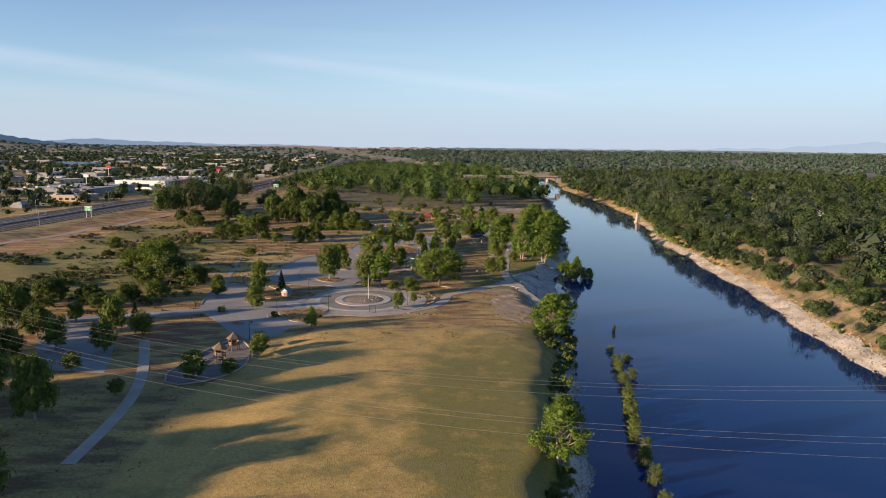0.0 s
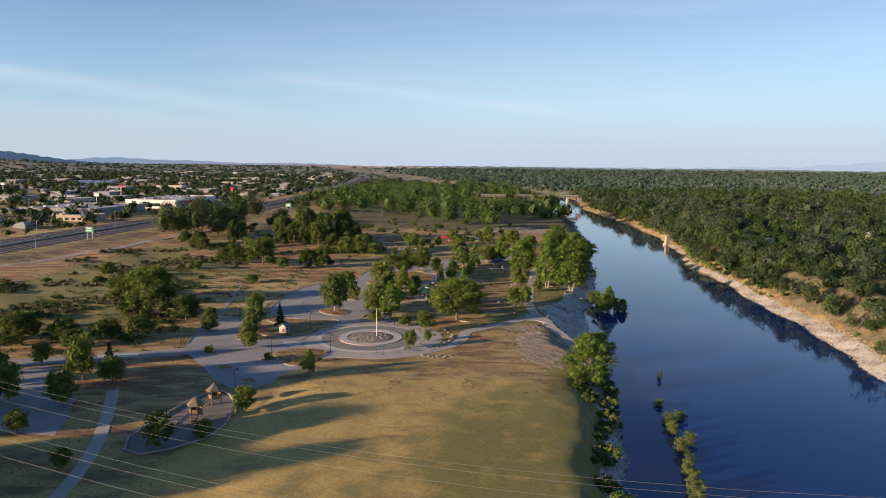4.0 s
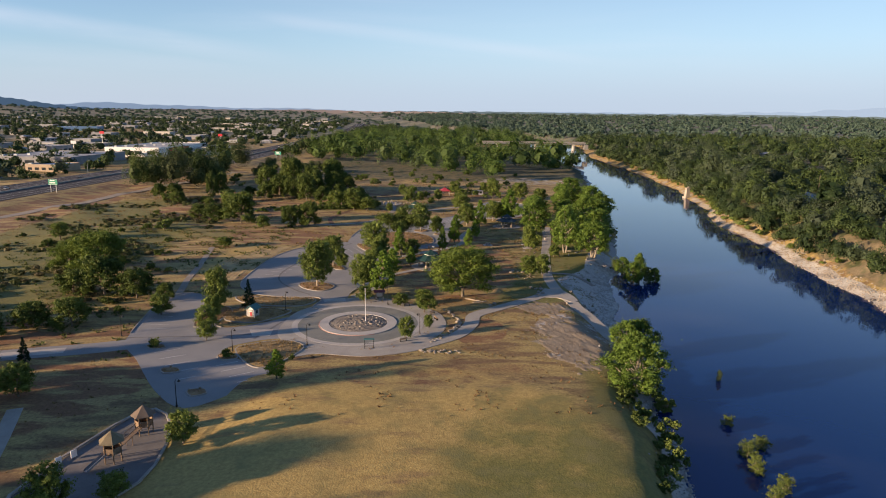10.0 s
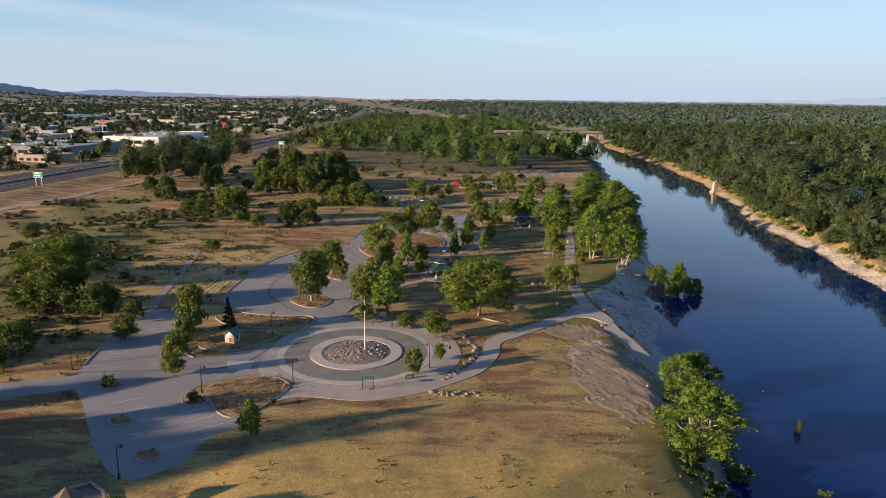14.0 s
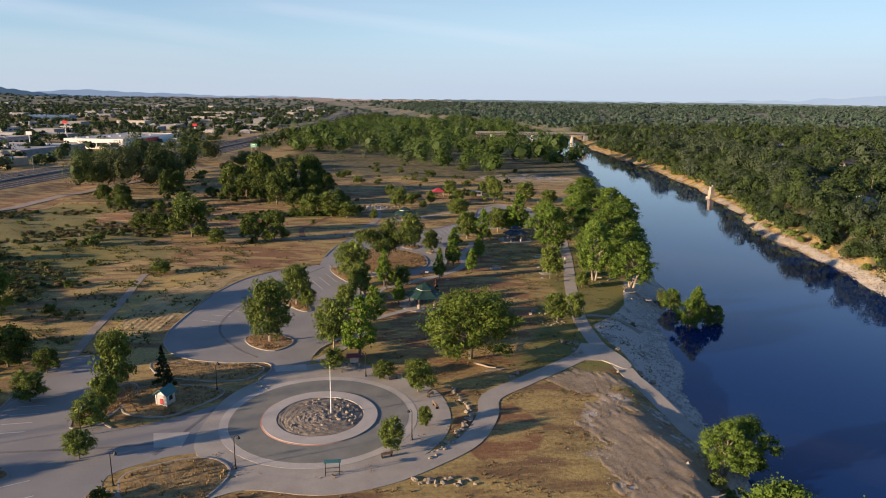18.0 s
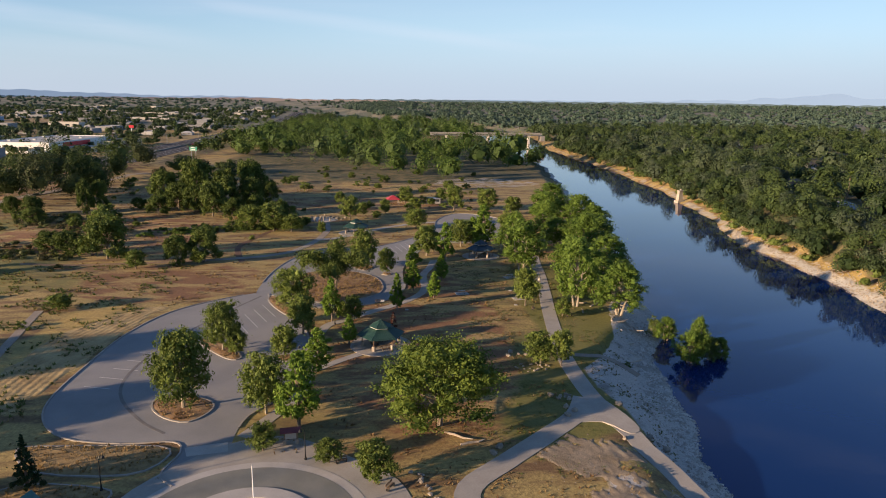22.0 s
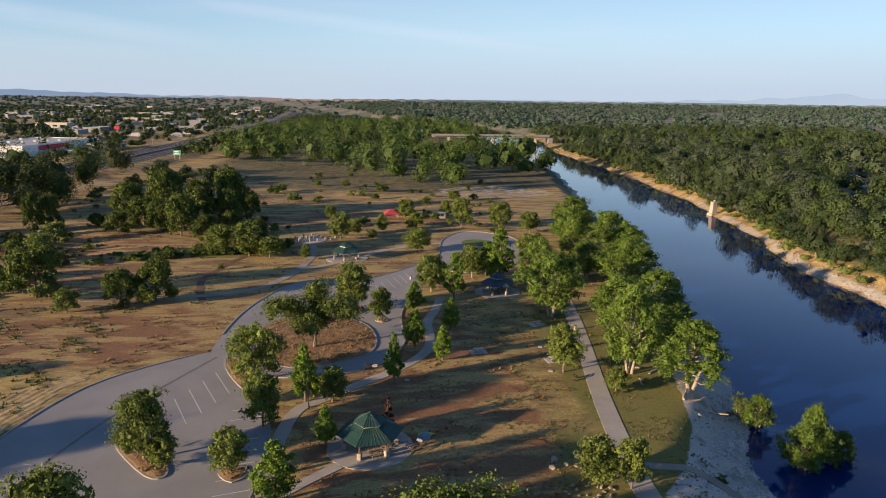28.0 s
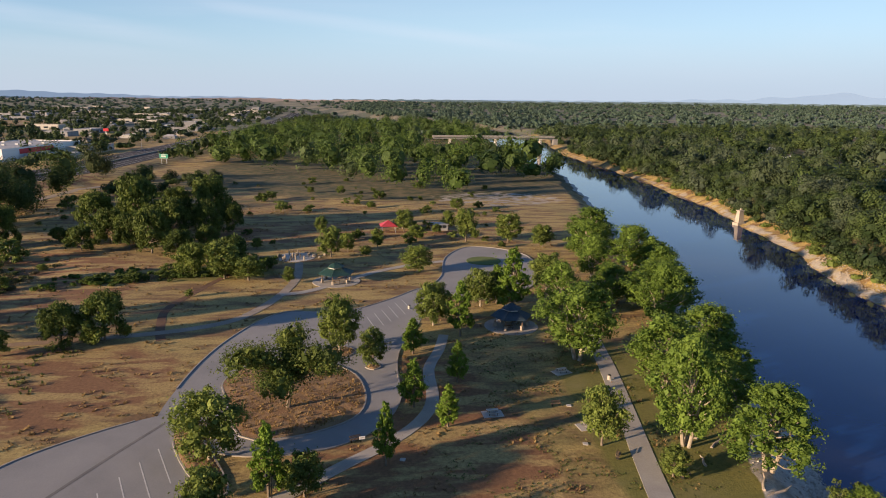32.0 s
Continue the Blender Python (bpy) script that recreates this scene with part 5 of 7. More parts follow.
near_right = np.concatenate([scatter(1500, 125, 330, 120, 560, lambda x, y: (x - right_bank(y) > np.interp(y, [140, 320, 430], [34, 26, 12])) & (x - right_bank(y) < 170), (7, 17), (10, 18), 1), scatter(700, 118, 200, 300, 620, right_of(9, 26), (3, 9), (5, 10), 2)])
gs = np.random.default_rng(15)
sy = gs.uniform(140, 900, 1100)
keep = gs.random(1100) < np.interp(sy, [140, 230, 300, 360], [0.3, 0.45, 0.8, 1])
slope = np.stack([right_bank(sy) + gs.uniform(6.5, 27, 1100), sy, gs.uniform(3.5, 13, 1100) * np.interp(sy, [140, 300], [0.6, 1]), gs.uniform(4, 12, 1100) * np.interp(sy, [140, 300], [0.65, 1])], -1)[keep]
tall = np.array([(188, 530, 25, 15), (195, 522, 21, 13), (205, 610, 20, 13), (200, 700, 22, 14), (215, 760, 20, 14), (230, 480, 17, 13), (240, 640, 19, 13), (172, 445, 14, 12), (190, 470, 17, 13), (176, 350, 15, 14), (300, 700, 20, 14), (262, 590, 19, 13)], float)
near_right = open_views(np.concatenate([thin(near_right, 0.36), thin(slope, 0.27)]))
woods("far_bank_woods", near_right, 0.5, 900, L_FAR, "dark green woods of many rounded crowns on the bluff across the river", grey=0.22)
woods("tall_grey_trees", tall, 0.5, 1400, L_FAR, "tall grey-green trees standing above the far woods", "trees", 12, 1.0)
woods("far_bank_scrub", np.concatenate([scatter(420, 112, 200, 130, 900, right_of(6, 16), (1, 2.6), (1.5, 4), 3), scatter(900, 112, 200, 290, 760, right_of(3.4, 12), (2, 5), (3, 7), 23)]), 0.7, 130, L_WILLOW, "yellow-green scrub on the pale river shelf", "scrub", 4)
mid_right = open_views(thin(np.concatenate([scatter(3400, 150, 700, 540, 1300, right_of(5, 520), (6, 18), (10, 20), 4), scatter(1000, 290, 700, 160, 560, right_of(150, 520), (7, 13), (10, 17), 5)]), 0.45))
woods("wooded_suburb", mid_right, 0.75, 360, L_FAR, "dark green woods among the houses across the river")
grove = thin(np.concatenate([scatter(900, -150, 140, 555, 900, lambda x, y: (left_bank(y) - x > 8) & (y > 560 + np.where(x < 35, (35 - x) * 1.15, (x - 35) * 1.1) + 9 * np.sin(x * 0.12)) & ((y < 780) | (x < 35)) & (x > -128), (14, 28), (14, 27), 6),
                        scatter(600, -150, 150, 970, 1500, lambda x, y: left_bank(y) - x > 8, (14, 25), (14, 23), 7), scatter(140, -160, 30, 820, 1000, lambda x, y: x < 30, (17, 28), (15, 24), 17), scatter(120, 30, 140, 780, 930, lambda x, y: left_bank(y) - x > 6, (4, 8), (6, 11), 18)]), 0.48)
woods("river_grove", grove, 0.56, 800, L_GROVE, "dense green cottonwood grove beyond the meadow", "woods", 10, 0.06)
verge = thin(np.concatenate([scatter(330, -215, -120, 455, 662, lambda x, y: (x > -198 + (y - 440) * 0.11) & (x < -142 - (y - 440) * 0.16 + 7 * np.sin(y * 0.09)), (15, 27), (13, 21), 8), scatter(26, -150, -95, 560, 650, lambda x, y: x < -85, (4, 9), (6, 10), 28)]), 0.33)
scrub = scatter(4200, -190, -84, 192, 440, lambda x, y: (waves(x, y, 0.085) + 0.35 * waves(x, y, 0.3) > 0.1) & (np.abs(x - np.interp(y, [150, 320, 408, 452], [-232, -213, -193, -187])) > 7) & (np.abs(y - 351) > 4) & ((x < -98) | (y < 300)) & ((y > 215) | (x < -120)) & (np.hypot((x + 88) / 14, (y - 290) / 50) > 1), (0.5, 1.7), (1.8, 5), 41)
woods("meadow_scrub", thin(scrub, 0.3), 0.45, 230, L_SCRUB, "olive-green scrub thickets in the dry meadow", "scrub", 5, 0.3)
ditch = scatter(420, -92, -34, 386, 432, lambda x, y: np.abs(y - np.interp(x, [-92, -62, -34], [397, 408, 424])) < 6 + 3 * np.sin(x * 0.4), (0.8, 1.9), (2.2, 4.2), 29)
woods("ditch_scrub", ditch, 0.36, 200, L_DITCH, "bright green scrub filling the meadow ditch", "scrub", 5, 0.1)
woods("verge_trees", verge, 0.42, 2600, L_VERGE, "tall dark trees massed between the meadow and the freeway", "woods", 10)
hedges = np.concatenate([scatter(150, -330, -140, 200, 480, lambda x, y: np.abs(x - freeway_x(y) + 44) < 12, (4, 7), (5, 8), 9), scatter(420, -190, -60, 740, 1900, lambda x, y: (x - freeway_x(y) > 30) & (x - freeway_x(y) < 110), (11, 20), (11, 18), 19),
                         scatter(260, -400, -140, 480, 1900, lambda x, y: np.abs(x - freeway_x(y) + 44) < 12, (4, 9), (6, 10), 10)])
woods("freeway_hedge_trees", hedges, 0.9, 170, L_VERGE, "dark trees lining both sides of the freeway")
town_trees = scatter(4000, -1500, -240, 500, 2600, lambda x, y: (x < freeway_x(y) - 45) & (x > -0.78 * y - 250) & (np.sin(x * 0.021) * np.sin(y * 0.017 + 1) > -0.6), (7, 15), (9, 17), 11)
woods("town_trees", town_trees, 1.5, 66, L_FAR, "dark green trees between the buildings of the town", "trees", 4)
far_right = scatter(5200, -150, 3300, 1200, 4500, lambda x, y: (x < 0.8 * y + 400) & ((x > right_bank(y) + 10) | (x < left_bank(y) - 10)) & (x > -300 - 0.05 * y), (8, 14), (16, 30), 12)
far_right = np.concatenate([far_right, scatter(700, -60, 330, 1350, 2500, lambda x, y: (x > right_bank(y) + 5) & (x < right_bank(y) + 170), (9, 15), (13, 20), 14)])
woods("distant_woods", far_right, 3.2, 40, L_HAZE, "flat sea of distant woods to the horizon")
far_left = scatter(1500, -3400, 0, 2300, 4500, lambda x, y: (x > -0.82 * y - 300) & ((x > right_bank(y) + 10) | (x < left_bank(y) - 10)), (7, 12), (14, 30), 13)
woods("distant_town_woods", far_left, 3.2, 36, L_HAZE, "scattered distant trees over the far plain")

# ---- things of the park ----
def pavilion(x, y, turn, r, roof, wall_label, label):
    root = thing("picnic_pavilion", label, "pavilion", "picnic pavilions", at=(x, y, 0), turn=turn)
    part("pad", lathe([(r * 1.42, -0.1), (r * 1.42, 0.1)], 28), M_PATH, root, "round worn concrete pad")
    for k in range(6):
        a = k * math.tau / 6
        c, s = math.cos(a) * r * 0.86, math.sin(a) * r * 0.86
        post = part("post", box(0.2, 0.2, 2.7, (c, s, 0.1)), M_WOOD, root)
        base = part("stone_base", box(0.62, 0.62, 1.0, (c, s, 0.1), math.degrees(a), 0.04), M_STONE, post, "stacked stone pier")
        b = (k + 1) * math.tau / 6
        d, t = math.cos(b) * r * 0.86, math.sin(b) * r * 0.86
        part("beam", tube([(c, s, 2.7), (d, t, 2.7)], [0.12, 0.12], 4), M_WOOD, root)
        for name, r0, z0, r1, z1 in (("roof_panel", r * 1.12, 2.6, r * 0.4, 3.95), ("upper_roof_panel", r * 0.54, 4.3, 0.12, 5.5)):
            bm = bmesh.new()
            p = [Vector((r0 * math.cos(a), r0 * math.sin(a), z0)), Vector((r0 * math.cos(b), r0 * math.sin(b), z0)), Vector((r1 * math.cos(b), r1 * math.sin(b), z1)), Vector((r1 * math.cos(a), r1 * math.sin(a), z1))]
            up = Vector((0, 0, 0.07))
            v = [bm.verts.new(q) for q in p] + [bm.verts.new(q + up) for q in p]
            for f in ((0, 3, 2, 1), (4, 5, 6, 7), (0, 1, 5, 4), (1, 2, 6, 5), (2, 3, 7, 6), (3, 0, 4, 7)):
                bm.faces.new([v[i] for i in f])
            seam_ends = []
            seams = 9 if name == "roof_panel" else 5
            for j in range(seams + 1):
                u = j / seams
                lo = p[0].lerp(p[1], u) + up
                hi = p[3].lerp(p[2], u) + up
                seam_ends.append((lo, hi))
            panel = part(name, bm, roof, root)
            for lo, hi in seam_ends:
                part("seam", tube([lo, hi], [0.035, 0.03], 4), roof, panel)
        rail = part("vent_rail", tube([(r * 0.47 * math.cos(a), r * 0.47 * math.sin(a), 4.16), (r * 0.47 * math.cos(b), r * 0.47 * math.sin(b), 4.16)], [0.12, 0.12], 4), M_WHITE, root)
    part("finial", lathe([(0.16, 5.42), (0.1, 5.62), (0.02, 5.8)], 6), roof, root)
    return root


def picnic_table(x, y, turn, material=None, z=0.1, label="heavy brown picnic table with two benches"):
    root = thing("picnic_table", label, "picnic table", "picnic tables", at=(x, y, z), turn=turn)
    m = material or M_WOOD
    part("tabletop", box(1.9, 0.75, 0.07, (0, 0, 0.70), 0, 0.02), m, root)
    for s in (-1, 1):
        part("bench", box(1.9, 0.3, 0.06, (0, s * 0.72, 0.42), 0, 0.015), m, root)
        part("leg", tube([(s * 0.65, -0.75, 0), (s * 0.65, -0.2, 0.7), (s * 0.65, 0.2, 0.7), (s * 0.65, 0.75, 0)], [0.05] * 4, 5), M_DARKMETAL, root)
    return root


pavilion(-3.8, 276.8, 8, 4.5, M_ROOF, "", "green metal two-tier picnic pavilion on stone piers")
pavilion(-13.3, 397.6, 20, 4.7, M_ROOF, "", "green-roofed picnic pavilion with low stone wall beyond the loop road")
pavilion(28.9, 356.9, 0, 4.3, M_BLUEROOF, "", "dark blue-grey roofed pavilion in the shade of the trees")
for x, y, t in ((-3, 274.2, 20), (-1.2, 276.2, 70), (-5.2, 277.5, 10), (-3.4, 279.2, 40), (28, 355, 10), (30, 358, 60), (-13, 395.5, 10), (-12, 399.5, 60), (2.6, 275.5, 35)):
    picnic_table(x, y, t, z=0.1)


def pad(x, y, sx, sy, turn):
    return slab("table_pad", [(x + a * math.cos(radians(turn)) - b * math.sin(radians(turn)), y + a * math.sin(radians(turn)) + b * math.cos(radians(turn))) for a, b in ((-sx / 2, -sy / 2), (sx / 2, -sy / 2), (sx / 2, sy / 2), (-sx / 2, sy / 2))],
                drape(x, y, 0.08), M_CONCRETE, "pale concrete pad for a picnic table")


for x, y, t in ((32, 308.5, 10), (17.6, 313.8, 5), (33.5, 330, 20)):
    pad(x, y, 3.4, 2.4, t)
    picnic_table(x, y, t, M_OLDCONCRETE, drape(x, y, 0.08), "pale concrete picnic table on a pad in the grass")
for x, y in ((31, 316), (30, 303.2), (2.5, 300.6)):
    slab("small_pad", ring(x, y, 0.55, 4, 0.6, 0.6 + math.tau), drape(x, y, 0.1), M_CONCRETE, "small square concrete pad in the grass")


def lamp_post(x, y, turn=0):
    root = thing("lamp_post", "dark green park lamp post with a hanging bell lantern", "lamp post", "park lamp posts", at=(x, y, drape(x, y, 0.05)), turn=turn)
    part("base", lathe([(0.2, 0), (0.2, 0.15), (0.12, 0.35), (0.1, 0.8)], 10), M_DARKMETAL, root)
    part("pole", tube([(0, 0, 0.7), (0, 0, 4.6)], [0.075, 0.055], 8), M_DARKMETAL, root)
    part("arm", tube([(0, 0, 4.5), (0.15, 0, 4.85), (0.42, 0, 4.95), (0.6, 0, 4.75)], [0.045, 0.04, 0.035, 0.03], 6), M_DARKMETAL, root)
    part("lantern", lathe([(0.05, 4.8), (0.1, 4.72), (0.26, 4.5), (0.28, 4.42), (0.12, 4.36)], 10, at=(0.6, 0, 0)), M_DARKMETAL, root, "dark bell-shaped shade")
    return root


for x, y, t in ((-44.2, 196.3, 20), (-39.8, 226, 60), (-5.3, 208.5, 150), (-14.4, 232, 200), (-29.4, 200.5, 20), (-45.5, 169.5, 30), (-18.4, 264.5, 180), (-14.2, 290.5, 200), (-71.5, 205, 0), (6.5, 322, 200), (-55, 209.5, 20)):
    lamp_post(x, y, t)

# flagpole and the rock garden in the roundabout
flag = thing("flagpole", "tall white flagpole without a flag", "flagpole", at=(-18.5, 216.1, 0.3))
part("footing", lathe([(0.35, -0.2), (0.35, 0.15), (0.15, 0.22)], 12), M_CONCRETE, flag)
part("pole", tube([(0, 0, 0.1), (0, 0, 4.5), (0, 0, 8.3)], [0.085, 0.075, 0.05], 10), M_WHITE, flag)
part("ball", lathe([(0.01, 8.26), (0.09, 8.33), (0.09, 8.42), (0.01, 8.49)], 8), M_STEEL, flag)
gr, gv, gf = 26, [], []
for i in range(gr + 1):
    for j in range(48):
        a, rad = j * math.tau / 48, 6.95 * i / gr
        gv.append((HUB[0] + rad * math.cos(a), HUB[1] + rad * math.sin(a), 0.12 + 0.45 * (1 - (i / gr) ** 2) + (0.12 * noise.noise(Vector((rad * math.cos(a), rad * math.sin(a), 0)) * 1.3) + 0.08 * noise.noise(Vector((rad * math.cos(a), rad * math.sin(a), 3)) * 3.5)) * (i < gr)))
for i in range(gr):
    gf += [(48 * i + j, 48 * i + (j + 1) % 48, 48 * i + 48 + (j + 1) % 48, 48 * i + 48 + j) for j in range(48)]
tagged(new("rock_garden_bed", mesh_of("rock_garden_bed", gv, gf, mat("gravelly_soil", mottled((0.14, 0.115, 0.09), (0.27, 0.235, 0.19), 0.9, 5), 0.95, bump=0.8, bump_scale=8))), "mounded bed of grey gravel and dry weeds", "planting bed", kind="structure")


def rock_mesh(seed, name="rock"):
    g = random.Random(seed)
    bm = bmesh.new()
    bmesh.ops.create_icosphere(bm, subdivisions=1, radius=1)
    for v in bm.verts:
        v.co *= g.uniform(0.72, 1.2)
        v.co.z *= 0.7
    me = bpy.data.meshes.new(name)
    bm.to_mesh(me)
    bm.free()
    me.materials.append(M_ROCK)
    return me


ROCKS = [rock_mesh(k) for k in range(5)]


def boulder(x, y, s, label="rough grey-brown boulder in dry grass", group="boulders", z=None):
    k = int(abs(x * 7 + y * 3)) % 5
    ob = tagged(new("boulder", ROCKS[k]), label, "rock", group)
    ob.matrix_basis = pose(x, y, (drape(x, y, 0) if z is None else z) + s * 0.25, 0, 0, (x * 53 + y * 31) % 360) @ Matrix.Diagonal((s, s * 0.8, s * 0.8, 1))
    return ob


g = random.Random(5)
for k in range(34):
    a, d = g.uniform(0, math.tau), 6.2 * math.sqrt(g.random())
    boulder(HUB[0] + d * math.cos(a), HUB[1] + d * math.sin(a), g.uniform(0.16, 0.42), "grey rock in the gravel bed of the roundabout", "rocks of the roundabout", 0.12 + 0.42 * (1 - (d / 6.95) ** 2))
for k in range(46):
    u = k / 45
    boulder(-3.6 + 6.2 * math.sin(u * 2.6) + g.uniform(-0.6, 0.6) + 1.2, 203.5 + 24 * u + g.uniform(-0.5, 0.5), g.uniform(0.25, 0.62), "rust-brown boulder of the plaza's edge", "boulders of the plaza edge")
for x, y in ((-34, 189), (13.6, 233.6), (12.6, 231.8), (33.4, 235), (36.6, 246.5), (24, 270), (22.6, 271.2), (25.4, 269.6), (21.8, 269.2), (26, 272), (26.6, 243), (28.2, 244.4), (27.2, 246)):
    boulder(x, y, 0.5 + (x * 3 % 1) * 0.4)

for k in range(22):
    a, d = k * 2.4, 1.0 + 1.5 * ((k * 37) % 10) / 10
    boulder(25.6 + d * 1.5 * math.cos(a), 263.2 + d * math.sin(a), 0.22 + 0.2 * ((k * 13) % 7) / 7, "pale stone of the ring under the path tree", "stones under the path tree")
for k in range(26):
    boulder(-5.2 + 0.33 * k + g.uniform(-0.5, 0.5), 197.2 + 0.8 * math.sin(k * 0.9) + g.uniform(-0.5, 0.5), g.uniform(0.22, 0.55), "rust-grey rock heaped at the foot of the plaza", "rocks below the plaza")
for k in range(12):
    boulder(27.4 + g.uniform(-1.8, 1.8), 250.0 + g.uniform(-1.2, 1.2), g.uniform(0.25, 0.7), "flat grey rock showing through the lawn", "lawn outcrop")
for x, y, r in ((38.3, 237.5, 0.8), (40.4, 235.6, 0.9), (41.6, 222.2, 0.6), (39.4, 230.6, 0.5)):
    boulder(x, y, r, "pale boulder between path and beach", "beach boulders")

# kiosk
kiosk = thing("kiosk", "little white wooden kiosk with a teal gable roof", "kiosk", at=(-46.4, 220.2, 0.1), turn=-18)
part("floor", box(2.3, 2.6, 0.15, (0, 0, 0)), M_WOOD, kiosk)
part("wall", box(2.0, 2.2, 2.0, (0, 0, 0.15), 0, 0.03), M_CREAM, kiosk)
for s in (-1, 1):
    part("corner_post", box(0.14, 0.14, 2.0, (s * 0.98, -1.1, 0.15)), M_WHITE, kiosk)
    part("side_window", box(0.06, 0.8, 0.8, (s * 1.0, 0, 0.95)), M_GLASS, kiosk)
bm = bmesh.new()
prof = [(-1.35, 2.05), (0, 3.05), (1.35, 2.05), (1.35, 2.17), (0, 3.19), (-1.35, 2.17)]
ends = [[bm.verts.new((px, py, pz)) for px, pz in prof] for py in (-1.45, 1.45)]
for k in range(6):
    bm.faces.new((ends[0][k], ends[0][(k + 1) % 6], ends[1][(k + 1) % 6], ends[1][k]))
bm.faces.new(ends[0])
bm.faces.new(ends[1][::-1])
bmesh.ops.recalc_face_normals(bm, faces=bm.faces)
part("roof", bm, M_TEAL, kiosk, "teal shingled gable roof")
bm = bmesh.new()
for py in (-1.1, 1.1):
    tri = [bm.verts.new(q) for q in ((-1.0, py, 2.1), (1.0, py, 2.1), (0, py, 2.9))]
    bm.faces.new(tri)
part("gable", bm, M_WHITE, kiosk)
win = part("door", box(0.62, 0.06, 1.0, (0.1, -1.1, 0.5)), M_REDROOF, kiosk, "dark red door")
part("frame", box(0.82, 0.05, 0.08, (0.1, -1.13, 1.52)), M_WHITE, win)
part("ramp", box(1.4, 1.6, 0.12, (0, -1.9, 0.0)), M_WOOD, kiosk)
for s in (-0.95, 0.95):
    part("rail", tube([(s, -1.3, 0.85), (s, -2.5, 0.85), (s, -2.5, 0)], [0.035] * 3, 5), M_WOOD, kiosk)


def bench(x, y, turn, label="brown wooden park bench"):
    root = thing("park_bench", label, "bench", "park benches", at=(x, y, drape(x, y, 0.08)), turn=turn)
    for k in range(3):
        part("seat_slat", box(1.7, 0.13, 0.05, (0, -0.16 + 0.16 * k, 0.43)), M_WOOD, root)
    for k in range(2):
        part("back_slat", box(1.7, 0.05, 0.14, (0, 0.28, 0.58 + 0.2 * k)), M_WOOD, root)
    for s in (-0.7, 0.7):
        part("leg", box(0.08, 0.5, 0.45, (s, 0.02, 0)), M_DARKMETAL, root)
    return root


for x, y, t in ((-8.8, 203.6, 200), (-1.6, 219.5, 110), (-12.6, 234.5, 10), (-9.3, 230.8, 20), (41, 293.2, 30), (33.6, 299, 60), (28.8, 316, 10), (-4.4, 306.2, 20), (-2.5, 223.8, 60)):
    bench(x, y, t)

arbor = thing("swing_frame", "dark metal bench shelter with a small green roof", "shelter", at=(-15.8, 198.7, 0.08), turn=6)
for s in (-0.95, 0.95):
    part("post", box(0.09, 0.09, 2.1, (s, 0, 0)), M_DARKMETAL, arbor)
for z in (0.55, 1.15, 2.0):
    part("bar", tube([(-0.95, 0, z), (0.95, 0, z)], [0.04, 0.04], 5), M_DARKMETAL, arbor)
part("roof", box(2.3, 0.9, 0.08, (0, 0, 2.1), 0, 0.02), M_TEAL, arbor, "teal roof panel")

board = thing("information_shelter", "notice shelter with a dark red roof on stone feet", "notice board", at=(-17, 236.4, 0.08), turn=8)
for s in (-0.9, 0.9):
    p = part("post", box(0.16, 0.16, 2.3, (s, 0, 0)), M_WOOD, board)
    part("stone_base", box(0.5, 0.5, 0.8, (s, 0, 0), 0, 0.04), M_STONE, p)
part("panel", box(1.6, 0.1, 1.1, (0, 0, 0.9)), M_CREAM, board)
bm = bmesh.new()
ends = [[bm.verts.new((px, py, pz)) for py, pz in ((-0.9, 2.2), (0, 2.75), (0.9, 2.2), (0, 2.63))] for px in (-1.5, 1.5)]
for k in range(4):
    bm.faces.new((ends[0][k], ends[0][(k + 1) % 4], ends[1][(k + 1) % 4], ends[1][k]))
part("roof", bm, mat("maroon_roof", mottled((0.12, 0.025, 0.03), (0.2, 0.05, 0.05), 0.8, 4), 0.6), board, "dark red gable roof")

for x, y, t in ((-18.6, 258, 0), (-14.6, 270.8, 30), (41.4, 326, 0), (6.2, 371, 20), (-10.3, 374, 0)):
    can = thing("litter_bin", "pale concrete litter bin beside the path", "litter bin", "litter bins", at=(x, y, drape(x, y, 0.05)), turn=t)
    part("body", lathe([(0.3, 0), (0.34, 0.1), (0.34, 0.8), (0.3, 0.86)], 10), M_OLDCONCRETE, can)
    part("lid", lathe([(0.32, 0.86), (0.26, 1.0), (0.08, 1.06)], 10), M_DARKMETAL, can)
for x, y, t in ((-3.4, 306.1, 10), (41.4, 324.5, 20)):
    sign = thing("park_sign", "small white park sign on a low post", "sign", "park signs", at=(x, y, drape(x, y, 0.0)), turn=t)
    part("post", box(0.08, 0.08, 0.7, (0, 0.05, 0)), M_WOOD, sign)
    part("panel", box(0.9, 0.06, 0.5, (0, 0, 0.45), 0, 0.01), M_WHITE, sign)
    part("writing_bar", box(0.6, 0.02, 0.06, (0, -0.035, 0.72)), M_GREYWALL, sign)

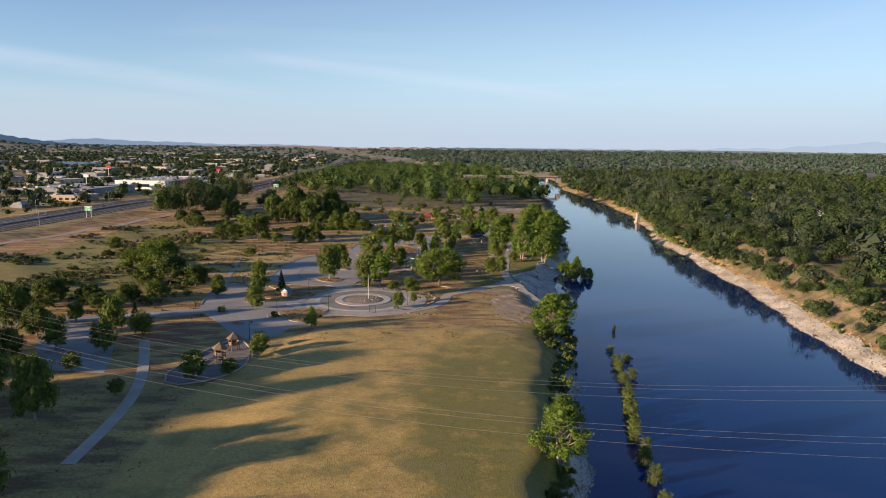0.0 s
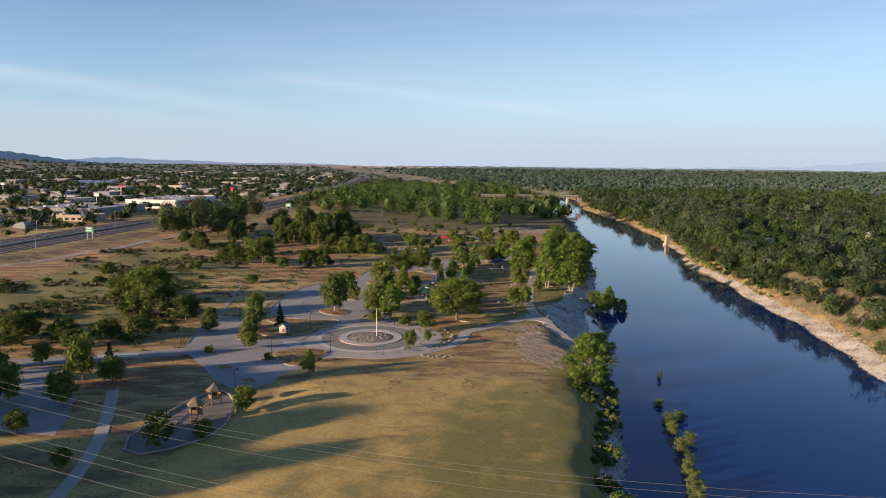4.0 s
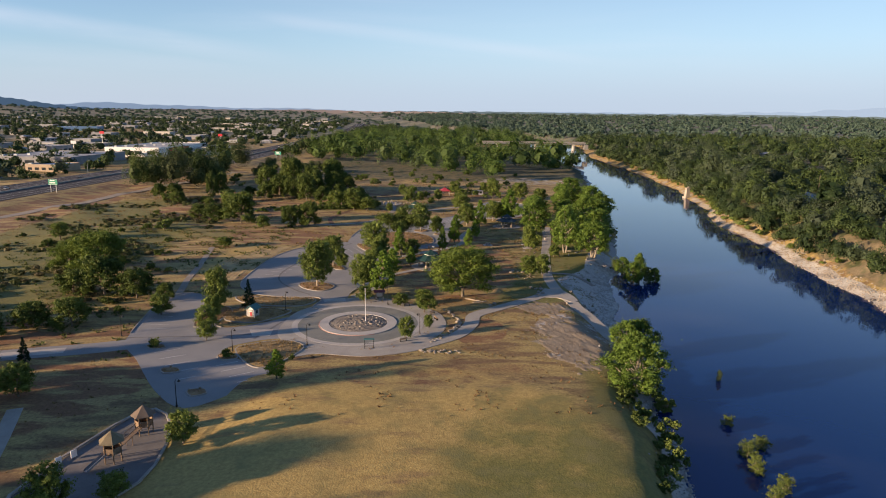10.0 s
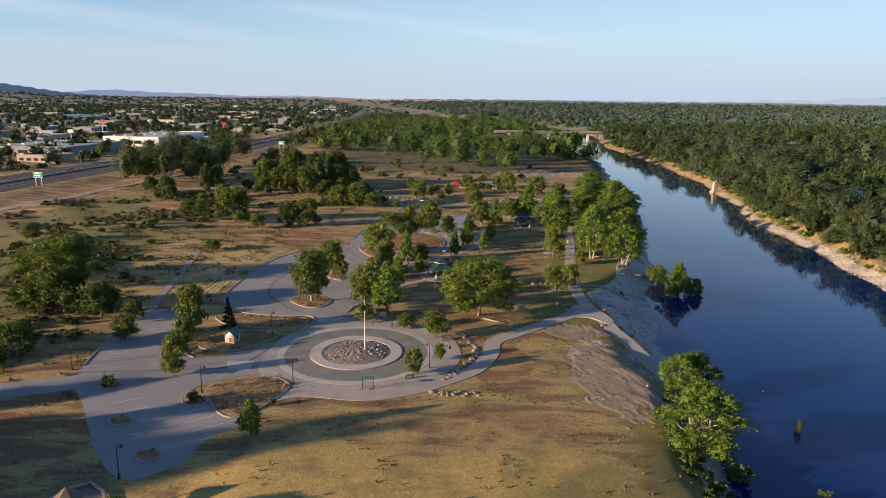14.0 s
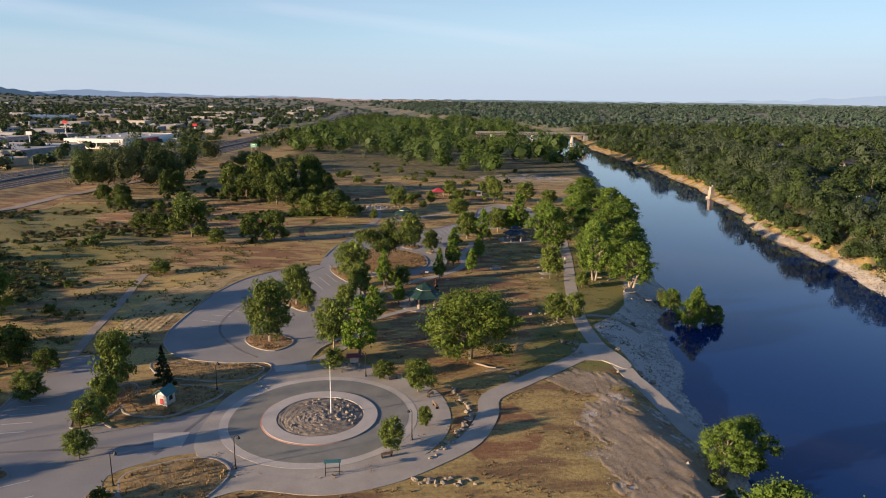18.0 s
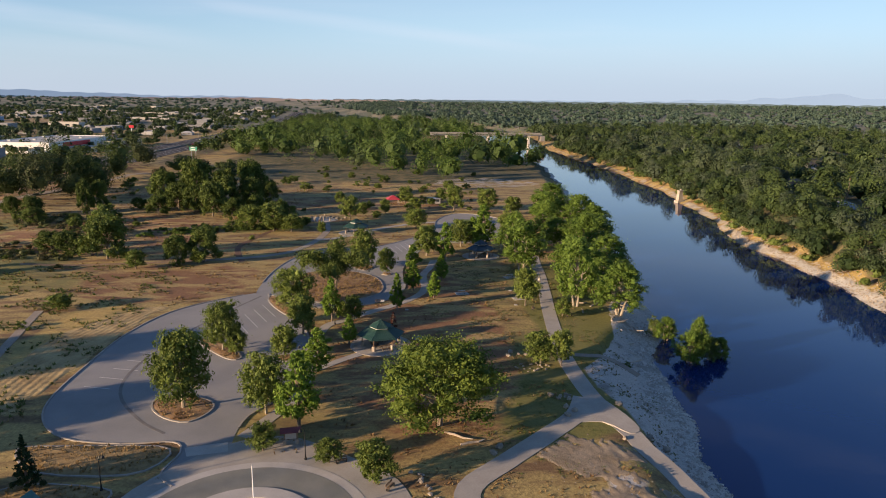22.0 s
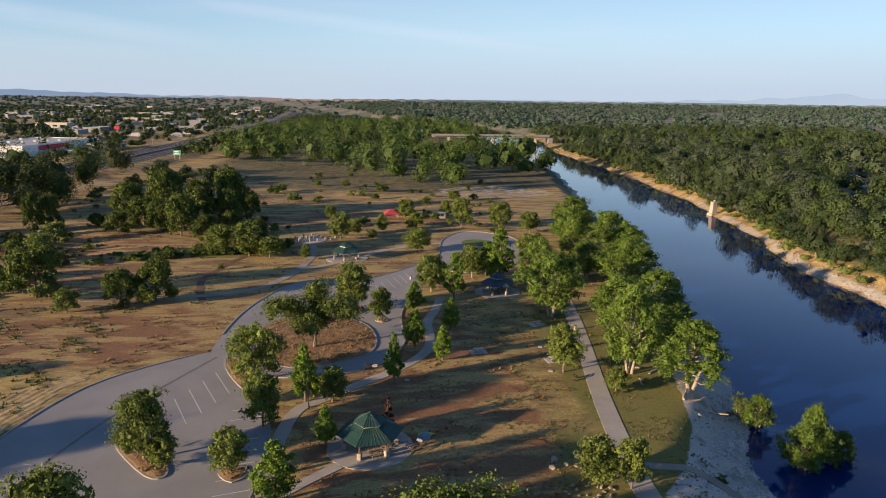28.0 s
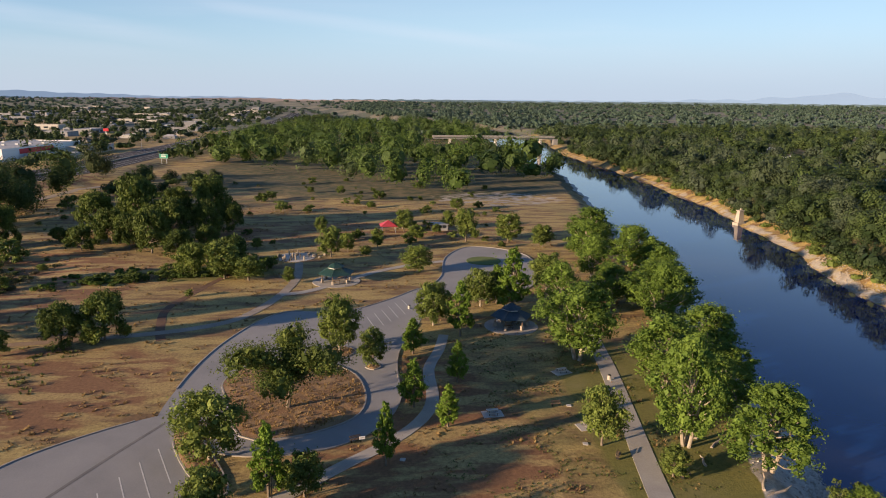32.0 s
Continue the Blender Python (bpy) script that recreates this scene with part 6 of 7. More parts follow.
# tent
tent = thing("camping_tent", "lime green and grey-blue dome tent on the dry lawn", "tent", at=(4.2, 278.8, 0.02), turn=25)
for name, m, a0, a1 in (("fly", M_TENTLIME, 0, 3), ("side", M_TENTBLUE, 3, 6)):
    bm = bmesh.new()
    apex = bm.verts.new((0, 0, 1.15))
    low = [bm.verts.new((1.35 * math.cos(k * math.tau / 6), 1.0 * math.sin(k * math.tau / 6), 0.0)) for k in range(a0, a1 + 1)]
    mid = [bm.verts.new((1.05 * math.cos(k * math.tau / 6), 0.78 * math.sin(k * math.tau / 6), 0.72)) for k in range(a0, a1 + 1)]
    for k in range(3):
        bm.faces.new((low[k], low[k + 1], mid[k + 1], mid[k]))
        bm.faces.new((mid[k], mid[k + 1], apex))
    part(name, bm, m, tent)
part("guy_wing", mesh_of("guy_wing", [(1.3, 0.2, 0.02), (2.3, 0.5, 0.02), (1.1, 0.8, 0.5), (1.3, 0.2, -0.02)], [(0, 1, 2), (0, 2, 3)], M_TENTLIME), M_TENTLIME, tent)

# play area
PLAY = smooth_line([(-56.5, 142), (-51.5, 135), (-43, 141.5), (-41, 150), (-43.5, 162), (-48.5, 168), (-52.5, 162)], True, 2)
slab("play_area", PLAY, 0.05, M_PLAYGREY, "dark play area surface with a low pale wall", category="playground")
kerb(PLAY, closed=True, width=0.35, top=0.45, label="low pale wall round the play area")


def play_tower(x, y, roof, label, turn):
    root = thing("play_tower", label, "play tower", "play towers", at=(x, y, 0.05), turn=turn)
    for k in range(6):
        a = k * math.tau / 6
        part("post", tube([(1.25 * math.cos(a), 1.25 * math.sin(a), 0), (1.25 * math.cos(a), 1.25 * math.sin(a), 3.4)], [0.09, 0.09], 6), M_WOOD, root)
        b = a + math.tau / 6
        part("rail_panel", mesh_of("rail_panel", [(1.25 * math.cos(a), 1.25 * math.sin(a), 1.5), (1.25 * math.cos(b), 1.25 * math.sin(b), 1.5), (1.25 * math.cos(b), 1.25 * math.sin(b), 2.3), (1.25 * math.cos(a), 1.25 * math.sin(a), 2.3)], [(0, 1, 2, 3)], M_WOOD), M_WOOD, root)
        bm = bmesh.new()
        v = [bm.verts.new(q) for q in ((1.85 * math.cos(a), 1.85 * math.sin(a), 3.2), (1.85 * math.cos(b), 1.85 * math.sin(b), 3.2), (0, 0, 4.7))]
        w = [bm.verts.new(q.co - Vector((0, 0, 0.08))) for q in v]
        bm.faces.new(v)
        bm.faces.new(w[::-1])
        for i in range(3):
            bm.faces.new((v[i], w[i], w[(i + 1) % 3], v[(i + 1) % 3]))
        part("roof_panel", bm, roof, root)
    part("deck", lathe([(1.35, 1.35), (1.35, 1.5)], 6), M_WOOD, root)
    slide = part("slide", mesh_of("slide", [(1.2, -0.4, 1.5), (1.2, 0.4, 1.5), (4.2, 0.4, 0.25), (4.2, -0.4, 0.25), (1.2, -0.4, 1.8), (4.2, -0.4, 0.55), (1.2, 0.4, 1.8), (4.2, 0.4, 0.55)], [(0, 1, 2, 3), (0, 3, 5, 4), (1, 6, 7, 2)], M_GREYWALL), M_GREYWALL, root, "grey slide chute")
    return root


play_tower(-47.6, 151.5, M_CANVAS, "wooden play tower with a pointed olive-tan roof and slide", -120)
play_tower(-46.8, 160, M_BROWNROOF, "taller dark wooden play tower with a pointed brown roof", 200)
bridge_deck = thing("play_bridge", "wooden walkway between the play towers", "play bridge", at=(0, 0, 0.05))
part("deck", box(0.9, 6.2, 0.1, (-47.2, 155.8, 1.4), -4), M_WOOD, bridge_deck)
for s in (-0.45, 0.45):
    part("rail", tube([(-47.4 + s, 152.8, 2.2), (-47.0 + s, 158.8, 2.2)], [0.05, 0.05], 5), M_WOOD, bridge_deck)
    part("leg", tube([(-47.2 + s, 155.8, 0), (-47.2 + s, 155.8, 1.45)], [0.06, 0.06], 5), M_WOOD, bridge_deck)
for x, y in ((-53.5, 152), (-54.6, 150)):
    p = thing("climbing_board", "pale upright climbing board in the play area", "climbing board", "climbing boards", at=(x, y, 0.05), turn=60)
    part("panel", box(0.9, 0.12, 1.1, (0, 0, 0.2), 0, 0.02), M_WHITE, p)
    part("post", box(0.1, 0.1, 1.3, (0, 0.12, 0)), M_WOOD, p)
slab("court", [(-91, 146), (-70.5, 143), (-73.5, 153), (-78, 164), (-86, 174), (-97, 186), (-104, 180), (-95, 160)], 0.03, M_ASPHALT, "grey asphalt court in the shade of trees", category="court")

# buildings north of the car parks
def hip_house(name, x, y, sx, sy, h, rise, wall, roof, label, category, turn=0, group="", z=None, windows=2):
    root = thing(name, label, category, group, at=(x, y, drape(x, y, -0.1) if z is None else z), turn=turn)
    part("wall", box(sx, sy, h), wall, root)
    bm = bmesh.new()
    e = 0.5
    a = [bm.verts.new(q) for q in ((-sx / 2 - e, -sy / 2 - e, h), (sx / 2 + e, -sy / 2 - e, h), (sx / 2 + e, sy / 2 + e, h), (-sx / 2 - e, sy / 2 + e, h))]
    ins = min(sx, sy) / 2
    b = [bm.verts.new(q) for q in ((-sx / 2 + ins - e, 0, h + rise), (sx / 2 - ins + e, 0, h + rise))] if sx >= sy else [bm.verts.new(q) for q in ((0, -sy / 2 + ins - e, h + rise), (0, sy / 2 - ins + e, h + rise))]
    if sx >= sy:
        fs = ((a[0], a[1], b[1], b[0]), (a[1], a[2], b[1]), (a[2], a[3], b[0], b[1]), (a[3], a[0], b[0]))
    else:
        fs = ((a[0], a[1], b[0]), (a[1], a[2], b[1], b[0]), (a[2], a[3], b[1]), (a[3], a[0], b[0], b[1]))
    for f in fs:
        bm.faces.new(f)
    bm.faces.new(a[::-1])
    part("roof", bm, roof, root)
    for k in range(windows):
        u = (k + 0.5) / windows - 0.5
        w = part("window", box(1.3, 0.08, 1.1, (u * sx * 0.9, -sy / 2 - 0.02, h * 0.42)), M_GLASS, root)
    part("door", box(0.95, 0.08, 2.05, (sx * 0.32, sy / 2 + 0.02, 0)), M_TAN, root)
    return root


shade = thing("red_shade_shelter", "open shelter with a bright red hip roof", "shelter", at=(2, 470, 0.0), turn=5)
for sx in (-2.6, 2.6):
    for sy in (-2.6, 2.6):
        part("post", box(0.18, 0.18, 2.6, (sx, sy, 0)), M_STEEL, shade)
part("roof", lathe([(4.6, 2.55), (4.6, 2.65), (0.3, 4.5)], 4, start=math.pi / 4), M_REDROOF, shade)
hip_house("restroom_building", 7.5, 478, 6, 5, 2.8, 1.5, M_TAN, M_ROOF, "tan restroom building with a green hip roof", "restroom")
hip_house("skate_store_building", 22, 474, 7, 5, 2.6, 0.3, M_GREYWALL, M_GREYROOF, "low grey flat-roofed utility building", "building", windows=3)
g = random.Random(9)
for k in range(16):
    st = tagged(new("standing_stone", ROCKS[k % 5]), "upright pale grey stone of the water garden", "stone", "standing stones")
    st.matrix_basis = pose(-29 + g.uniform(-4.5, 5), 428 + g.uniform(-5, 5), 0.7, 0, 0, g.uniform(0, 360)) @ Matrix.Diagonal((0.35, 0.3, g.uniform(1.0, 2.2), 1))
slab("water_garden_paving", ring(-28.5, 428, 6.5, 20), 0.07, M_CONCRETE, "pale paving of the stone garden")

# driftwood and stumps on the bank
def log(x, y, length, turn, r=0.22, tilt=4):
    root = tagged(new("driftwood_log", part_mesh(tube([(-length / 2, 0, 0), (-length / 6, 0.12, 0.05), (length / 5, -0.1, 0.02), (length / 2, 0.15, 0.1)], [r, r * 0.9, r * 0.75, r * 0.3], 7), M_TIMBER)), "bleached driftwood log lying on the bank", "log", "driftwood")
    root.matrix_basis = pose(x, y, drape(x, y, r * 0.7), 0, -tilt, turn)
    return root


def part_mesh(bm, material):
    me = bpy.data.meshes.new("mesh")
    bm.to_mesh(me)
    bm.free()
    me.materials.append(material)
    return me


for x, y, n, t in ((52, 289, 5, 20), (54, 287.5, 6, -30), (51, 291, 4, 60), (56, 290, 4, 100), (36, 193.6, 5, -20), (34.5, 194.4, 4, 10), (41, 182, 4, 50), (38.2, 168, 3, 20), (8, 237, 5, -40), (10, 235, 4, 10), (50, 302, 4, 40), (47, 303.5, 3, -10), (45.4, 297, 2.5, 80), (30, 123, 4, 70)):
    log(x, y, n, t)

for x, y, r in ((-24.2, 431.5, 0.9), (-22.4, 429.2, 1.1), (-20.6, 427.4, 0.8), (-19.2, 430.4, 1.0), (-25.6, 434, 0.8)):
    boulder(x, y, r)
for x, y, a, t, sx in ((49.3, 273.2, 24, 4, 3.4), (50.6, 277.2, -30, -6, 2.0), (48.2, 268.4, 60, 5, 1.8), (51.8, 281.6, 10, 7, 1.6)):
    chunk = thing("concrete_slab", "broken pale concrete slab lying on the river beach", "concrete slab", "beach slabs", at=(x, y, drape(x, y, -0.05)), turn=a)
    ob = part("slab", box(sx, sx * 0.55, 0.34, (0, 0, 0), 0, 0.06), M_OLDCONCRETE, chunk)
    ob.rotation_euler = (radians(t), radians(-t), 0)

# old bridge tower on the far bank
tower = thing("old_bridge_pier", "weathered pale concrete pier of a vanished bridge", "bridge pier", at=(162.3, 501, WATER - 1.0), turn=14)
part("base", box(4.6, 3.6, 2.2, (0, 0, 0), 0, 0.15), M_PIER, tower)
bm = bmesh.new()
lo = [bm.verts.new((sx * 1.5, sy * 1.25, 2.2)) for sx, sy in ((-1, -1), (1, -1), (1, 1), (-1, 1))]
hi = [bm.verts.new((sx * 1.1, sy * 0.9, 7.4)) for sx, sy in ((-1, -1), (1, -1), (1, 1), (-1, 1))]
for k in range(4):
    bm.faces.new((lo[k], lo[(k + 1) % 4], hi[(k + 1) % 4], hi[k]))
bm.faces.new(hi)
part("shaft", bm, M_PIER, tower)
part("cap", box(2.8, 2.3, 0.45, (0, 0, 7.4), 0, 0.08), M_PIER, tower)
part("post", box(0.8, 0.8, 0.8, (0.4, 0, 7.85), 0, 0.05), M_PIER, tower)

# road bridge
rb_ = thing("road_bridge", "long pale concrete girder bridge over the river", "bridge", at=(0, 945, 0), turn=-1.5)
part("deck", box(133, 13, 0.9, (120.5, 0, 11.6), 0, 0.1), M_BRIDGE, rb_)
for s in (-6.2, 6.2):
    part("parapet", box(133, 0.4, 0.9, (120.5, s, 12.5)), M_BRIDGE, rb_)
for s in (-4, 0, 4):
    part("girder", box(132, 1.0, 1.5, (120.5, s, 10.1)), M_GREYWALL, rb_)
for x in (73, 123, 172):
    p = part("pier", box(2.4, 9.0, 15.2, (x, 0, -6.5), 0, 0.3), M_CONCRETE, rb_)
    part("pier_cap", box(2.8, 12, 1.2, (x, 0, 8.9), 0, 0.1), M_OLDCONCRETE, p)
part("abutment", box(5, 13, 6, (188, 0, 4.2)), M_BRIDGE, rb_)

# power lines over the field and river
def wire_line(y0, m, lift):
    root = thing("power_line", "thin grey power cables sagging across field and river", "power line", "power lines")
    for k, (dy, dz) in enumerate(((0, 0), (-2.2, 0.2), (-5.4, 0.0))):
        pts = [(x, y0 + dy + m * x, 13.6 + lift + dz + 0.0229 * x + 0.00092 * x * x) for x in range(-190, 231, 14)]
        part("cable", tube(pts, [0.013] * len(pts), 4), M_WIRE, root)
    for x in (-190, 230):
        z = drape(x, y0 + m * x, -0.5)
        top = 13.6 + lift + 0.0229 * x + 0.00092 * x * x + 1.5
        part("mast", tube([(x, y0 - 2.6 + m * x, z), (x, y0 - 2.6 + m * x, top)], [0.45, 0.22], 8), M_STEEL, root)
        part("crossarm", tube([(x, y0 - 6.4 + m * x, top - 1.5), (x, y0 + 1 + m * x, top - 1.5)], [0.14, 0.14], 6), M_STEEL, root)
    return root


wire_line(104.5, -0.304, 0)
wire_line(89.0, -0.34, 0.3)

# freeway signs, lamp masts and cars
def road_sign(x, y, turn, label, w=7.0, h=4.2, z=2.0):
    root = thing("freeway_sign", label, "road sign", "freeway signs", at=(x, y, z), turn=turn)
    for s in (-w * 0.3, w * 0.3):
        part("post", box(0.25, 0.25, 4.6, (s, 0.2, 0)), M_STEEL, root)
    p = part("panel", box(w, 0.14, h, (0, 0, 4.2), 0, 0.05), M_SIGNGREEN, root)
    part("border", box(w - 0.3, 0.03, 0.12, (0, -0.09, 4.2 + h - 0.3)), M_WHITE, p)
    part("border", box(w - 0.3, 0.03, 0.12, (0, -0.09, 4.35)), M_WHITE, p)
    for k in range(2):
        part("writing_bar", box(w * (0.62 - 0.12 * k), 0.03, 0.5, (-0.3, -0.09, 5.2 + 1.3 * k)), M_WHITE, p)
    return root


road_sign(-222, 444, -6, "green freeway sign with white lettering bars", 5.6, 3.2)
road_sign(-161.2, 726, -8, "green freeway exit sign beside the carriageway", 6.5, 3.4)
for y in (330, 395, 470, 560, 650, 760, 880, 1000):
    x = float(freeway_x(y)) + (25 if (y // 5) % 2 else -25)
    m = thing("street_lamp", "tall galvanised freeway lamp mast", "street lamp", "freeway lamps", at=(x, y, 2.0))
    part("pole", tube([(0, 0, 0), (0, 0, 9)], [0.13, 0.08], 6), M_STEEL, m)
    part("arm", tube([(0, 0, 8.9), (-2.2 if x > freeway_x(y) else 2.2, 0, 9.5)], [0.07, 0.05], 5), M_STEEL, m)


def car(x, y, turn, paint, label, z):
    root = thing("car", label, "car", "cars", at=(x, y, z), turn=turn)
    bm = bmesh.new()
    secs = [(-2.2, 0.75, 0.45, 0.85), (-1.5, 0.88, 0.35, 1.0), (0.9, 0.9, 0.35, 0.95), (2.0, 0.85, 0.35, 0.85), (2.25, 0.7, 0.45, 0.7)]
    rows = [[bm.verts.new(q) for q in ((-w, yy, lo), (w, yy, lo), (w, yy, hi), (-w, yy, hi))] for yy, w, lo, hi in secs]
    for a, b in zip(rows, rows[1:]):
        for k in range(4):
            bm.faces.new((a[k], a[(k + 1) % 4], b[(k + 1) % 4], b[k]))
    bm.faces.new(rows[0][::-1])
    bm.faces.new(rows[-1])
    bmesh.ops.recalc_face_normals(bm, faces=bm.faces)
    part("body", bm, paint, root)
    bm = bmesh.new()
    lo = [bm.verts.new(q) for q in ((-0.82, -1.7, 0.95), (0.82, -1.7, 0.95), (0.82, 1.0, 0.95), (-0.82, 1.0, 0.95))]
    hi = [bm.verts.new(q) for q in ((-0.66, -1.2, 1.45), (0.66, -1.2, 1.45), (0.66, 0.3, 1.45), (-0.66, 0.3, 1.45))]
    for k in range(4):
        bm.faces.new((lo[k], lo[(k + 1) % 4], hi[(k + 1) % 4], hi[k]))
    part("cabin", bm, M_GLASS, root)
    part("roof", box(1.34, 1.5, 0.05, (0, -0.45, 1.45)), paint, root)
    for sx in (-0.85, 0.85):
        for sy in (-1.35, 1.4):
            part("wheel", tube([(sx - 0.11, sy, 0.33), (sx + 0.11, sy, 0.33)], [0.33, 0.33], 10), M_RUBBER, root)
    return root


PAINTS = [(M_WHITE, "white"), (mat("silver_paint", lambda n, l: (0.45, 0.46, 0.47), 0.3, 0.6), "silver"), (mat("dark_car_paint", lambda n, l: (0.03, 0.035, 0.045), 0.25, 0.3), "dark"), (M_RED, "red")]
for k, (y, lane) in enumerate(((372, 5), (455, -9), (520, -5), (575, 9), (640, 5), (712, 9), (775, -6), (864, 6), (946, -9), (1010, 5))):
    car(float(freeway_x(y)) + lane, y, 8, PAINTS[k % 4][0], PAINTS[k % 4][1] + " car on the dark freeway lane", float(height(float(freeway_x(y)), y)) + 0.13)

# ---- the town ----
def block(name, x, y, sx, sy, h, wall, roof, label, turn=0, band=None, windows=5, group="buildings of the town", z=None):
    root = thing(name, label, "building", group, at=(x, y, drape(x, y, -0.3) if z is None else z), turn=turn)
    part("wall", box(sx, sy, h), wall, root)
    part("roof", box(sx - 0.8, sy - 0.8, 0.3, (0, 0, h - 0.2)), roof, root)
    for s in (-1, 1):
        part("parapet", box(sx, 0.4, 0.6, (0, s * (sy / 2 - 0.2), h)), wall, root)
        part("parapet", box(0.4, sy - 0.8, 0.6, (s * (sx / 2 - 0.2), 0, h)), wall, root)
    for k in range(windows):
        u = (k + 0.5) / windows - 0.5
        part("window", box(sx / windows * 0.55, 0.12, h * 0.36, (u * sx * 0.94, -sy / 2 - 0.03, h * 0.3)), M_GLASS, root)
    if band:
        part("sign_band", box(0.3, sy * 0.42, h * 0.42, (sx / 2 + 0.1, -sy * 0.1, h * 0.5)), band, root, "bright red sign band")
    for k in range(int(sx * sy / 700)):
        part("roof_unit", box(2.6, 2.0, 1.3, ((k * 7.3) % sx * 0.8 - sx * 0.4, (k * 11.7) % sy * 0.8 - sy * 0.4, h + 0.1)), M_STEEL, root)
    return root


block("store_building", -318, 822, 58, 118, 9.5, M_WHITE, M_GREYROOF, "large white store with a bright red front", -4, M_RED, 4)
block("store_building", -330, 905, 46, 48, 7, M_CREAM, M_GREYROOF, "long cream wing of the shopping centre", -4, None, 4)
block("warehouse", -356, 692, 76, 88, 7.5, M_GREYWALL, M_GREYROOF, "grey warehouse with a pale flat roof", -4)
block("office_building", -312, 602, 30, 24, 5.5, M_TAN, M_STEELBLUE, "low tan office with a blue roof edge", -4)
block("red_roof_restaurant", -440, 640, 26, 18, 5, M_TAN, M_REDROOF, "low restaurant with a dark red roof", 8)
block("factory", -750, 1470, 80, 40, 10, M_STEELBLUE, M_STEELBLUE, "long blue steel factory hall", 10)
tagged(new("field", mesh_of("field", [(-860, 1370, 3.0), (-600, 1370, 3.0), (-590, 1640, 3.2), (-900, 1640, 3.2)], [(0, 1, 2, 3)], M_DRYGRASS)), "open field of dry yellow grass in the town", "field", kind="structure")
WALLS = [(M_GREYROOF, "pale grey"), (M_GREYWALL, "grey"), (M_CREAM, "cream"), (M_GREYWALL, "grey")]
TOPS = [(M_GREYROOF, "pale flat"), (M_GREYROOF, "white flat"), (M_BROWNROOF, "brown flat")]
protos = []
for k in range(6):
    wall, wn_ = WALLS[k % 4]
    top, tn = TOPS[k % 3]
    protos.append((block("commercial_building", 0, -900, 34 + 9 * (k % 3), 20 + 6 * (k % 2), 5 + 1.3 * (k % 4), wall, top, f"low {wn_} commercial building with a {tn} roof", 0, None, 4, z=0), []))
for k in range(5):
    wall, wn_ = WALLS[(k + 1) % 4]
    roof, tn = ((M_BROWNROOF, "brown"), (M_GREYROOF, "pale grey"), (M_BROWNROOF, "dark brown"))[k % 3]
    protos.append((hip_house("house", 0, -900, 15 + 2 * (k % 2), 10, 3.0, 2.2, wall, roof, f"single-storey {wn_} house with a {tn} hip roof", "house", 0, "houses of the town", z=0), []))
g = random.Random(21)
placed = []


def set_down(proto, x, y, turn):
    src, done = proto
    m = pose(x, y, drape(x, y, -0.3), 0, 0, turn)
    if done:
        copy_thing(src, m)
    else:
        src.matrix_basis = m
        done.append(1)


tries = 0
while len(placed) < 250 and tries < 6000:
    tries += 1
    y = 520 + 2300 * g.random() ** 1.5
    x = float(freeway_x(y)) - 60 - g.random() * (0.62 * y)
    if any(abs(x - a) < 34 and abs(y - b) < 34 for a, b in placed) or (-400 < x < -270 and 570 < y < 940) or (-920 < x < -570 and 1350 < y < 1660):
        continue
    placed.append((x, y))
    set_down(protos[g.randrange(0, 6) if g.random() < 0.6 else g.randrange(6, 11)], x, y, -6 + g.choice((0, 90, 4, 94)))
for x, y, t in SUBURB:
    set_down(protos[6 + int(x) % 5], x, y, t)
for x, y, h in ((-560, 800, 16), (-420, 900, 20), (-380, 760, 14), (-640, 1000, 18), (-300, 980, 15)):
    s = thing("sign_pole", "tall roadside sign on a steel pole", "sign", "roadside signs", at=(x, y, drape(x, y, 0)))
    part("pole", tube([(0, 0, 0), (0, 0, h)], [0.35, 0.28], 8), M_STEEL, s)
    part("panel", box(5.5, 0.6, 3.2, (0, 0, h - 1.5), 0, 0.1), (M_RED if int(x) % 3 == 0 else M_WHITE), s)
palm = thing("palm_tree", "tall thin palm with a shaggy head", "tree", at=(205, 425, drape(205, 425, 0)))
part("trunk", tube([(0, 0, 0), (0.4, 0, 6), (0.5, 0.2, 13)], [0.3, 0.24, 0.2], 7), M_BARK, palm)
fronds = []
for k in range(26):
    a, e = k * 2.4, 0.9 - 1.5 * k / 26
    tip = np.array([0.5 + 2.4 * math.cos(a) * math.cos(e), 0.2 + 2.4 * math.sin(a) * math.cos(e), 13 + 2.2 * math.sin(e)])
    root_ = np.array([0.5, 0.2, 13.0])
    side = np.array([-math.sin(a), math.cos(a), 0]) * 0.35
    m_ = (tip + root_) / 2 + [0, 0, 0.4]
    fronds += [root_, m_ + side, tip, m_ - side]
part("crown", quads_of("crown", np.array(fronds), 4, L_OAK), L_OAK, palm)

# ---- rubble, tufts and litter on the ground ----
def inside(poly, x, y):
    """Which points lie in a plan outline."""
    poly = np.asarray(poly)
    res = np.zeros(len(x), bool)
    j = len(poly) - 1
    for i in range(len(poly)):
        a, b = poly[i], poly[j]
        hit = ((a[1] > y) != (b[1] > y)) & (x < (b[0] - a[0]) * (y - a[1]) / (b[1] - a[1] + 1e-12) + a[0])
        res ^= hit
        j = i
    return res


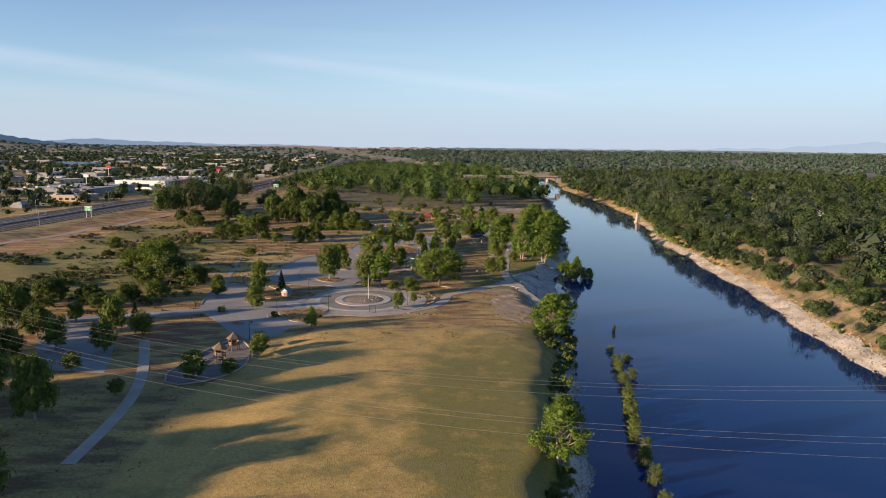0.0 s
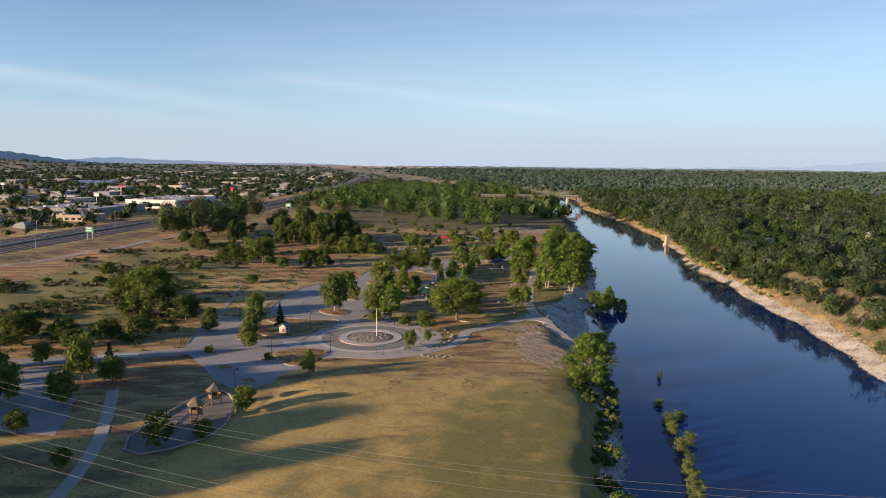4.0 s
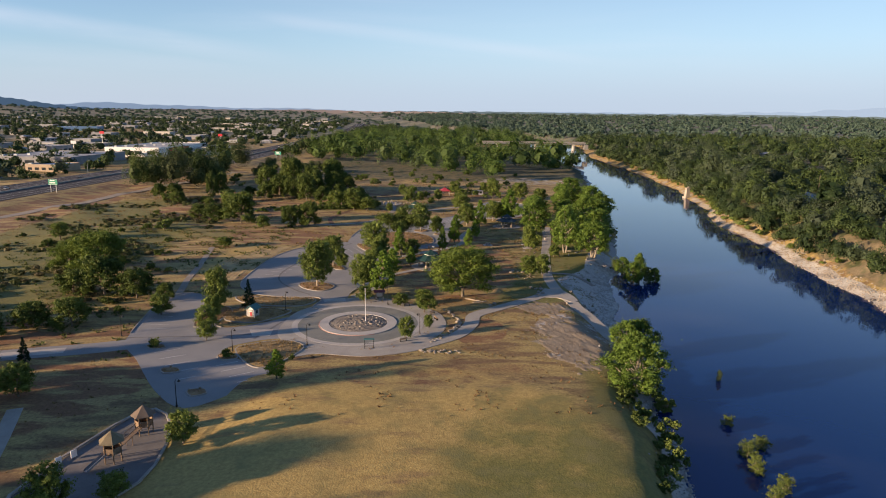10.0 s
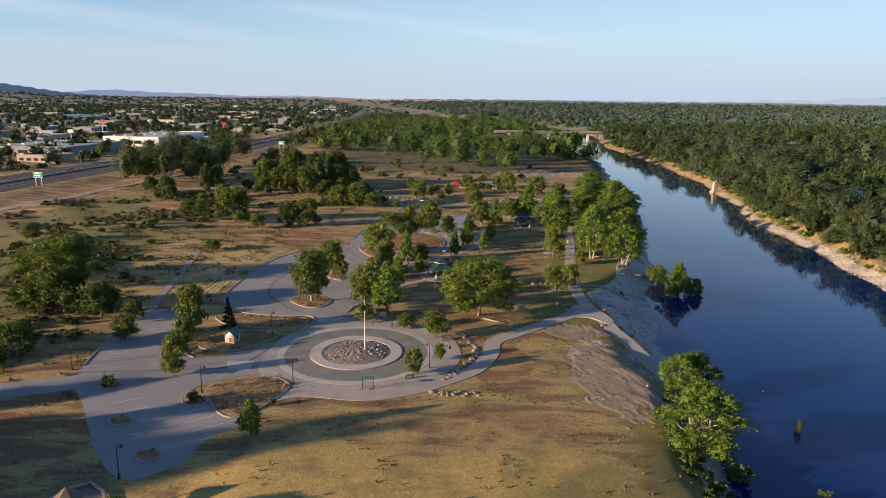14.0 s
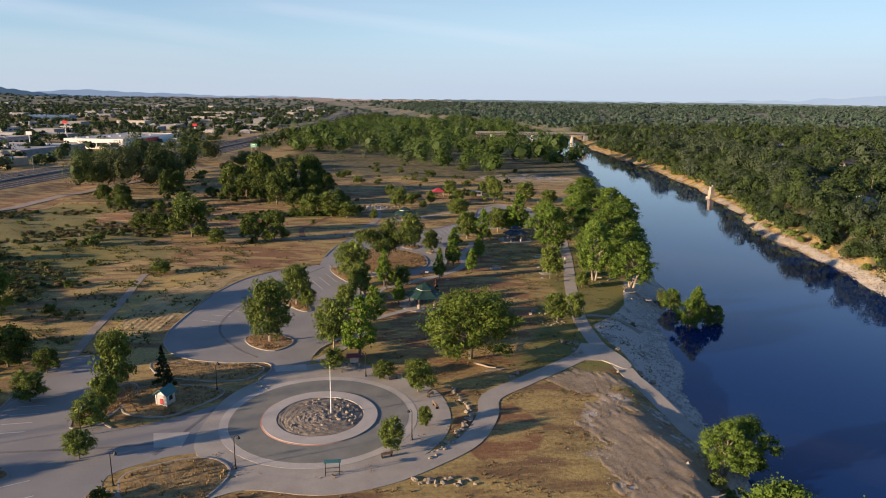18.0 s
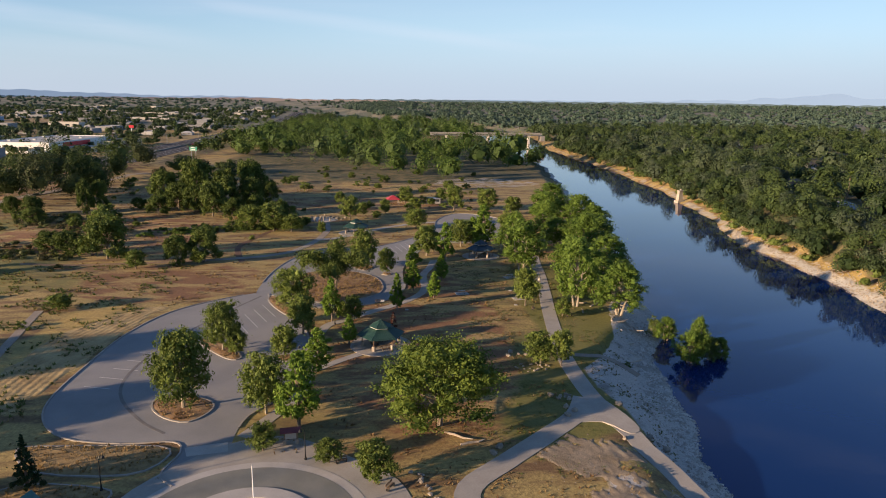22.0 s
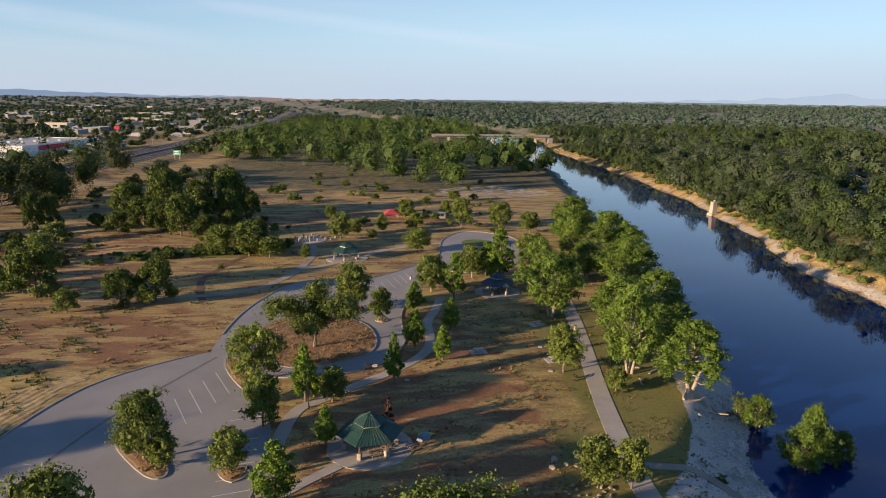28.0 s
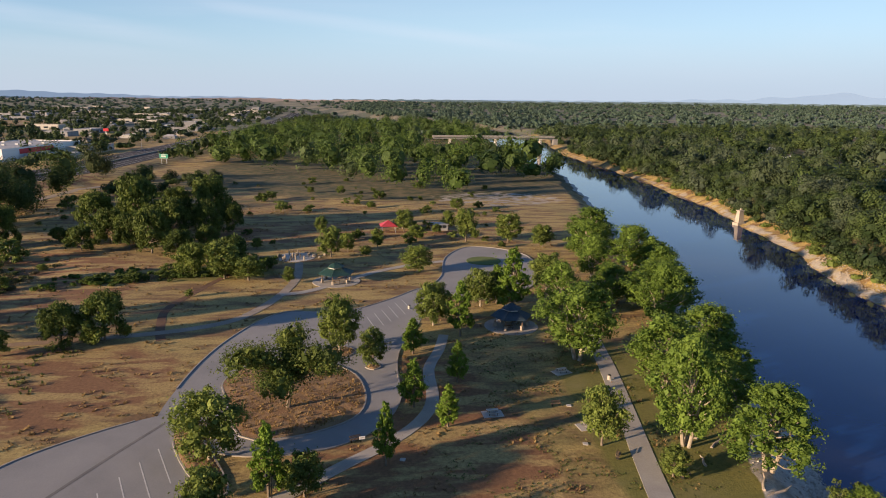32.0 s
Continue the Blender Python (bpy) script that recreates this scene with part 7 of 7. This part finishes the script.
def paved(x, y):
    p = np.hypot(x - HUB[0], y - HUB[1]) < 17
    for poly in (LOT_A, LOT_B, LOT_C, LOT_D, PLAY):
        p |= inside(poly, x, y)
    for line, w in RIBBONS:
        for a, b in zip(line[:-1], line[1:]):
            d = b - a
            u = np.clip(((x - a[0]) * d[0] + (y - a[1]) * d[1]) / (d @ d + 1e-9), 0, 1)
            p |= np.hypot(x - a[0] - u * d[0], y - a[1] - u * d[1]) < w / 2 + 0.15
    return p


def tufts(name, x, y, tall, wide, blades, material, label):
    """Grass tufts in one mesh: thin bent blades fanned round each spot."""
    n = len(x)
    z = height(x, y)
    a = rng.uniform(0, math.tau, (n, blades))
    s = rng.uniform(0.6, 1.3, (n, 1))
    base = np.stack([np.repeat(x, blades).reshape(n, blades) + 0.12 * wide * np.cos(a), np.repeat(y, blades).reshape(n, blades) + 0.12 * wide * np.sin(a), np.repeat(z, blades).reshape(n, blades) - 0.03], -1)
    out = np.stack([np.cos(a), np.sin(a), 0 * a], -1)
    side = np.stack([-np.sin(a), np.cos(a), 0 * a], -1) * (0.5 * wide * s)[..., None]
    tip = base + out * (0.55 * wide * s)[..., None] + np.array([0, 0, 1]) * (tall * s)[..., None] * rng.uniform(0.7, 1.1, (n, blades, 1))
    v = np.stack([base - side * 0.5, base + side * 0.5, tip], 2).reshape(-1, 3)
    me = quads_of(name, v, 3, material)
    return tagged(new(name, me), label, "grass", kind="stuff")


def field_of(n, x0, x1, y0, y1, seed, clump=0.0):
    gg = np.random.default_rng(seed)
    x, y = gg.uniform(x0, x1, n), gg.uniform(y0, y1, n)
    k = (waves(x, y, 0.35) + 0.5 * waves(x, y, 1.1) > clump) & (x < left_bank(y) - 4) & ~paved(x, y)
    return x[k], y[k]


L_STRAW = leaf_mat("straw_blades", (0.17, 0.11, 0.045), (0.37, 0.26, 0.11), 0.3)
L_GREENBLADE = leaf_mat("green_blades", (0.07, 0.10, 0.022), (0.16, 0.18, 0.05), 0.3)
L_RUST = leaf_mat("rusty_weeds", (0.13, 0.065, 0.03), (0.28, 0.17, 0.075), 0.2)
x, y = field_of(26000, -130, 44, 70, 345, 31, 0.12)
k = (x < -44) | (y > 186)
x, y = x[k], y[k]
tufts("dry_grass", x, y, 0.24, 0.42, 4, L_STRAW, "tufts of dry golden grass over the park")
x, y = field_of(15000, -180, 60, 300, 540, 32, 0.1)
tufts("meadow_grass", x, y, 0.4, 0.8, 4, L_STRAW, "straw-coloured grass of the far meadow")
x, y = field_of(9000, -150, -60, 190, 350, 33, 0.15)
tufts("green_meadow_weeds", x, y, 0.5, 0.8, 4, L_GREENBLADE, "green weeds in the meadow hollows")
x, y = field_of(4000, -40, 34, 165, 300, 34, 0.35)
tufts("rusty_weeds", x, y, 0.32, 0.5, 4, L_RUST, "rust-brown weeds on the dry slopes")
x, y = field_of(2200, -44, 30, 96, 190, 36, 0.3)
tufts("mound_weeds", x, y, 0.05, 0.34, 3, L_RUST, "short brown weeds dotted over the mown slope")
x, y = field_of(9000, 8, 52, 225, 350, 35, 0.0)
tufts("lawn_grass", x, y, 0.16, 0.45, 4, L_GREENBLADE, "short green lawn tufts by the river path")


def patch(name, x0, x1, y0, y1, step, mask, relief, material, label):
    """A finely modelled piece of ground that sinks under the turf at its ragged edge."""
    px, py = np.meshgrid(np.arange(x0, x1, step), np.arange(y0, y1, step))
    m = mask(px, py)
    m[paved(px.ravel(), py.ravel()).reshape(px.shape)] = 0
    z = height(px, py) - 0.2 + 0.27 * ease(m * 1.6) + relief(px, py) * ease(m * 3)
    ids = np.arange(px.size).reshape(px.shape)
    f = np.stack([ids[:-1, :-1], ids[:-1, 1:], ids[1:, 1:], ids[1:, :-1]], -1).reshape(-1, 4)
    f = f[(m.ravel()[f] > 0).any(1)]
    used_ids, back_ids = np.unique(f, return_inverse=True)
    v = np.stack([px, py, z], -1).reshape(-1, 3)[used_ids]
    return tagged(new(name, mesh_of(name, v, back_ids.reshape(-1, 4), material, True)), label, "ground", kind="structure")


def bare_mask(x, y):
    d = np.maximum(1 - np.hypot((x - 30) / 10.5, (y - 206) / 21), 1.0 - np.hypot((x - 26) / 9.5, (y - 230) / 7))
    rough = 0.42 * waves(x, y, 0.55) + 0.34 * waves(x + 0.4 * y, y * 0.5, 1.9) + 0.3 * waves(x, y * 0.6, 4.3)
    return np.clip(d * 1.9 + rough, 0, 1)


patch("bare_slope", 12, 41, 182, 240, 0.34, bare_mask,
      lambda x, y: 0.03 * np.sin((0.97 * x + 0.25 * y) * 4.1 + 3.0 * waves(x, y, 0.35)) * ease(0.5 + waves(x, y, 0.4)) + 0.025 * waves(x + 0.7 * y, y * 0.35, 2.9) + 0.03 * waves(x + 3, y, 5.1),
      mat("rutted_bare_slope", mottled((0.185, 0.14, 0.088), (0.335, 0.27, 0.19), 0.3, 2.4), 0.95, bump=0.7, bump_scale=7), "bare tan earth slope scored by ruts and wheel tracks")


def lot_edge(y):
    return np.interp(y, [247, 256, 270, 286, 301, 311], [-57, -59.9, -60.0, -59.0, -54.6, -46])


patch("raked_straw", -76, -52, 248, 306, 0.3, lambda x, y: np.clip((1 - np.hypot((x - lot_edge(y) + 7) / 7.5, (y - 278) / 33)) * 3 + 0.25 * waves(x, y, 0.4), 0, 1),
      lambda x, y: 0.035 * np.sin((x - lot_edge(y)) * 4.6 + 0.8 * waves(x, y, 0.25)) + 0.05 * waves(x, y, 2.6),
      mat("cut_straw", mottled((0.26, 0.175, 0.075), (0.50, 0.37, 0.17), 0.25, 2.5), 0.95, bump=0.7, bump_scale=6), "cut straw lying in rows beside the car park")

spots = []
gi = np.random.default_rng(51)
for line in GRASSY:
    lo, hi = line.min(0), line.max(0)
    area = (hi - lo).prod()
    q = gi.uniform(lo, hi, (int(area * 2.2), 2))
    c = line.mean(0)
    spots.append(q[inside(c + (line - c) * 0.93, q[:, 0], q[:, 1])])
spots = np.concatenate(spots)
ISLE = tufts("island_grass", spots[:, 0], spots[:, 1], 0.42, 0.42, 4, L_STRAW, "dry golden grass and weeds on the kerbed islands")
ISLE.location.z = 0.22


def rubble(name, x, y, sizes, label, material=M_ROCK):
    n = len(x)
    z = height(x, y)
    base = np.array([(1, 0, 0), (0, 1, 0), (-1, 0, 0), (0, -1, 0), (0, 0, 0.8), (0, 0, -0.6)], float)
    tri = [(0, 1, 4), (1, 2, 4), (2, 3, 4), (3, 0, 4), (1, 0, 5), (2, 1, 5), (3, 2, 5), (0, 3, 5)]
    a = rng.uniform(0, math.tau, n)
    c, s = np.cos(a), np.sin(a)
    p = base[None] * rng.uniform(0.6, 1.3, (n, 6, 1)) * sizes[:, None, None]
    q = np.stack([p[..., 0] * c[:, None] - p[..., 1] * s[:, None] + x[:, None], p[..., 0] * s[:, None] + p[..., 1] * c[:, None] + y[:, None], p[..., 2] + z[:, None]], -1)
    me = quads_of(name, q[:, np.array(tri)].reshape(-1, 3), 3, material)
    return tagged(new(name, me), label, "stones", kind="stuff")


gg = np.random.default_rng(41)
y = gg.uniform(75, 300, 5200)
x = left_bank(y) - np.abs(gg.normal(0, 1, 5200)) * np.where(y > 196, 3.6, 1.8) + 0.6
k = ~paved(x, y)
rubble("shore_stones", x[k], y[k], gg.uniform(0.06, 0.26, 5200)[k] * gg.choice([1, 1, 1, 2.0], 5200)[k], "grey stones and rubble along the river's edge", mat("river_stones", mottled((0.28, 0.255, 0.22), (0.46, 0.425, 0.375), 0.6, 5), 0.9))
x, y = gg.normal(27, 6, 1300), gg.normal(208, 8, 1300)
k = ~paved(x, y) & (x < left_bank(y) - 2)
rubble("bare_slope_stones", x[k], y[k], gg.uniform(0.03, 0.12, 1300)[k], "loose stones on the bare slope above the beach")
y = gg.uniform(216, 306, 5200)
x = left_bank(y) - np.abs(gg.normal(0, 1, 5200)) * 2.8 + 0.5
k = ~paved(x, y) & (x > beach_edge(y)) & (waves(x, y, 0.8) > -0.25)
rubble("beach_pebbles", x[k], y[k], gg.uniform(0.07, 0.24, 5200)[k], "pale pebbles scattered over the river beach", mat("pale_pebbles", mottled((0.44, 0.41, 0.37), (0.7, 0.66, 0.6), 0.6, 5), 0.9))
y = gg.uniform(120, 430, 4200)
x = right_bank(y) + gg.uniform(-0.5, 9, 4200)
rubble("far_shore_rocks", x, y, gg.uniform(0.1, 0.5, 4200), "pale rocks on the far bank's shelf")
